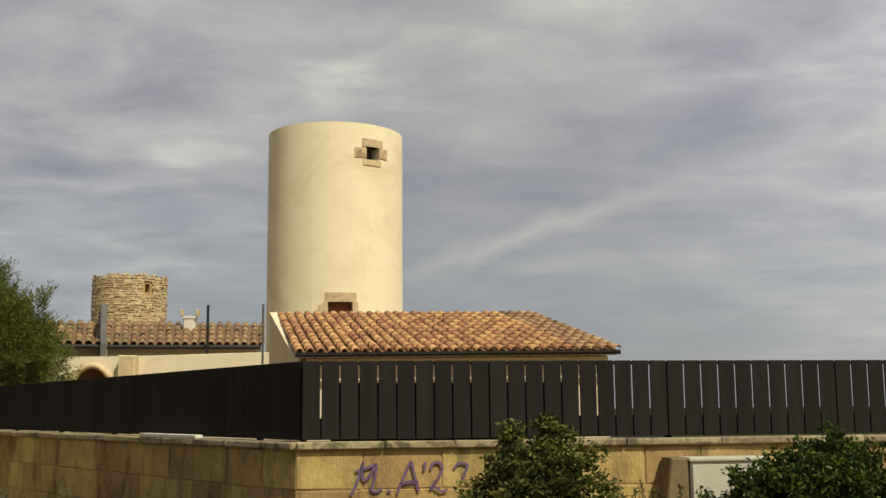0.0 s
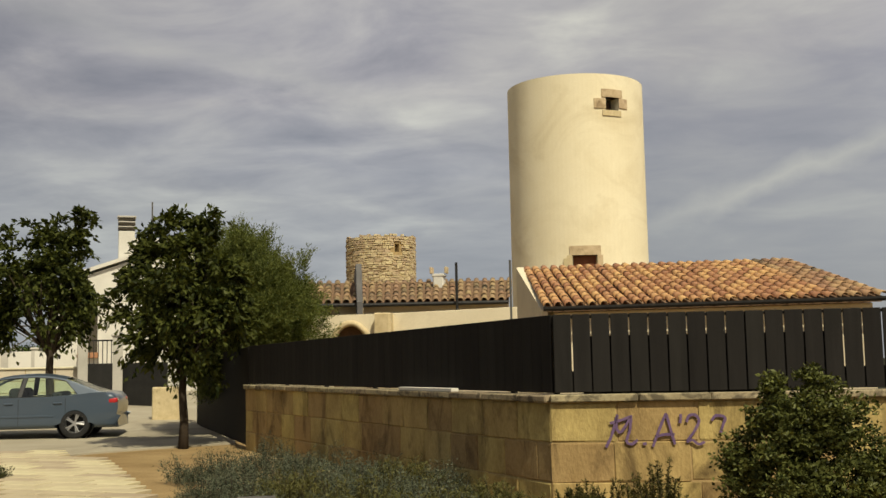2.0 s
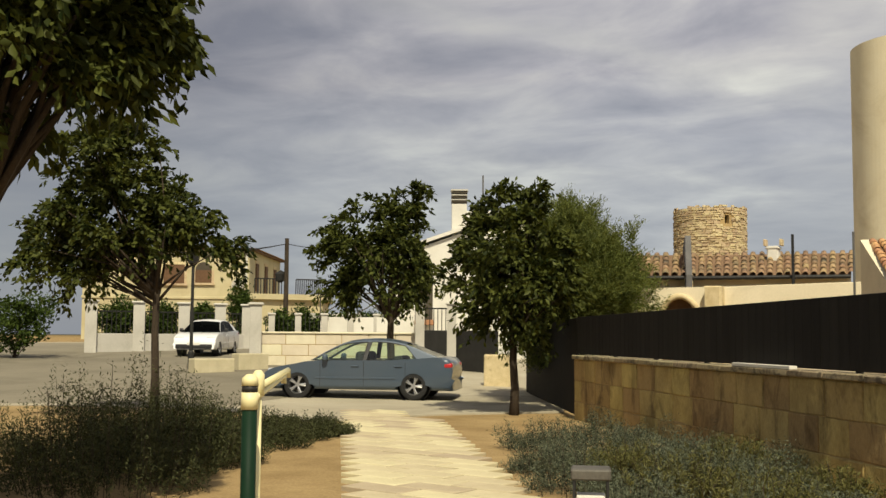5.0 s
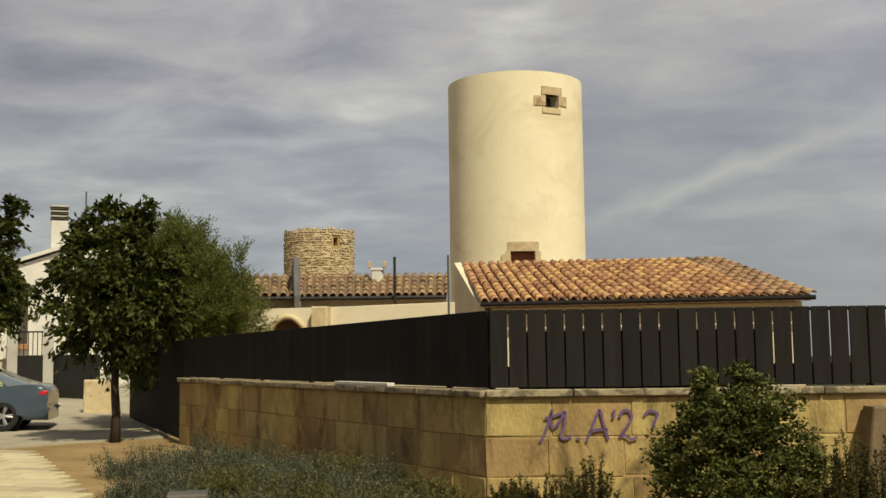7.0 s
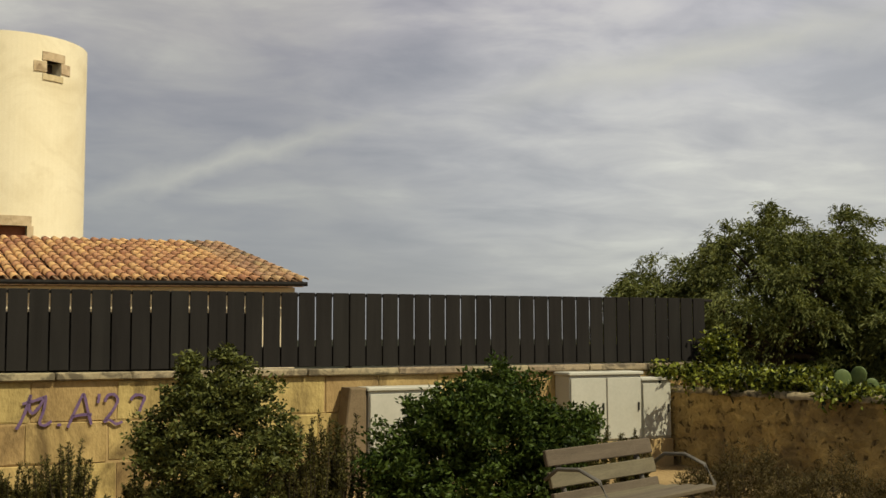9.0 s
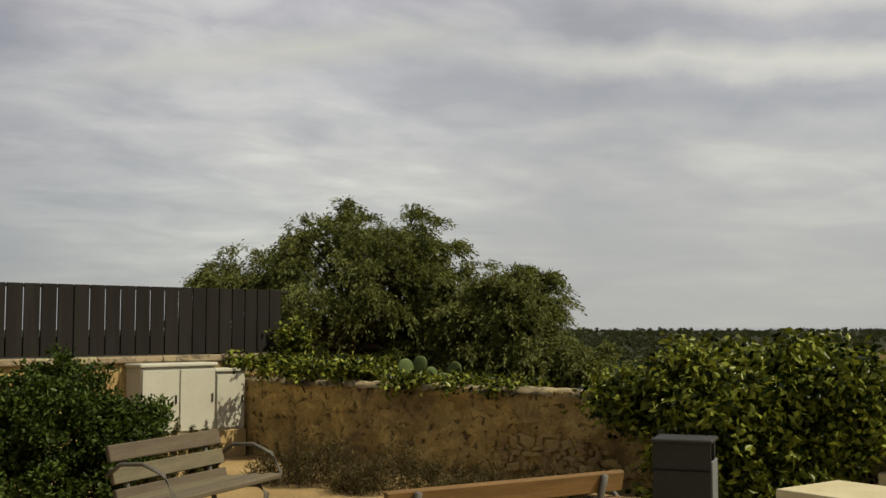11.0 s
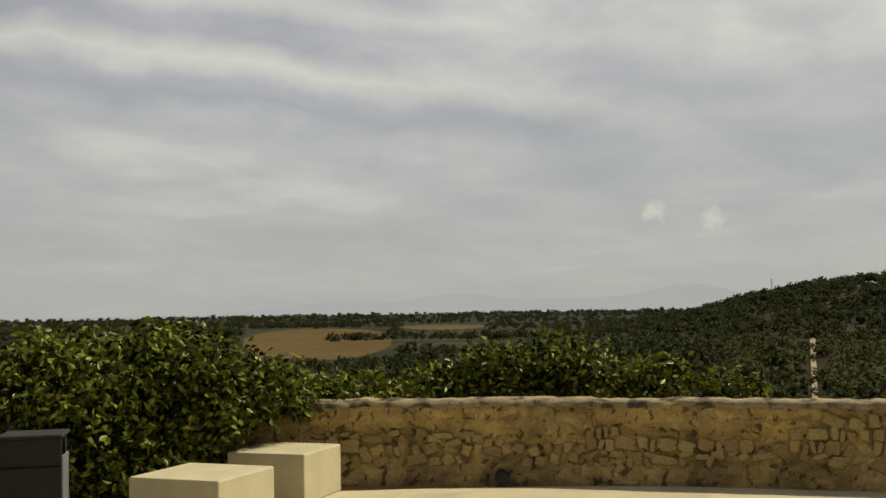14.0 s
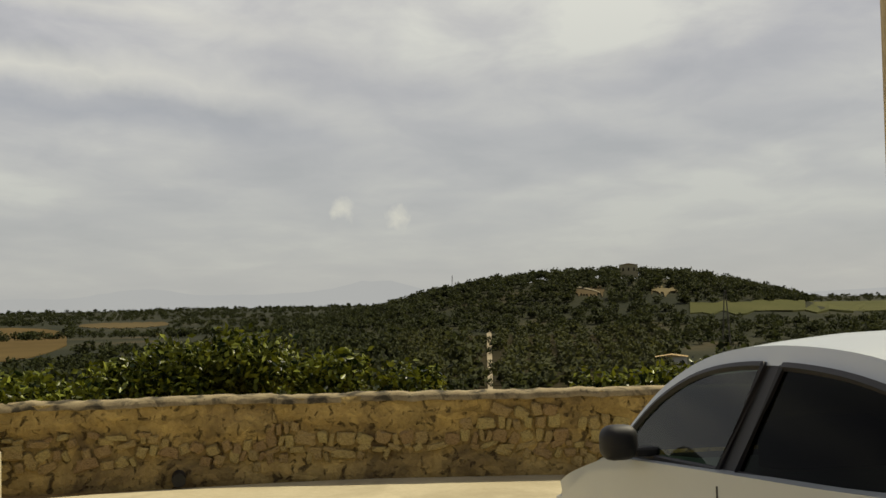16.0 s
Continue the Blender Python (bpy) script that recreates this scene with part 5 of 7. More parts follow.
HATCH_GREY = surface("dull_grey_sheet", (0.10, 0.105, 0.11), (0.17, 0.175, 0.18), 3, 0.6, 0.1, 40)
BLACK_SEAM = surface("dark_gap", (0.004, 0.004, 0.004), (0.008, 0.008, 0.008), 6, 0.9, 0.0)


def litter_bin():
    p = az(-49.7, 7.75)
    b = thing("litter_bin", "dark square litter bin with a pale side hatch", "bin", (*p[:2], -0.01), -58)
    part("body", box(-0.18, 0.18, -0.15, 0.15, 0.05, 0.70, 0.012), DARK_METAL, b)
    for s in (-1, 1):
        part("post", box(s * 0.17 - 0.012, s * 0.17 + 0.012, 0.10, 0.14, 0.0, 0.84, 0.003), DARK_METAL, b)
        part("post", box(s * 0.17 - 0.012, s * 0.17 + 0.012, -0.14, -0.10, 0.0, 0.84, 0.003), DARK_METAL, b)
    part("front_panel", box(-0.19, 0.19, -0.165, -0.152, 0.06, 0.835, 0.004), DARK_METAL, b, "dark front panel")
    part("panel_seam", box(-0.185, 0.185, -0.169, -0.164, 0.655, 0.668), BLACK_SEAM, b, "dark gap across the front panel")
    part("lid", box(-0.20, 0.20, -0.175, 0.175, 0.835, 0.862, 0.008), DARK_METAL, b)
    part("hatch", box(0.182, 0.196, -0.14, 0.14, 0.06, 0.72, 0.003), HATCH_GREY, b, "pale grey side hatch")
    return b


litter_bin()


def stone_seat(x, y, sx, sy, h):
    rng = random.Random(int(x * 10))
    bm = box(-sx / 2, sx / 2, -sy / 2, sy / 2, 0.0, h, 0.014, seg=2)
    return single("cube_seat", bm, CONCRETE, "pale cast-stone cube seat on the terrace", "seat", group="cube seats", at=pose(x, y, 0.02, 0, 0, rng.uniform(-1.5, 1.5)))


stone_seat(7.20, 4.58, 0.76, 0.76, 0.415)
stone_seat(8.60, 4.66, 0.72, 0.72, 0.41)


def bollard_light():
    p = az(22.3, 7.0)
    b = thing("bollard_light", "short black square bollard lamp among lavender", "lamp", p, 22)
    part("body", box(-0.11, 0.11, -0.11, 0.11, -0.05, 0.60, 0.006), DARK_METAL, b)
    for sx in (-1, 1):
        for sy in (-1, 1):
            part("corner_post", box(sx * 0.10 - 0.009, sx * 0.10 + 0.009, sy * 0.10 - 0.009, sy * 0.10 + 0.009, 0.60, 0.735, 0.002), DARK_METAL, b)
    part("diffuser", box(-0.085, 0.085, -0.085, 0.085, 0.602, 0.64, 0.004), WHITE, b, "white diffuser")
    part("cap", box(-0.12, 0.12, -0.12, 0.12, 0.735, 0.80, 0.01), IRON, b, "flat dull grey cap")
    return b


bollard_light()

YELLOW = glossy("cream_yellow_paint", (0.74, 0.67, 0.36), 0.4)
GREEN = surface("dark_green_paint", (0.004, 0.016, 0.008), (0.008, 0.027, 0.013), 3, 0.55, 0.05, 40, spec=0.10)


def fitness_rail():
    p, q = az(39.35, 6.1), az(37.75, 8.0)
    f = thing("fitness_rail", "outdoor exercise rail with dark green posts and cream-yellow bars", "exercise rail", p)
    d = q - p
    part("post", tube([(0, 0, -0.1), (0, 0, 1.20)], 0.040, 16), GREEN, f, "dark green post", True)
    part("collar", tube([(0, 0, 1.20), (0, 0, 1.29)], 0.045, 16), YELLOW, f, "cream-yellow collar", True)
    part("band", tube([(0, 0, 1.29), (0, 0, 1.325)], 0.042, 16), DARK_METAL, f, "black band", True)
    part("cap", tube([(0, 0, 1.325), (0, 0, 1.365), (0, 0, 1.385)], [0.045, 0.042, 0.018], 16), YELLOW, f, "cream-yellow rounded cap", True)
    e = Vector((-0.19, 0.30, 0))
    part("post", tube([(e.x, e.y, -0.1), (e.x, e.y, 1.25)], 0.022, 12), YELLOW, f, "thin cream-yellow post", True)
    part("cap", tube([(e.x, e.y, 1.25), (e.x, e.y, 1.37), (e.x, e.y, 1.395)], [0.036, 0.036, 0.016], 14), YELLOW, f, smooth=True)
    part("bar", tube([(0, 0, 1.24), (d.x * 0.97, d.y * 0.97, 1.305), (d.x, d.y, 1.305), (d.x, d.y, 1.25)], 0.020, 10), YELLOW, f, smooth=True)
    part("bar", tube([(e.x, e.y, 1.30), (d.x + e.x * 0.8, d.y + e.y * 0.8, 1.335), (d.x + e.x * 0.8, d.y + e.y * 0.8, 1.28)], 0.020, 10), YELLOW, f, smooth=True)
    return f


fitness_rail()

# ---- house behind the fence ----
def back_house():
    h = thing("long_house", "long cream house with an old tiled roof behind the fence", "house")
    for a0, a1, n in ((9.4, 16.95, 13), (17.35, 23.5, 14)):
        ea, eb = az(a1, 28.6, 3.14), az(a0, 28.4, 3.14)
        ra, rb = az(a1 - 0.05, 31.0, 3.83), az(a0 - 0.05, 30.8, 3.83)
        tiled_roof("roof", ea, eb, ra, rb, "weathered brown barrel tile roof", 0.205 if n == 13 else 0.23, 0.46, 0, n, "weathered barrel tiles", h, rest_material=TILE_OLD)
        m, L = along(az(a1, 28.9), az(a0, 28.7))
        part("wall", box(0, L, 0, 0.3, -0.2, 3.05), WHITEWASH, h, at=m)
        part("gutter", tube([ea + Vector((0, -0.08, -0.06)), eb + Vector((0, -0.08, -0.06))], 0.05, 8), DARK_METAL, h, "dark gutter")
    # fire wall between the two roofs
    m, L = along(az(17.15, 28.2), az(17.3, 31.4))
    part("fire_wall", prism([(0, -0.2), (L, -0.2), (L, 4.05), (0.8, 4.2), (0, 3.15)], -0.08, 0.08, 0.02, 1), surface("grey_render", (0.09, 0.088, 0.085), (0.15, 0.145, 0.14), 2, 0.9, 0.2), h, "slanting grey fire wall", at=m)
    c = part("chimney", box(-0.15, 0.15, -0.15, 0.15, 3.3, 3.95, 0.03), WHITE, h, "small white chimney with tile hood", at=az(13.0, 30.2))
    part("hood", prism([(-0.19, 0.0), (0.19, 0.0), (0.14, 0.07), (-0.14, 0.07)], -0.17, 0.17, 0.01, 1), WHITE, c, at=Vector((0, 0, 3.92)))
    for s in (-1, 1):
        part("hood_tile", box(s * 0.10 - 0.03, s * 0.10 + 0.03, -0.14, 0.14, 4.0, 4.18, 0.01), FRAME_STONE, c, at=pose(0, 0, 0, 0, s * 1.5))
    part("pole", tube([az(12.1, 28.2, 2.4), az(12.1, 28.2, 4.12)], 0.035, 6), DARK_METAL, h, "thin dark pole")
    return h


back_house()


def yard_wall():
    m, L = along(az(15.6, 25.9), az(9.0, 25.2))
    y = thing("yard_wall", "plain cream yard wall with a sloping top and stone pier", "wall")
    part("wall", prism([(0, -0.2), (L, -0.2), (L, 2.80), (0, 2.74)], 0, 0.2, 0.01, 1), WHITEWASH, y, at=m)
    part("vent", box(L * 0.38, L * 0.55, -0.03, 0.0, 2.25, 2.32, 0.005), DARK_METAL, y, "long narrow dark slot", at=m)
    p = az(15.9, 25.8)
    part("pier", rough_box(-0.20, 0.20, -0.2, 0.2, -0.2, 2.76, 0.03, 0.015, random.Random(4)), FRAME_STONE, y, "rough stone pier", at=p)
    # round-arched opening beside the pier
    m2, L2 = along(az(20.6, 26.4), az(16.2, 25.9))
    cx, r = L2 * 0.68, 0.46
    pts = [(0, -0.2), (0, 2.72), (L2, 2.74), (L2, -0.2), (cx + r, -0.2)]
    pts += [(cx + r * math.cos(t), 1.80 + 0.70 * math.sin(t)) for t in np.linspace(0, math.pi, 14)] + [(cx - r, -0.2)]
    part("arch_wall", prism(pts, 0, 0.22, 0.0), WHITEWASH, y, at=m2)
    bm = bmesh.new()
    arc = [(cx + (r + 0.03) * math.cos(t), 1.80 + 0.73 * math.sin(t)) for t in np.linspace(0, math.pi, 14)]
    tube([(x, -0.03, z) for x, z in arc], 0.07, 8, bm)
    part("arch_band", bm, FRAME_STONE, y, "stone band round the arch", True, at=m2)
    part("arch_door", box(cx - r, cx + r, 0.16, 0.2, -0.2, 2.5), DARK_HOLE, y, "dark brown door", at=m2)
    return y


yard_wall()

# ---- street side: walls, gates, houses, poles ----
def pillar(parent, a, d, z0, z1, w=0.36, cap=True, name="pillar"):
    p = part(name, box(-w / 2, w / 2, -w / 2, w / 2, z0 - 0.3, z1, 0.012), PALE_PAINT, parent, at=pose(*az(a, d), 0, 0, a))
    if cap:
        part("pillar_cap", box(-w * 0.66, w * 0.66, -w * 0.66, w * 0.66, z1, z1 + 0.10, 0.03), PALE_PAINT, p)
    return p


def garden_wall():
    """Low wall of pale blocks along the far side of the forecourt, with a dark iron gate at its end."""
    g = thing("garden_wall", "low garden wall of large pale stone blocks", "wall")
    rng = random.Random(8)
    m, L = along(az(39.2, 40.5), az(31.1, 39.0))
    part("core", box(0, L, 0.01, 0.25, 0.3, 1.60), MORTAR, g, at=m)
    for r in range(3):
        x = -0.3 * (r % 2)
        while x < L:
            w = rng.uniform(0.95, 1.15)
            a, b = max(0, x), min(L, x + w)
            if b - a > 0.1:
                part("block", box(a + 0.012, b - 0.012, 0, 0.1, 0.42 + r * 0.4, 0.80 + r * 0.4, 0.01), PALE_BLOCK, g, at=m)
            x += w
    part("coping", box(-0.03, L + 0.03, -0.05, 0.3, 1.60, 1.67, 0.015), PALE_BLOCK, g, at=m)
    pillar(g, 39.4, 40.0, 0.4, 2.6, 0.42)
    return g


PALE_BLOCK = surface("pale_block", (0.56, 0.50, 0.36), (0.70, 0.64, 0.48), 2, 0.9, 0.15, 30, random_by="object", spread=0.08)
garden_wall()


def iron_gate():
    g = thing("iron_gate", "dark sheet-metal gate between two white pillars", "gate")
    pillar(g, 30.95, 38.2, 0.3, 2.62, 0.32)
    pillar(g, 29.3, 38.0, 0.3, 2.62, 0.32)
    m, L = along(az(30.75, 38.2), az(29.5, 38.0))
    part("panel", box(0, L, 0, 0.04, 0.35, 1.75, 0.005), DARK_METAL, g, at=m)
    for k in range(6):
        x = L * (k + 0.5) / 6
        part("bar", box(x - 0.012, x + 0.012, 0.005, 0.03, 1.75, 2.5), DARK_METAL, g, at=m)
    part("top_rail", box(0, L, 0, 0.04, 2.48, 2.53), DARK_METAL, g, at=m)
    m, L = along(az(29.1, 38.0), az(26.9, 36.5))
    part("panel", box(0, L, 0, 0.04, 0.25, 1.75, 0.005), DARK_METAL, g, "wide dark gate leaf", at=m)
    return g


iron_gate()
single("stone_stub", rough_box(-0.45, 0.45, -0.2, 0.2, -0.2, 1.05, 0.03, 0.01, random.Random(2)), FRAME_STONE, "short pale sandstone wall end beside the gate", "wall", at=pose(*az(26.8, 31.5), 0, 0, 26))


def shutter_window(parent, x, z, w, h, depth_y, arched=False, name="window"):
    fr = part(name, box(x - w / 2, x + w / 2, depth_y - 0.03, depth_y + 0.02, z, z + h, 0.005), DARK_HOLE, parent, "brown shuttered window")
    if arched:
        bm = bmesh.new()
        pts = [(x - w / 2, z + h)] + [(x + w / 2 * math.cos(t), z + h + w / 2 * math.sin(t)) for t in np.linspace(math.pi, 0, 9)]
        prism(pts[1:], depth_y - 0.03, depth_y + 0.02, bm=bm)
        part("arch_light", bm, INSIDE, fr)
    for s in (-1, 1):
        part("jamb", box(x + s * (w / 2 + 0.07) - 0.07, x + s * (w / 2 + 0.07) + 0.07, depth_y - 0.06, depth_y + 0.01, z - 0.02, z + h, 0.01), FRAME_STONE, fr)
    part("sill", box(x - w / 2 - 0.2, x + w / 2 + 0.2, depth_y - 0.14, depth_y + 0.01, z - 0.14, z - 0.02, 0.01), FRAME_STONE, fr)
    if not arched:
        part("lintel", box(x - w / 2 - 0.14, x + w / 2 + 0.14, depth_y - 0.06, depth_y + 0.01, z + h, z + h + 0.16, 0.01), FRAME_STONE, fr)
    return fr


def plan_block(outline, z0, z1, bm=None):
    """A plan outline in x and y, drawn up from z0 to z1."""
    bm = bm or bmesh.new()
    a = [bm.verts.new((x, y, z0)) for x, y in outline]
    b = [bm.verts.new((x, y, z1)) for x, y in outline]
    bm.faces.new(a[::-1])
    bm.faces.new(b)
    for i in range(len(a)):
        j = (i + 1) % len(a)
        bm.faces.new((a[i], a[j], b[j], b[i]))
    return bm


def yellow_house():
    p = az(41.5, 66.0)
    h = thing("yellow_house", "two-storey yellow rendered house with tiled eaves", "house", (*p[:2], 1.0), 36)
    corner, back = (1.95, 0.0), (3.35, 10.5)
    part("wall", plan_block([(-7.6, 0), corner, back, (-7.6, 10.5)], -0.5, 5.5), YELLOW_WALL, h)
    part("eave_board", plan_block([(-7.9, -0.35), (2.25, -0.35), (3.7, 10.8), (-7.9, 10.8)], 5.5, 5.62), DARK_HOLE, h, "dark brown eave boards")
    roof = bmesh.new()
    foot = [roof.verts.new(q) for q in ((-8.0, -0.45, 5.62), (2.35, -0.45, 5.62), (3.8, 10.9, 5.62), (-8.0, 10.9, 5.62))]
    ridge = [roof.verts.new((-7.9, 5.2, 6.05)), roof.verts.new((0.2, 5.2, 6.05))]
    for q in ((foot[0], foot[1], ridge[1], ridge[0]), (foot[1], foot[2], ridge[1]), (foot[2], foot[3], ridge[0], ridge[1]), (foot[3], foot[0], ridge[0]), tuple(foot[::-1])):
        roof.faces.new(q)
    part("roof", roof, TILE_STUFF, h, "low hipped tile roof")
    shutter_window(h, -2.4, 3.5, 1.2, 1.1, 0)
    shutter_window(h, -0.7, 3.55, 0.95, 0.75, 0, True)
    shutter_window(h, -3.2, 0.4, 1.0, 1.6, 0)
    part("string_course", box(-7.65, 1.95, -0.08, 0.0, 2.58, 2.74, 0.02), YELLOW_WALL, h)
    part("downpipe", tube([(1.80, -0.08, 0), (1.80, -0.08, 5.5)], 0.06, 6), WHITE, h)
    m, L = along(corner, back)
    for u in (0.22, 0.50, 0.80):
        sh = part("shutter", box(L * u - 0.42, L * u + 0.42, -0.07, 0.03, 3.15, 4.85, 0.01), DARK_HOLE, h, "tall brown shutter", at=m)
        part("shutter_frame", box(L * u - 0.55, L * u + 0.55, -0.04, -0.005, 4.87, 5.05, 0.01), FRAME_STONE, sh)
    b = part("balcony", plan_block([(2.0, -0.3), (6.6, 1.2), (7.0, 9.5), (3.3, 9.5)], 2.62, 2.95), YELLOW_WALL, h, "flat terrace with dark railing")
    part("terrace_wall", plan_block([(2.05, 0.0), (6.3, 1.4), (6.7, 9.3), (3.2, 9.3)], -0.5, 2.62), YELLOW_WALL, h)
    for x0, y0, x1, y1, n in ((2.3, -0.1, 4.2, 0.5, 12), (4.7, 0.65, 6.5, 1.25, 16)):
        for k in range(n):
            x, y = x0 + (x1 - x0) * k / (n - 1), y0 + (y1 - y0) * k / (n - 1)
            part("baluster", box(x - 0.03, x + 0.03, y - 0.02, y + 0.02, 2.95, 3.85), DARK_METAL, b)
        part("rail", tube([(x0, y0, 3.85), (x1, y1, 3.85)], 0.04, 5), DARK_METAL, b)
    part("dish", tube([(1.35, -0.28, 3.42), (1.35, -0.22, 3.44), (1.35, -0.1, 3.42)], [0.40, 0.24, 0.04], 16), WHITE, h, "white satellite dish")
    return h


yellow_house()


def white_house():
    p = az(29.6, 46.0)
    h = thing("white_house", "white house with a gable and a tall louvred chimney", "house", (*p[:2], 0.8), 30)
    part("wall", prism([(-2.4, -0.5), (4.5, -0.5), (4.5, 5.6), (1.0, 5.2), (-2.4, 4.0)], 0, 6), WHITE, h)
    part("roof", prism([(-2.7, 4.0), (1.0, 5.3), (4.8, 5.75), (4.8, 5.9), (1.0, 5.45), (-2.7, 4.15)], -0.2, 6.2), WHITE, h, "white roof edge")
    c = part("chimney", box(0.22, 0.86, 0.3, 0.9, 3.5, 6.35, 0.02), WHITE, h, "tall white chimney with dark slatted hood")
    for k in range(5):
        part("slat", box(0.20, 0.88, 0.28, 0.92, 6.40 + 0.10 * k, 6.455 + 0.10 * k, 0.006), PALE_PAINT if k % 2 else INSIDE, c)
    part("hood_top", box(0.17, 0.91, 0.25, 0.95, 6.9, 6.97, 0.01), PALE_PAINT, c)
    part("antenna", tube([(1.55, 0.5, 5.2), (1.55, 0.5, 7.6)], 0.03, 6), IRON, h)
    part("upper_block", box(0.86, 2.6, 1.2, 4, 4.8, 6.15, 0.02), WHITE, h)
    w = part("window", box(-1.3, -0.55, -0.05, 0.02, 1.4, 3.4, 0.01), INSIDE, h, "tall dark window with a red sill")
    part("window_frame", box(-1.36, -1.30, -0.07, 0.02, 1.35, 3.45), WHITE, w)
    part("window_frame", box(-0.55, -0.49, -0.07, 0.02, 1.35, 3.45), WHITE, w)
    part("flower_box", box(-1.3, -0.5, -0.3, -0.06, 1.2, 1.42, 0.02), TILE, w, "red flower box")
    t = part("terrace_wall", box(-5.2, -2.4, -0.4, 2.0, -0.5, 1.5), WHITE, h, "white terrace front")
    for k in range(2):
        x = -5.2 + 1.4 * k
        a, b = (x, -0.5, 1.55), (x + 1.4, -0.5, 2.45)
        part("rail_brace", tube([a, b], 0.025, 5), IRON, t)
        part("rail_brace", tube([(x, -0.5, 2.45), (x + 1.4, -0.5, 1.55)], 0.025, 5), IRON, t)
        part("rail_post", tube([(x, -0.5, 1.5), (x, -0.5, 2.5)], 0.03, 5), IRON, t)
    part("rail_top", tube([(-5.2, -0.5, 2.48), (-2.4, -0.5, 2.48)], 0.03, 5), IRON, t)
    part("back_wall", box(-6.5, -2.4, 2.0, 6, -0.5, 1.7), PALE_PAINT, h)
    return h


white_house()


def railing_wall():
    """White pillars with low walls, dark railings and hedge along the street."""
    g = thing("street_railing", "low white wall with pillars and dark iron railing", "fence")
    stops = [(47.5, 50), (45.2, 51), (43.0, 52), (41.2, 53), (39.85, 54)]
    for (a, d), (b, e) in zip(stops, stops[1:]):
        m, L = along(az(a, d), az(b, e))
        part("low_wall", box(0.2, L - 0.2, -0.1, 0.12, 0.4, 1.55, 0.01), PALE_PAINT, g, at=m)
        for k in range(int(L / 0.22)):
            x = 0.3 + k * 0.22
            part("bar", box(x - 0.015, x + 0.015, 0, 0.03, 1.55, 2.55), DARK_METAL, g, at=m)
        part("rail", box(0.2, L - 0.2, 0, 0.04, 2.5, 2.56), DARK_METAL, g, at=m)
    for a, d in stops:
        pillar(g, a, d, 0.6, 2.9, 0.5)
    m, L = along(az(38.9, 46), az(33.2, 46))
    for k in range(int(L / 0.18)):
        x = k * 0.18
        part("bar", box(x - 0.015, x + 0.015, 0, 0.03, 1.4, 2.3 + 0.15 * math.sin(k * 0.9)), DARK_METAL, g, at=m)
    for k in range(5):
        pillar(g, 38.6 - 1.35 * k, 45.8, 0.6, 2.35, 0.26)
    return g


railing_wall()
for i, (a, d, w, h) in enumerate(((46.3, 52.5, 1.8, 2.4), (44.2, 53.5, 1.6, 2.3), (42.2, 54.5, 1.2, 2.2), (38.3, 46.6, 0.7, 1.9), (37.2, 46.6, 0.6, 2.1), (36.0, 46.6, 0.7, 1.8), (34.8, 46.6, 0.7, 1.9), (33.7, 46.6, 0.6, 1.9), (40.3, 60, 1.0, 3.4), (51, 46, 3.0, 2.6), (56, 42, 3.2, 2.6))):
    bush("hedge_bush", "dark green garden hedge behind the railing", (*az(a, d)[:2], ground_z(*az(a, d)[:2])), [(0, 0, h * 0.55, w * 0.6, w * 0.5, h * 0.45), (w * 0.3, 0, h * 0.6, w * 0.4, w * 0.4, h * 0.4)], 120, 34, 0.18, 0.17, 0.09, DARK_BUSH, 150 + i)


def utility_pole():
    p = az(37.9, 50)
    u = thing("utility_pole", "tall wooden utility pole with wires and a lantern", "pole", (*p[:2], 0.7))
    part("pole", tube([(0, 0, -0.3), (0.0, 0, 5.2)], [0.13, 0.09], 8), BARK, u)
    part("lantern_arm", tube([(0, 0, 3.6), (-0.35, 0, 3.75)], 0.03, 6), DARK_METAL, u)
    part("lantern", tube([(-0.35, 0, 3.2), (-0.35, 0, 3.3), (-0.35, 0, 3.6), (-0.35, 0, 3.75)], [0.08, 0.2, 0.24, 0.05], 8), DARK_METAL, u, "black street lantern")
    for q, z in ((az(47, 44), 4.2), (az(48, 43), 3.8), (az(30.5, 46), 4.7)):
        e = Vector((q.x - p.x, q.y - p.y, z))
        pts = [Vector((0, 0, 4.95)).lerp(e, k / 10) - Vector((0, 0, 0.9 * 4 * (k / 10) * (1 - k / 10) * 0.35)) for k in range(11)]
        part("wire", tube(pts, 0.016, 4), DARK_METAL, u, "sagging black wire")
    return u


utility_pole()


def lamp_post():
    p = az(42.6, 38)
    l = thing("street_lamp", "black street lamp column beside the street", "street lamp", (*p[:2], GZ(42.6, 38)))
    part("column", tube([(0, 0, -0.1), (0, 0, 0.6), (0, 0, 0.65), (0, 0, 3.5)], [0.11, 0.10, 0.06, 0.05], 10), DARK_METAL, l)
    part("lamp", tube([(0, 0, 3.5), (0, 0, 3.6), (0, 0, 3.95), (0, 0, 4.1)], [0.06, 0.17, 0.24, 0.03], 10), DARK_METAL, l, "black lantern head")
    return l


lamp_post()
for a0, a1, d, z1 in ((42.4, 40.4, 36.0, 0.78), (40.2, 38.7, 37.5, 0.92)):
    m, L = along(az(a0, d), az(a1, d + 0.6))
    single("stone_bench", box(0, L, 0, 0.5, -0.3, z1 - GZ(a0, d), 0.03, seg=2), CONCRETE, "long low pale stone bench beside the street", "bench", group="stone benches", at=Matrix.Translation((0, 0, GZ(a0, d))) @ m)


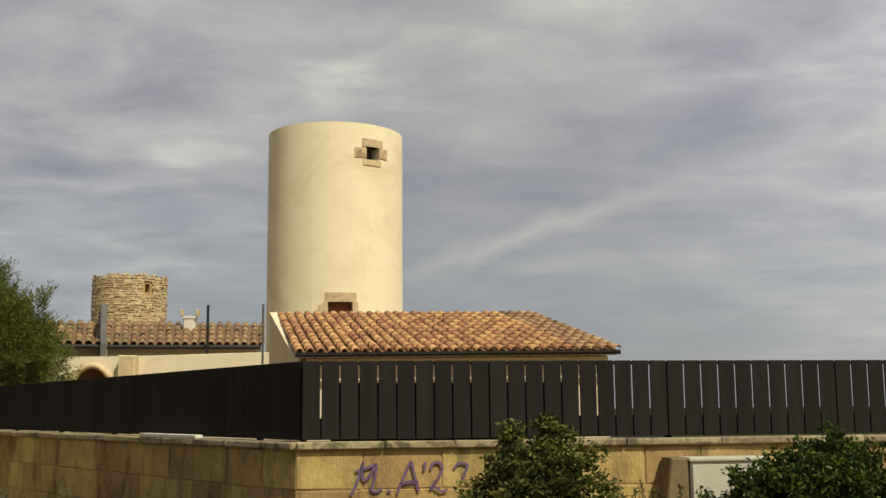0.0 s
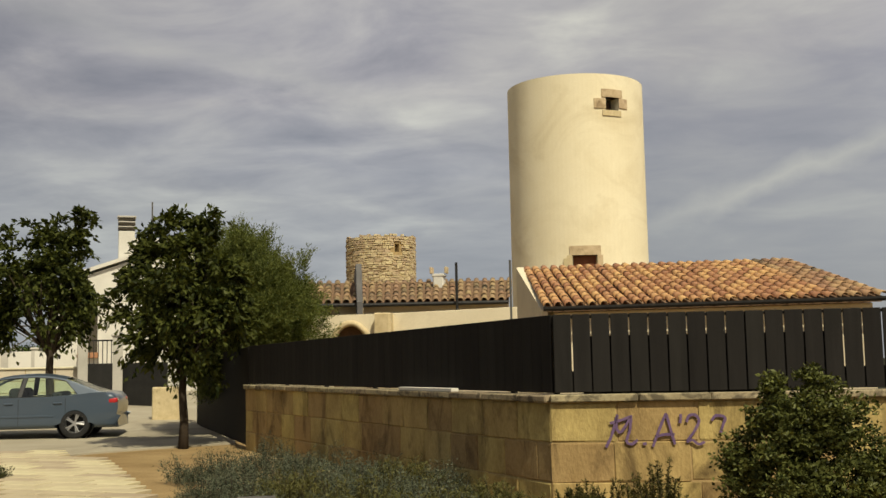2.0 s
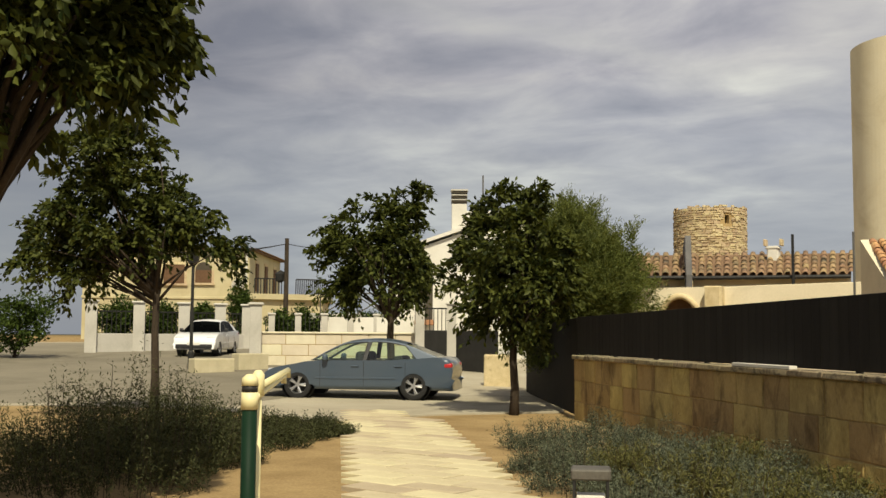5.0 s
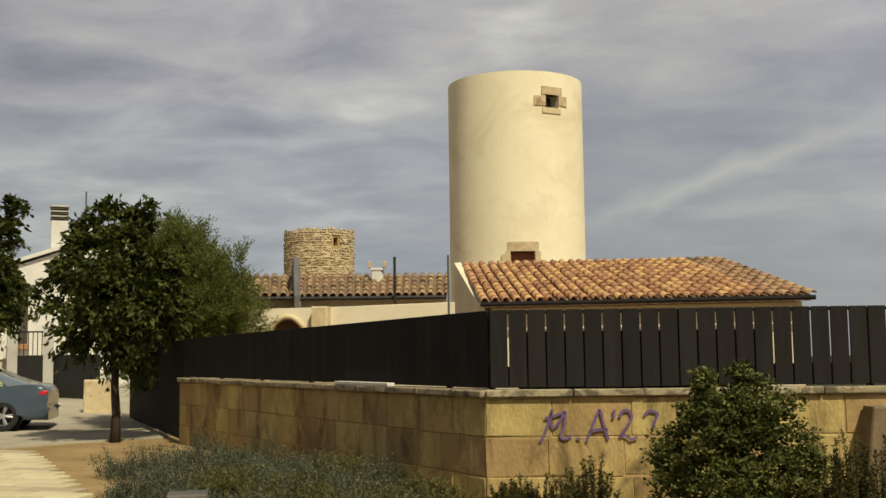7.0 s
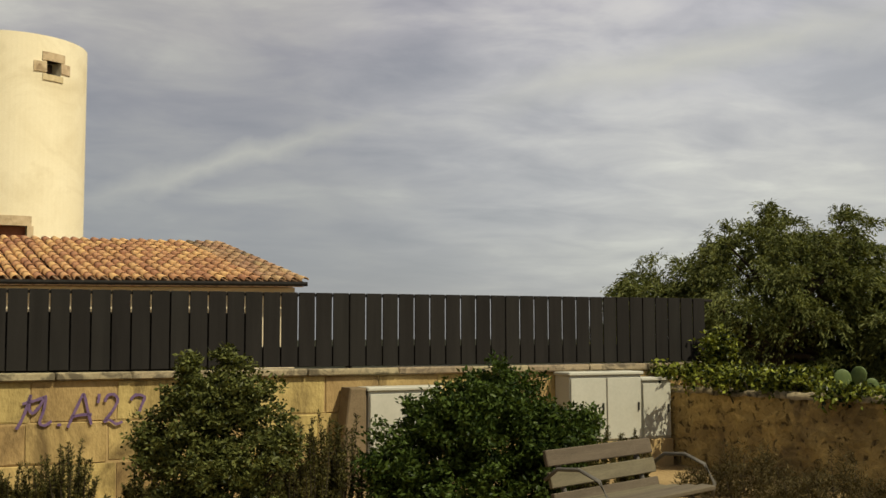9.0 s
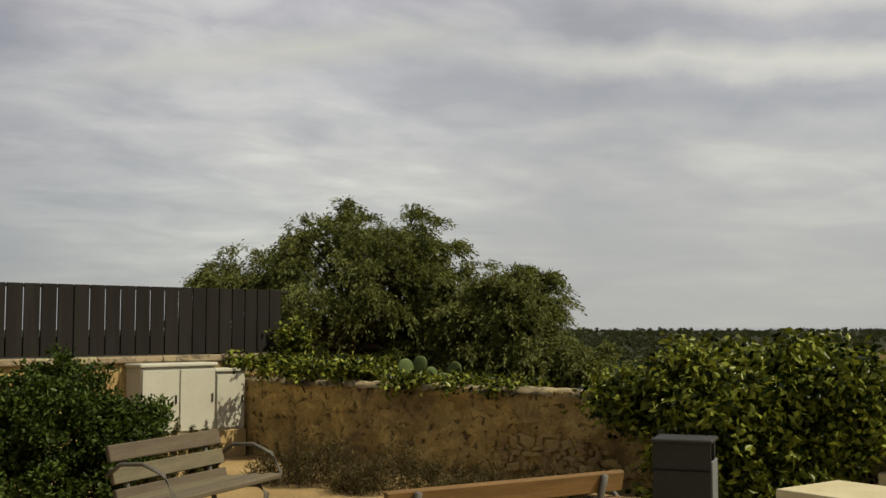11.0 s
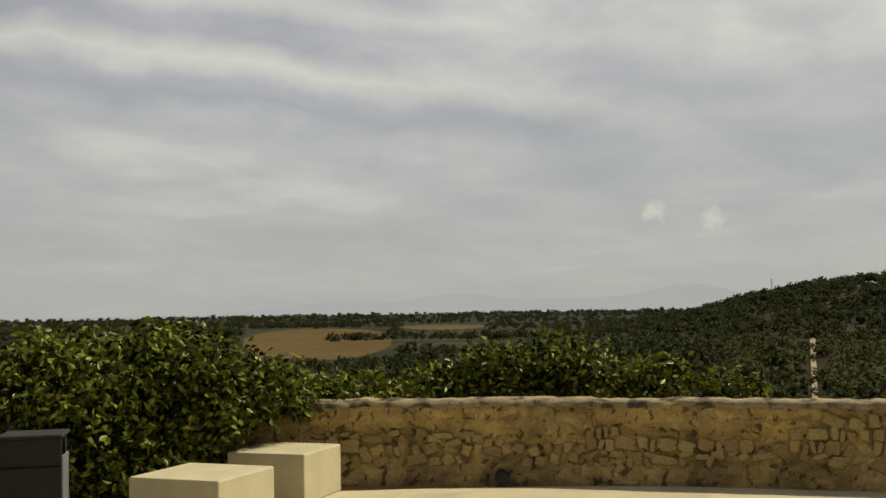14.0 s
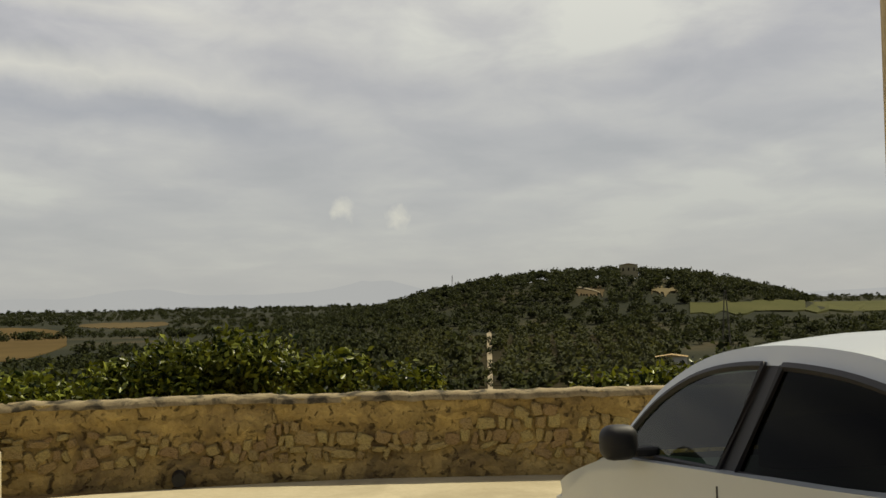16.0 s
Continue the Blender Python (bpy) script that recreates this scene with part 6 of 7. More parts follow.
# ---- cars ----
RUBBER = surface("tyre_rubber", (0.012, 0.012, 0.012), (0.025, 0.025, 0.025), 8, 0.8, 0.2, 60)
ALLOY = glossy("alloy_rim", (0.55, 0.55, 0.55), 0.3, 0.9)
BLACK_TRIM = glossy("black_trim", (0.006, 0.006, 0.007), 0.5)
CAR_GLASS = clear_glass("car_glass", (0.84, 0.96, 0.88), 0.95, base=0.06)
TINTED = clear_glass("tinted_glass", (0.40, 0.48, 0.42), 0.16, shine=0.16, base=0.006)
HALF_TINTED = clear_glass("lightly_tinted_glass", (0.46, 0.62, 0.48), 0.6, shine=0.40, base=0.045)
CAR_INSIDE = surface("car_upholstery", (0.02, 0.02, 0.022), (0.045, 0.045, 0.045), 6, 0.9, 0.2)
RED_LENS = glossy("red_lamp_lens", (0.45, 0.01, 0.012), 0.15, 0, 0.5)
CLEAR_LENS = glossy("clear_lamp_lens", (0.62, 0.64, 0.66), 0.12, 0.3, 0.6)


def lathe(profile, sides=24, bm=None):
    """Turned about the y axis: (y, r) pairs."""
    bm = bm or bmesh.new()
    rings = [[bm.verts.new((math.cos(k * math.tau / sides) * r, y, math.sin(k * math.tau / sides) * r)) for k in range(sides)] for y, r in profile]
    for u, v in zip(rings, rings[1:]):
        for k in range(sides):
            bm.faces.new((u[k], u[(k + 1) % sides], v[(k + 1) % sides], v[k]))
    return bm


def wheel(car, x, y, r, side, spokes=5):
    w = part("wheel", lathe([(-0.1, r * 0.62), (-0.11, r * 0.9), (-0.09, r * 0.98), (0.09, r * 0.98), (0.11, r * 0.9), (0.1, r * 0.62)]), RUBBER, car, smooth=True, at=pose(x, y, r, 0, 0, 0 if side < 0 else 180))
    bm = lathe([(-0.085, r * 0.66), (-0.095, r * 0.62), (-0.04, r * 0.58), (0.02, r * 0.56)])
    for k in range(spokes):
        a = k * math.tau / spokes
        for off in (-0.13, 0.13):
            p0 = (math.cos(a) * r * 0.12, -0.075, math.sin(a) * r * 0.12)
            p1 = (math.cos(a + off) * r * 0.61, -0.085, math.sin(a + off) * r * 0.61)
            tube([p0, p1], [0.022, 0.020], 5, bm)
    bmesh.ops.create_cone(bm, cap_ends=True, segments=12, radius1=r * 0.17, radius2=r * 0.15, depth=0.03, matrix=pose(0, -0.08, 0, 90))
    part("rim", bm, ALLOY, w, "silver alloy rim", False)
    part("brake_disc", lathe([(0.0, 0.02), (0.0, r * 0.5), (0.02, r * 0.5)]), DARK_METAL, w, "dark brake disc")
    return w


def eased(points, steps=5):
    """The same line, rounded."""
    out = []
    for i in range(len(points) - 1):
        p = [Vector((*points[max(0, min(len(points) - 1, i + k))], 0)) for k in (-1, 0, 1, 2)]
        for q in range(steps):
            t = q / steps
            v = 0.5 * ((2 * p[1]) + (p[2] - p[0]) * t + (2 * p[0] - 5 * p[1] + 4 * p[2] - p[3]) * t * t + (3 * p[1] - p[0] - 3 * p[2] + p[3]) * t**3)
            out.append((v.x, v.y))
    return out + [tuple(points[-1])]


def car(name, label, at, turn, paint, s, glass, z=0.0):
    """A parked car from its side outline; x ahead, y to its left."""
    c = thing(name, label, "car", (at[0], at[1], z), turn, "parked cars")
    w, belt, r = s["half"], s["belt"], s["wheel"]
    f, b = s["wheels"]
    low = []
    for cx in (f, b):
        low.append([(cx + (r + 0.055) * math.cos(t), r + (r + 0.055) * math.sin(t)) for t in np.linspace(-0.25, math.pi + 0.25, 13)])
    outline = eased(s["upper"], 4) + [(s["upper"][-1][0] + 0.06, 0.26)] + low[0] + low[1] + [(s["upper"][0][0] - 0.06, 0.24)]
    body = part("body", prism(outline, -w, w, 0.10, 4), paint, c)
    body.data.polygons.foreach_set("use_smooth", [True] * len(body.data.polygons))
    body.data.set_sharp_from_angle(angle=radians(32))
    for cx in (f, b):
        for side in (-1, 1):
            part("wheel_arch", lathe([(0, 0.02), (0, r + 0.05), (0.25, r + 0.05)], 20), BLACK_TRIM, c, at=pose(cx, side * (w - 0.27), r, 0, 0, 0 if side > 0 else 180))
            wheel(c, cx, side * (w - 0.12), r, -1 if side < 0 else 1)
    P = eased(s["roof"])
    rim = s.get("rim", 0.038)
    top = max(z for x, z in P)

    def hw(z):
        return w - 0.075 - (z - belt) / (top - belt) * s.get("lean", 0.20)

    def skin(i0, i1, name, material, label="", lift=0.0):
        bm = bmesh.new()
        rows = []
        for x, z in P[i0:i1 + 1]:
            h = hw(z)
            rows.append([bm.verts.new((x, h * u, z + lift + 0.05 * (1 - u * u) * ((z - belt) / (top - belt)))) for u in (-1, -0.75, -0.4, 0, 0.4, 0.75, 1)])
        for u, v in zip(rows, rows[1:]):
            for k in range(6):
                bm.faces.new((u[k], u[k + 1], v[k + 1], v[k]))
        return part(name, bm, material, c, label, True)

    k0, k1 = (5 * k for k in s["glass_to"])
    skin(0, k0, "windscreen", glass, "sloping windscreen")
    skin(k0, k1, "roof", paint)
    skin(k1, len(P) - 1, "rear_window", glass, "sloping rear window")
    for side in (-1, 1):
        # side frame that follows the roof line, with the windows set in it
        inner = []
        for i, (x, z) in enumerate(P):
            d = Vector((P[min(i + 1, len(P) - 1)][0] - P[max(i - 1, 0)][0], P[min(i + 1, len(P) - 1)][1] - P[max(i - 1, 0)][1])).normalized()
            inner.append((x - d.y * rim, max(z + d.x * rim, belt + 0.015)))
        bm = bmesh.new()
        a = [bm.verts.new((x, side * hw(z), z)) for x, z in P]
        b2 = [bm.verts.new((x, side * (hw(z) + 0.008), z)) for x, z in inner]
        for i in range(len(P) - 1):
            bm.faces.new((a[i], a[i + 1], b2[i + 1], b2[i]))
        part("side_frame", bm, paint, c, smooth=True)

        def post(x0, lean):
            return lambda z: x0 + lean * (z - belt)

        b0, b1, q0 = post(s["b_post"], -0.22), post(s["b_post"] - s.get("b_width", 0.10), -0.22), post(s["c_post"], 0.9)
        front = [p for p in inner if p[0] > b0(p[1])]
        middle = [p for p in inner if b1(p[1]) > p[0] > q0(p[1])]
        back = [p for p in inner if p[0] <= q0(p[1])]
        low_z = belt + 0.02
        panes = [front + [(b0(front[-1][1]), front[-1][1]), (b0(low_z), low_z)], [(b1(middle[0][1]), middle[0][1])] + middle + [(q0(middle[-1][1]), middle[-1][1]), (q0(low_z), low_z), (b1(low_z), low_z)]]
        for poly, tone in zip(panes, (s.get("front_glass", glass), glass)):
            pane = bmesh.new()
            pane.faces.new([pane.verts.new((x, side * (hw(z) + 0.010), z)) for x, z in poly])
            g = part("side_window", pane, tone, c, "dark side window" if tone is TINTED else "clear side window")
            loop = [(x, side * (hw(z) + 0.012), z) for x, z in poly]
            part("window_seal", tube(loop + loop[:1], s.get("seal", 0.012), 5), BLACK_TRIM, g, "black window seal")
        bm = bmesh.new()
        zt = front[-1][1]
        bm.faces.new([bm.verts.new((x, side * (hw(z) + 0.006), z)) for x, z in ((b0(low_z), low_z), (b0(zt), zt), (b1(zt), zt), (b1(low_z), low_z))])
        part("pillar", bm, BLACK_TRIM, c, "black window pillar")
        bm = bmesh.new()
        bm.faces.new([bm.verts.new((x, side * (hw(z) + 0.006), z)) for x, z in [(q0(belt - 0.02), belt - 0.02), (q0(middle[-1][1]), middle[-1][1])] + back + [(back[-1][0], belt - 0.02)]])
        part("quarter_panel", bm, paint, c)
        mx, mz = s["mirror"]
        bm = box(mx - 0.065, mx + 0.065, side * (w + 0.08) - 0.085, side * (w + 0.08) + 0.085, mz - 0.075, mz + 0.085, 0.055, seg=4)
        m = part("mirror", bm, s.get("mirror_mat", paint), c, "door mirror", True)
        part("mirror_stalk", box(mx - 0.05, mx + 0.05, min(side * (w - 0.1), side * (w + 0.02)), max(side * (w - 0.1), side * (w + 0.02)), mz - 0.06, mz - 0.02, 0.01), BLACK_TRIM, m)
        for hx in s["handles"]:
            part("door_handle", box(hx - 0.10, hx + 0.10, side * w - 0.012, side * w + 0.028, belt - 0.14, belt - 0.105, 0.01), s.get("trim", paint), c)
        for dx in s["seams"]:
            part("door_seam", box(dx - 0.005, dx + 0.005, side * w - 0.004, side * w + 0.003, 0.33, belt - 0.02), BLACK_TRIM, c, "dark door gap")
        part("side_moulding", box(b + r + 0.1, f - r - 0.1, side * w - 0.004, side * w + 0.014, 0.50, 0.545, 0.004), s.get("trim", paint), c)
        x0, z0 = s["headlamp"]
        part("headlight", box(x0 - 0.30, x0 + 0.02, side * (w - 0.22) - 0.20, side * (w - 0.22) + 0.20, z0 - 0.07, z0 + 0.08, 0.05, seg=3), CLEAR_LENS, c, "clear headlight", True)
        x0, z0 = s["taillamp"]
        part("tail_light", box(x0 - 0.01, x0 + 0.20, side * (w - 0.13) - 0.125, side * (w - 0.13) + 0.135, z0 - 0.06, z0 + 0.07, 0.04, seg=3), RED_LENS, c, "red tail light", True)
        part("seat", box(s["seat"] - 0.28, s["seat"] + 0.02, side * 0.38 - 0.24, side * 0.38 + 0.24, 0.35, belt + 0.22, 0.09, seg=3), CAR_INSIDE, c, "dark front seat", True)
    part("rear_seat", box(s["seat"] - 1.15, s["seat"] - 0.9, -0.6, 0.6, 0.35, belt + 0.12, 0.08, seg=3), CAR_INSIDE, c, "dark rear seat", True)
    part("dashboard", box(s["seat"] + 0.55, s["seat"] + 0.95, -0.65, 0.65, 0.5, belt + 0.01, 0.06, seg=2), CAR_INSIDE, c, "dark dashboard", True)
    part("bumper", box(s["upper"][-1][0] - 0.02, s["upper"][-1][0] + 0.10, -w + 0.12, w - 0.12, 0.28, 0.46, 0.04, seg=2), s.get("bumper_mat", BLACK_TRIM), c, "front bumper grille")
    part("number_plate", box(s["upper"][-1][0] + 0.065, s["upper"][-1][0] + 0.115, -0.26, 0.26, 0.42, 0.53, 0.004), WHITE, c, "blank pale plate")
    # a waist line that climbs towards the back
    for ob in c.children_recursive if s.get("wedge") else ():
        if ob.type == "MESH" and ob.name.split(".")[0] not in ("wheel", "rim", "brake_disc", "wheel_arch"):
            for v in ob.data.vertices:
                v.co.z -= s["wedge"] * v.co.x * smooth((v.co.z - 0.4) / 0.4)
    return c


SEDAN = dict(half=0.88, belt=0.93, b_post=-0.16, c_post=-1.52, wheel=0.345, wheels=(1.42, -1.42), lean=0.22,
             upper=[(-2.32, 0.50), (-2.36, 0.72), (-2.28, 0.97), (-1.95, 1.03), (-0.9, 0.955), (0.95, 0.93), (1.45, 0.86), (2.0, 0.75), (2.28, 0.60), (2.34, 0.42)],
             roof=[(1.12, 0.93), (0.62, 1.22), (0.25, 1.37), (-0.25, 1.42), (-0.75, 1.41), (-1.2, 1.33), (-1.65, 1.16), (-2.02, 1.02)], glass_to=(2, 5),
             mirror=(0.72, 1.0), handles=(0.0, -1.05), seams=(0.86, -0.21, -1.22), headlamp=(2.16, 0.66), taillamp=(-2.34, 0.83), seat=0.05)
HATCH = dict(half=0.87, belt=0.95, b_post=0.0, c_post=-1.5, wheel=0.31, wheels=(1.30, -1.30), lean=0.24,
             upper=[(-1.95, 0.45), (-2.0, 0.75), (-1.95, 1.02), (-0.9, 1.0), (0.9, 0.95), (1.4, 0.90), (1.85, 0.78), (2.08, 0.62), (2.14, 0.40)],
             roof=[(1.08, 0.95), (0.66, 1.22), (0.34, 1.38), (-0.10, 1.455), (-0.6, 1.46), (-1.1, 1.41), (-1.6, 1.27), (-1.92, 1.03)], glass_to=(2, 6),
             mirror=(0.66, 1.03), mirror_mat=BLACK_TRIM, handles=(0.08, -0.95), seams=(0.74, -0.10, -1.12), headlamp=(1.95, 0.68), taillamp=(-1.98, 0.90), seat=0.05)
BLUE_PAINT = glossy("blue_grey_metallic", (0.055, 0.080, 0.112), 0.28, 0.15, 0.5)
WHITE_PAINT = glossy("white_car_paint", (0.74, 0.74, 0.72), 0.25, 0.0, 0.6)
SILVER_PAINT = glossy("silver_white_paint", (0.48, 0.52, 0.53), 0.30, 0.0, 0.5)

rear, fore = Vector((-14.36, 24.09)) * 0.94, Vector((-17.17, 22.99)) * 0.94
ahead = (fore - rear).normalized()
middle = (fore + rear) / 2 + Vector((ahead.y, -ahead.x)) * 0.78 + ahead * 0.20
car("saloon_car", "blue-grey metallic saloon car parked on the pale forecourt", middle, math.degrees(math.atan2(ahead.y, ahead.x)), BLUE_PAINT, SEDAN, CAR_GLASS, 0.03)
car("white_hatchback", "white hatchback parked facing down the street", az(41.8, 48)[:2], -63, WHITE_PAINT, HATCH, TINTED, GZ(41.8, 48) + 0.03)
LOW_HATCH = dict(HATCH, belt=0.868, rim=0.075, b_post=-0.02, b_width=0.16, mirror=(0.70, 0.955), headlamp=(1.81, 0.58), wheel=0.295, wedge=0.06, seal=0.018, front_glass=HALF_TINTED, seams=(-0.16, -1.12), lean=0.20)
LOW_HATCH["upper"] = [(x - (0.12 if x > 1.3 else 0.0), z * 0.915) for x, z in HATCH["upper"]]
LOW_HATCH["roof"] = [(1.26, 0.868), (1.02, 1.09), (0.80, 1.225), (0.48, 1.325), (0.08, 1.365), (-0.42, 1.355), (-0.92, 1.30), (-1.42, 1.18), (-1.90, 0.94)]
LOW_HATCH["glass_to"] = (2, 7)
car("silver_car", "pale silver-white car with black mirror parked on the terrace", (4.76, -1.50), 14.5, SILVER_PAINT, LOW_HATCH, TINTED, 0.02)
single("dark_post", tube([(0, 0, -0.2), (0, 0, 4.5)], [0.11, 0.09], 10), FRAME_STONE, "tan post standing beyond the silver car", "post", at=pose(*az(-108.35, 7.5)))

# ---- the plain below: woods, orchard, fields, hill, far mountains ----
WOOD_LEAF = leafy("far_wood_leaf", (0.023, 0.030, 0.012), (0.046, 0.052, 0.021), 0.03, 0.2, 0.8, 0.72)
ORCHARD_LEAF = leafy("orchard_leaf", (0.032, 0.038, 0.015), (0.062, 0.066, 0.027), 0.05, 0.2, 0.8, 0.72)


def far_plants(name, spots, material, label, category, seed):
    """Many small tufted crowns in one mesh; spots are x, y, width, height."""
    rng = np.random.default_rng(seed)
    spots = np.array(spots)
    g = np.array([ground_z(x, y) for x, y in spots[:, :2]])
    each = 64
    d = rng.normal(size=(len(spots), each, 3))
    d /= np.linalg.norm(d, axis=2)[:, :, None]
    d *= rng.uniform(0.35, 0.76, (len(spots), each, 1))
    size = np.stack([spots[:, 2], spots[:, 2], spots[:, 3] * 0.5], 1)
    at = d * size[:, None, :] + np.stack([spots[:, 0], spots[:, 1], g + spots[:, 3] * 0.48], 1)[:, None, :]
    me = leaf_mesh(name, at.reshape(-1, 3), 1.0, 0.75, material, rng, 0.0, 0.0, 0.3)
    # each leafy tuft grows with its tree
    co = np.empty(len(me.vertices) * 3)
    me.vertices.foreach_get("co", co)
    co = co.reshape(len(spots), each, 4, 3)
    foot = co[:, :, :1, :]
    co = foot + (co - foot) * (spots[:, 2] * 0.42)[:, None, None, None]
    me.vertices.foreach_set("co", co.ravel())
    me.update()
    return tagged(new(name, me), label, category, kind="stuff")


def sight(a, el):
    """How far off along a bearing the land first rises to an elevation, seen from the hilltop."""
    r = 120.0
    while r < 4000:
        p = az(a, r)
        if ground_z(p.x, p.y) - 1.6 >= r * math.tan(radians(el)):
            return r
        r += 4 if r < 900 else 15
    return 4000.0


def patch(name, a0, a1, low, high, colour_low, colour_high, label, rise=0.4, taper=False):
    """A field between two bearings and two elevations below the horizon."""
    bm = bmesh.new()
    rows = []
    rng = random.Random(int(a0 * 7))
    for k in range(25):
        a = a0 + (a1 - a0) * k / 24
        keep = math.sqrt(max(0.04, 1 - 0.96 * (k / 12 - 1) ** 2)) if taper else 1.0
        e0, e1 = low + (high - low) * 0.5 * (1 - keep), high - (high - low) * 0.35 * (1 - keep)
        r0, r1 = sight(a, e0), max(sight(a, e1), sight(a, e0) + 6)
        wob = rng.uniform(-0.02, 0.02)
        rows.append([bm.verts.new((*az(a, r0 * (1 + wob) - 2.0)[:2], ground_z(*az(a, r0)[:2]) - 4.0))] + [bm.verts.new((p.x, p.y, ground_z(p.x, p.y) + rise)) for p in (az(a, (r0 + (r1 - r0) * j / 16) * (1 + wob * (j in (0, 16)))) for j in range(17))])
    for u, v in zip(rows, rows[1:]):
        for j in range(17):
            bm.faces.new((u[j], u[j + 1], v[j + 1], v[j]))
    return single(name, bm, surface(name + "_soil", colour_low, colour_high, 0.02, 0.97, 0.0, 0.3, spec=0.02), label, "field", "structure")


# bearings and elevations kept free of trees
CLEARINGS = [(-59.3, -66.9, -2.55, -0.93), (-67.5, -71.8, -1.12, -0.85), (-98.6, -112.0, -1.08, -0.56), (-92.7, -94.3, 0.02, 0.36), (-96.7, -98.0, 0.06, 0.26), (-95.0, -96.1, 0.95, 1.6)]
patch("field", -59.3, -66.9, -2.55, -0.93, (0.080, 0.056, 0.022), (0.120, 0.086, 0.036), "bare tan field on the plain", 0.4, True)
patch("field", -67.5, -71.8, -1.12, -0.85, (0.080, 0.060, 0.028), (0.120, 0.092, 0.045), "narrow tan field on the plain", 0.4, True)
patch("field", -98.6, -112.0, -1.08, -0.56, (0.062, 0.068, 0.026), (0.10, 0.098, 0.042), "pale green field beside the hill", 1.2)
patch("field", -92.7, -94.3, 0.02, 0.36, (0.075, 0.058, 0.032), (0.11, 0.085, 0.047), "bare brown clearing on the wooded hill", 0.5, True)
patch("field", -96.7, -98.0, 0.06, 0.26, (0.13, 0.105, 0.058), (0.18, 0.15, 0.085), "pale clearing on the wooded hill", 0.5, True)
patch("orchard_soil", -83.5, -97.5, -4.9, -1.95, (0.020, 0.019, 0.010), (0.042, 0.035, 0.019), "brown orchard soil", 0.15)
patch("lane", -88.13, -88.39, -4.9, -1.85, (0.20, 0.165, 0.11), (0.36, 0.31, 0.215), "straight pale farm lane", 0.5)


def hill_track():
    """A pale track that bends up the hillside."""
    bm = bmesh.new()
    line = [(-92.75, 0.36), (-93.2, 0.30), (-93.7, 0.20), (-94.05, 0.08), (-94.1, -0.02)]
    rows = []
    for a, e in line:
        p = az(a, sight(a, e))
        rows.append([bm.verts.new((q.x, q.y, ground_z(q.x, q.y) + 1.0)) for q in (p, p + Vector((7.0, 1.5, 0)))])
    for u, v in zip(rows, rows[1:]):
        bm.faces.new((u[0], u[1], v[1], v[0]))
    return single("hill_track", bm, surface("track_soil", (0.20, 0.17, 0.11), (0.30, 0.26, 0.17), 0.05, 0.97, 0.0, 0.3), "pale track winding up the wooded hill", "track", "structure")


hill_track()


def in_field(a, r, g, tall):
    """Whether a tree at this bearing and distance would stand in a field, or hide it from the hilltop."""
    low, high = math.degrees(math.atan2(g - 1.6, r)), math.degrees(math.atan2(g + tall - 1.6, r))
    for a0, a1, e0, e1 in CLEARINGS:
        if a1 < a < a0 and high > e0 + 0.18 * (e1 - e0) and low < e1:
            if a0 == -59.3 and a < -63.4 and -1.85 < low < -1.55:
                continue
            return True
    return (-97.5 < a < -83.5 and -4.95 < low < -1.95) or (abs(a + 88.26) * 0.01745 * r < 3.6 and low < -1.8)


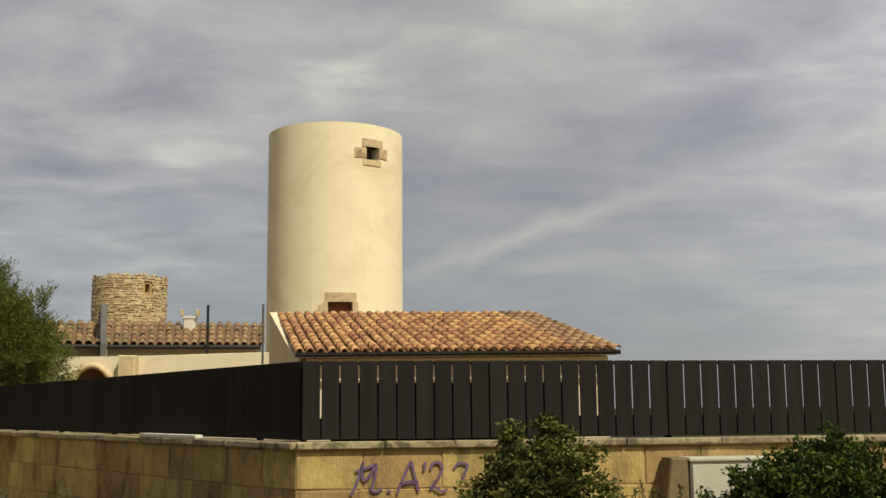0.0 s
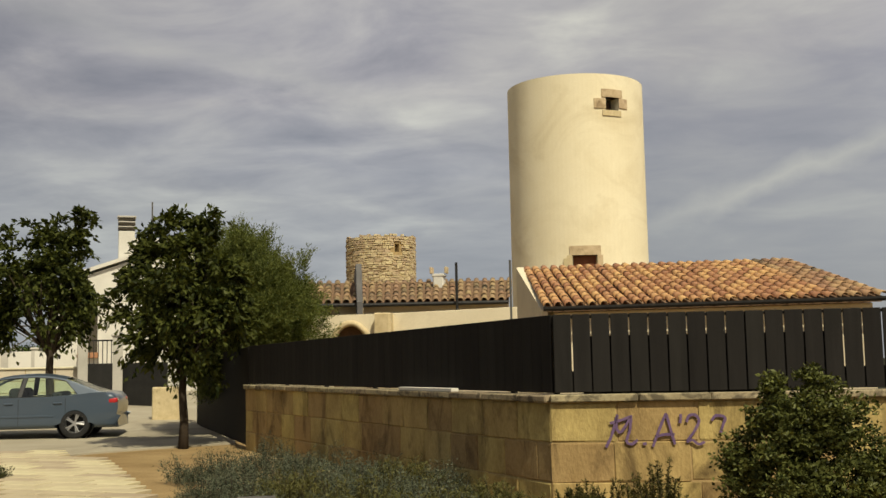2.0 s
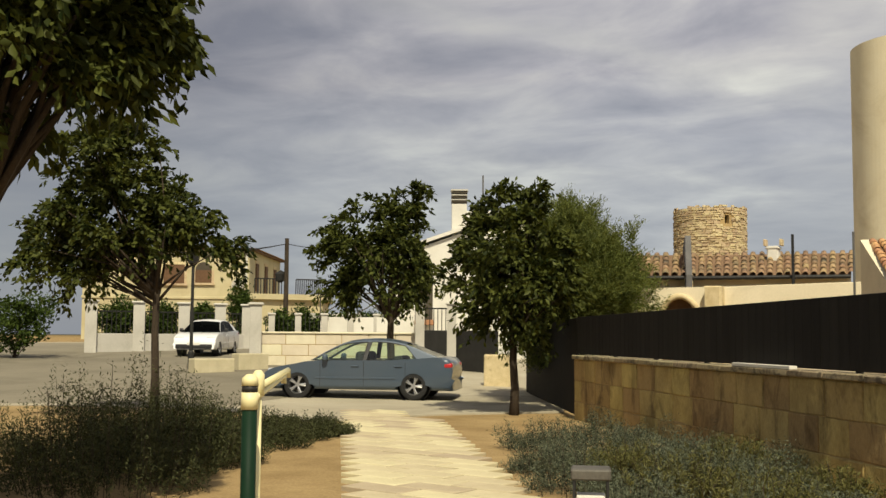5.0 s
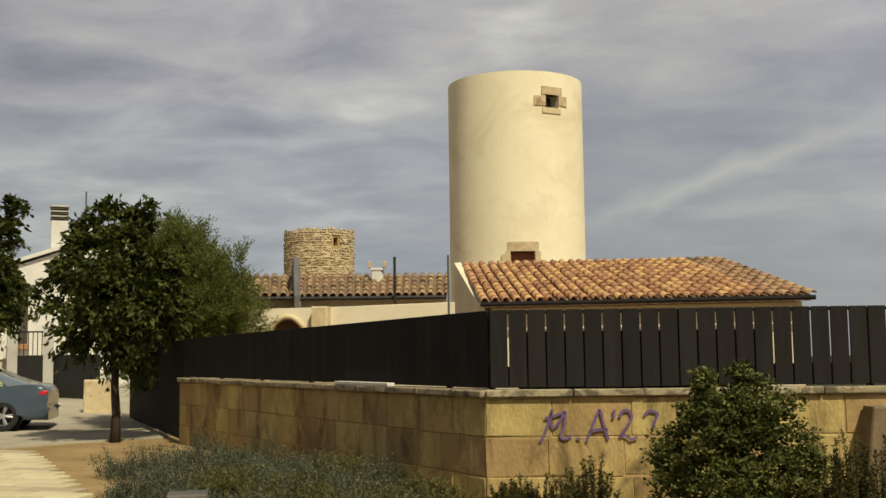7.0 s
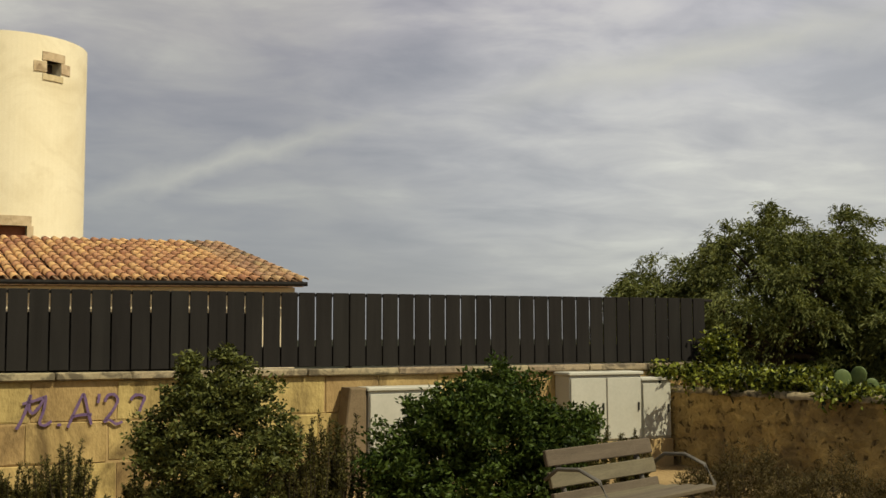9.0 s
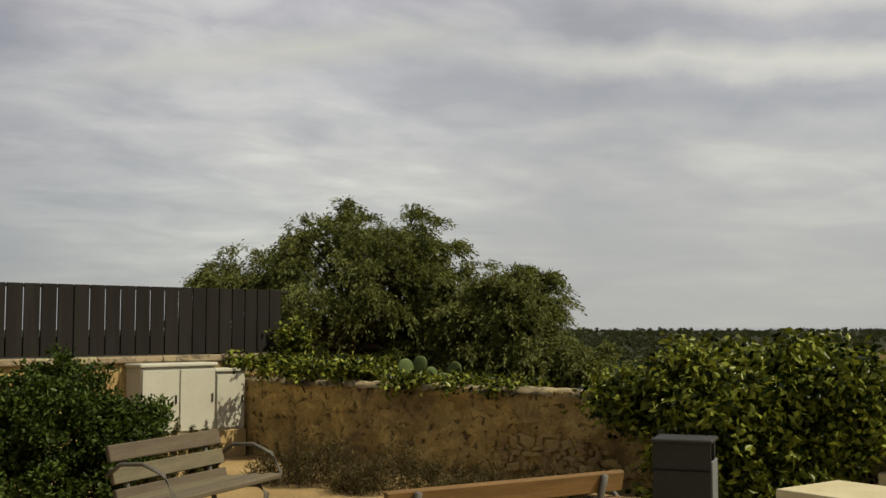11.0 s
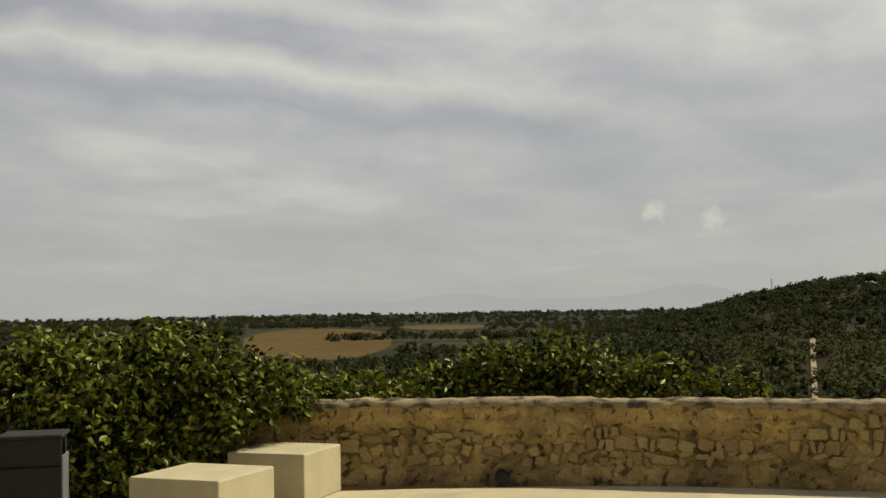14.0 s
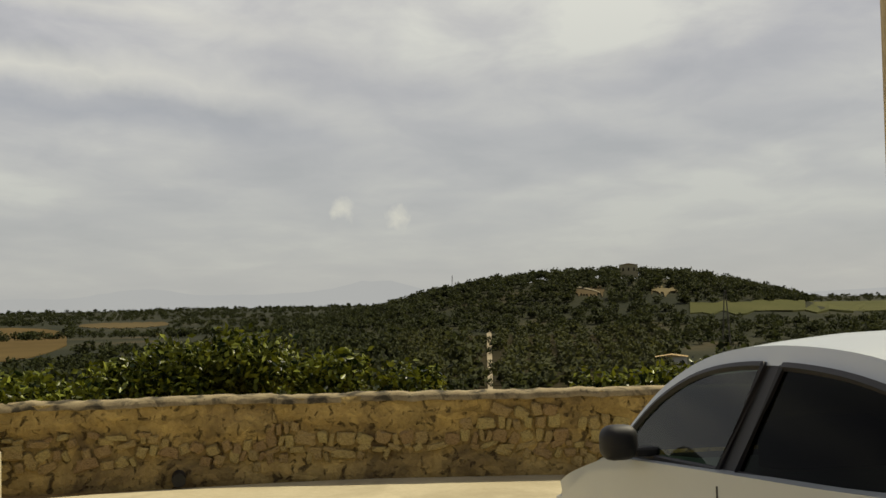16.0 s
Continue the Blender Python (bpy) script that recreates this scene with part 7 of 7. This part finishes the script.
def woods():
    rng = np.random.default_rng(7)
    spots = []
    while len(spots) < 9600:
        a = rng.uniform(-122, -26)
        r = 150 * (4200 / 150) ** (rng.uniform() ** 0.85)
        p = az(a, r)
        hill = math.exp(-(((p - HILL_AT).length / 190) ** 2))
        if noise.noise(Vector((p.x * 0.006, p.y * 0.006, 2.0))) < -0.12 - hill:
            continue
        w = rng.uniform(1.6, 3.9) * (1 + r / 2200)
        tall = w * rng.uniform(1.1, 1.7)
        if in_field(a, r, ground_z(p.x, p.y), tall):
            continue
        spots.append((p.x, p.y, w, tall))
    for k in range(2100):
        p = HILL_AT + Vector((rng.normal() * 100 - 40, rng.uniform(-190, 190), 0))
        w = rng.uniform(2.0, 4.6)
        if in_field(math.degrees(math.atan2(-p.x, p.y)), p.length, ground_z(p.x, p.y), w * 1.5):
            continue
        spots.append((p.x, p.y, w, w * rng.uniform(1.2, 1.8)))
    far_plants("far_woods", spots, WOOD_LEAF, "dark green woods scattered over the plain and hill", "woods", 8)
    rows = []
    for i in range(34):
        for j in range(56):
            p = az(-91, 240 + j * 7.4) + az(-1, 1.0) * ((i - 17) * 9.0)
            a = math.degrees(math.atan2(-p.x, p.y))
            low = math.degrees(math.atan2(ground_z(p.x, p.y) - 1.6, p.length))
            if -97.5 < a < -83.5 and -4.9 < low < -1.95 and abs(a + 88.26) * 0.01745 * p.length > 3.6 and rng.uniform() < 0.93:
                w = rng.uniform(3.2, 4.7)
                rows.append((p.x + rng.normal() * 0.8, p.y + rng.normal() * 0.8, w, w * 1.35))
    far_plants("orchard", rows, ORCHARD_LEAF, "rows of small grey-green orchard trees", "orchard", 9)
    near = []
    for a, r, w, h in ((-86.5, 330, 6.5, 17), (-100.2, 300, 6, 11), (-101.3, 320, 7, 9), (-82.65, 700, 1.9, 8.5), (-97.8, 420, 6, 8), (-75, 420, 7, 8), (-79, 500, 7, 9), (-88.3, 262, 1.3, 3), (-88.25, 300, 1.5, 3), (-88.35, 345, 1.6, 3.5), (-88.3, 372, 1.4, 3), (-88.28, 430, 2.2, 4), (-88.3, 490, 2.2, 4)):
        p = az(a, r)
        near.append((p.x, p.y, w, h))
    for k in range(22):
        p = az(-103.5 - 0.33 * k, 420)
        near.append((p.x, p.y, 1.6, rng.uniform(7, 12)))
    far_plants("tall_trees", near, WOOD_LEAF, "taller dark trees standing among the orchards", "trees", 10)


woods()


def mountains():
    m = bpy.data.materials.new("haze_glow_mountain")
    m.use_nodes = True
    n = Net(m.node_tree)
    # haze is put into a blue-grey emission; the slopes take no light
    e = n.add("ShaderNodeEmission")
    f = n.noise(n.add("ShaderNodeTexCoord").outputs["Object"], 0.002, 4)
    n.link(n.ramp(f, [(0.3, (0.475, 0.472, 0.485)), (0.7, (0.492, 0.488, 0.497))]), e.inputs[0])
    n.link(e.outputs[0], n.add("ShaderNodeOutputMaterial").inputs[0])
    bm = bmesh.new()
    rows = []
    for k in range(181):
        a = -28 - 92 * k / 180
        rise = 92 * math.exp(-(((a + 82.6) / 2.6) ** 2)) + 55 * math.exp(-(((a + 77.5) / 4.5) ** 2)) + 82 * math.exp(-(((a + 70.5) / 3.2) ** 2)) + 52 * math.exp(-(((a + 64.0) / 4.0) ** 2)) + 40 * math.exp(-(((a + 90) / 6) ** 2)) + 30 * math.exp(-(((a + 112) / 7) ** 2))
        rise *= 1 + 0.16 * noise.noise(Vector((a * 0.5, 0, 0))) + 0.07 * noise.noise(Vector((a * 2.1, 0, 0)))
        p = az(a, 4650)
        rows.append([bm.verts.new((p.x, p.y, z)) for z in (-40, -8 + rise * 0.82)] + [bm.verts.new((p.x * 1.005, p.y * 1.005, -40))])
    for u, v in zip(rows, rows[1:]):
        for j in range(2):
            bm.faces.new((u[j], u[j + 1], v[j + 1], v[j]))
    single("backdrop_mountains", bm, m, "faint mountains on the horizon, haze put in as a blue-grey glow", "mountains", "structure")


mountains()


def lattice_mast(a, r, height, width):
    p = az(a, r)
    g = ground_z(p.x, p.y)
    m = thing("lattice_mast", "thin grey steel lattice mast on the plain", "mast", (p.x, p.y, g))
    for sx in (-1, 1):
        for sy in (-1, 1):
            part("leg", tube([(sx * width, sy * width, 0), (sx * width * 0.15, sy * width * 0.15, height)], 0.12, 4), IRON, m)
    for k in range(8):
        z0, z1 = height * k / 8, height * (k + 1) / 8
        w0, w1 = width * (1 - 0.85 * k / 8), width * (1 - 0.85 * (k + 1) / 8)
        s = 1 if k % 2 else -1
        part("brace", tube([(-w0 * s, -w0, z0), (w1 * s, -w1, z1)], 0.08, 4), IRON, m)
    return m


lattice_mast(-86.4, 880, 19, 1.0)
lattice_mast(-100.35, 430, 24, 1.6)


def farm_building(a, r, w, h, wall, label):
    p = az(a, r)
    f = thing("farm_building", label, "house", (p.x, p.y, ground_z(p.x, p.y)), a)
    part("wall", box(-w / 2, w / 2, -w / 3, w / 3, -2, h), wall, f)
    part("roof", prism([(-w / 2 - 0.4, h), (w / 2 + 0.4, h), (0, h + w * 0.08)], -w / 3 - 0.4, w / 3 + 0.4), MORTAR, f)
    for k in range(3):
        part("window", box(-w / 2 + w * (k + 0.6) / 3.4, -w / 2 + w * (k + 0.9) / 3.4, -w / 3 - 0.06, -w / 3, h * 0.35, h * 0.7), INSIDE, f)
    return f


farm_building(-95.55, 795, 13, 7.0, YELLOW_WALL, "stone farmhouse on top of the wooded hill")
farm_building(-97.6, 340, 9, 4.0, WHITE, "small pale farm shed among trees")
farm_building(-94.6, 420, 6, 2.4, WHITE, "small pale farm hut among the orchard rows")
farm_building(-107.5, 430, 7, 3, WHITE, "small pale farm hut beside tall trees")

# ---- paving slabs last ----
stone_path()
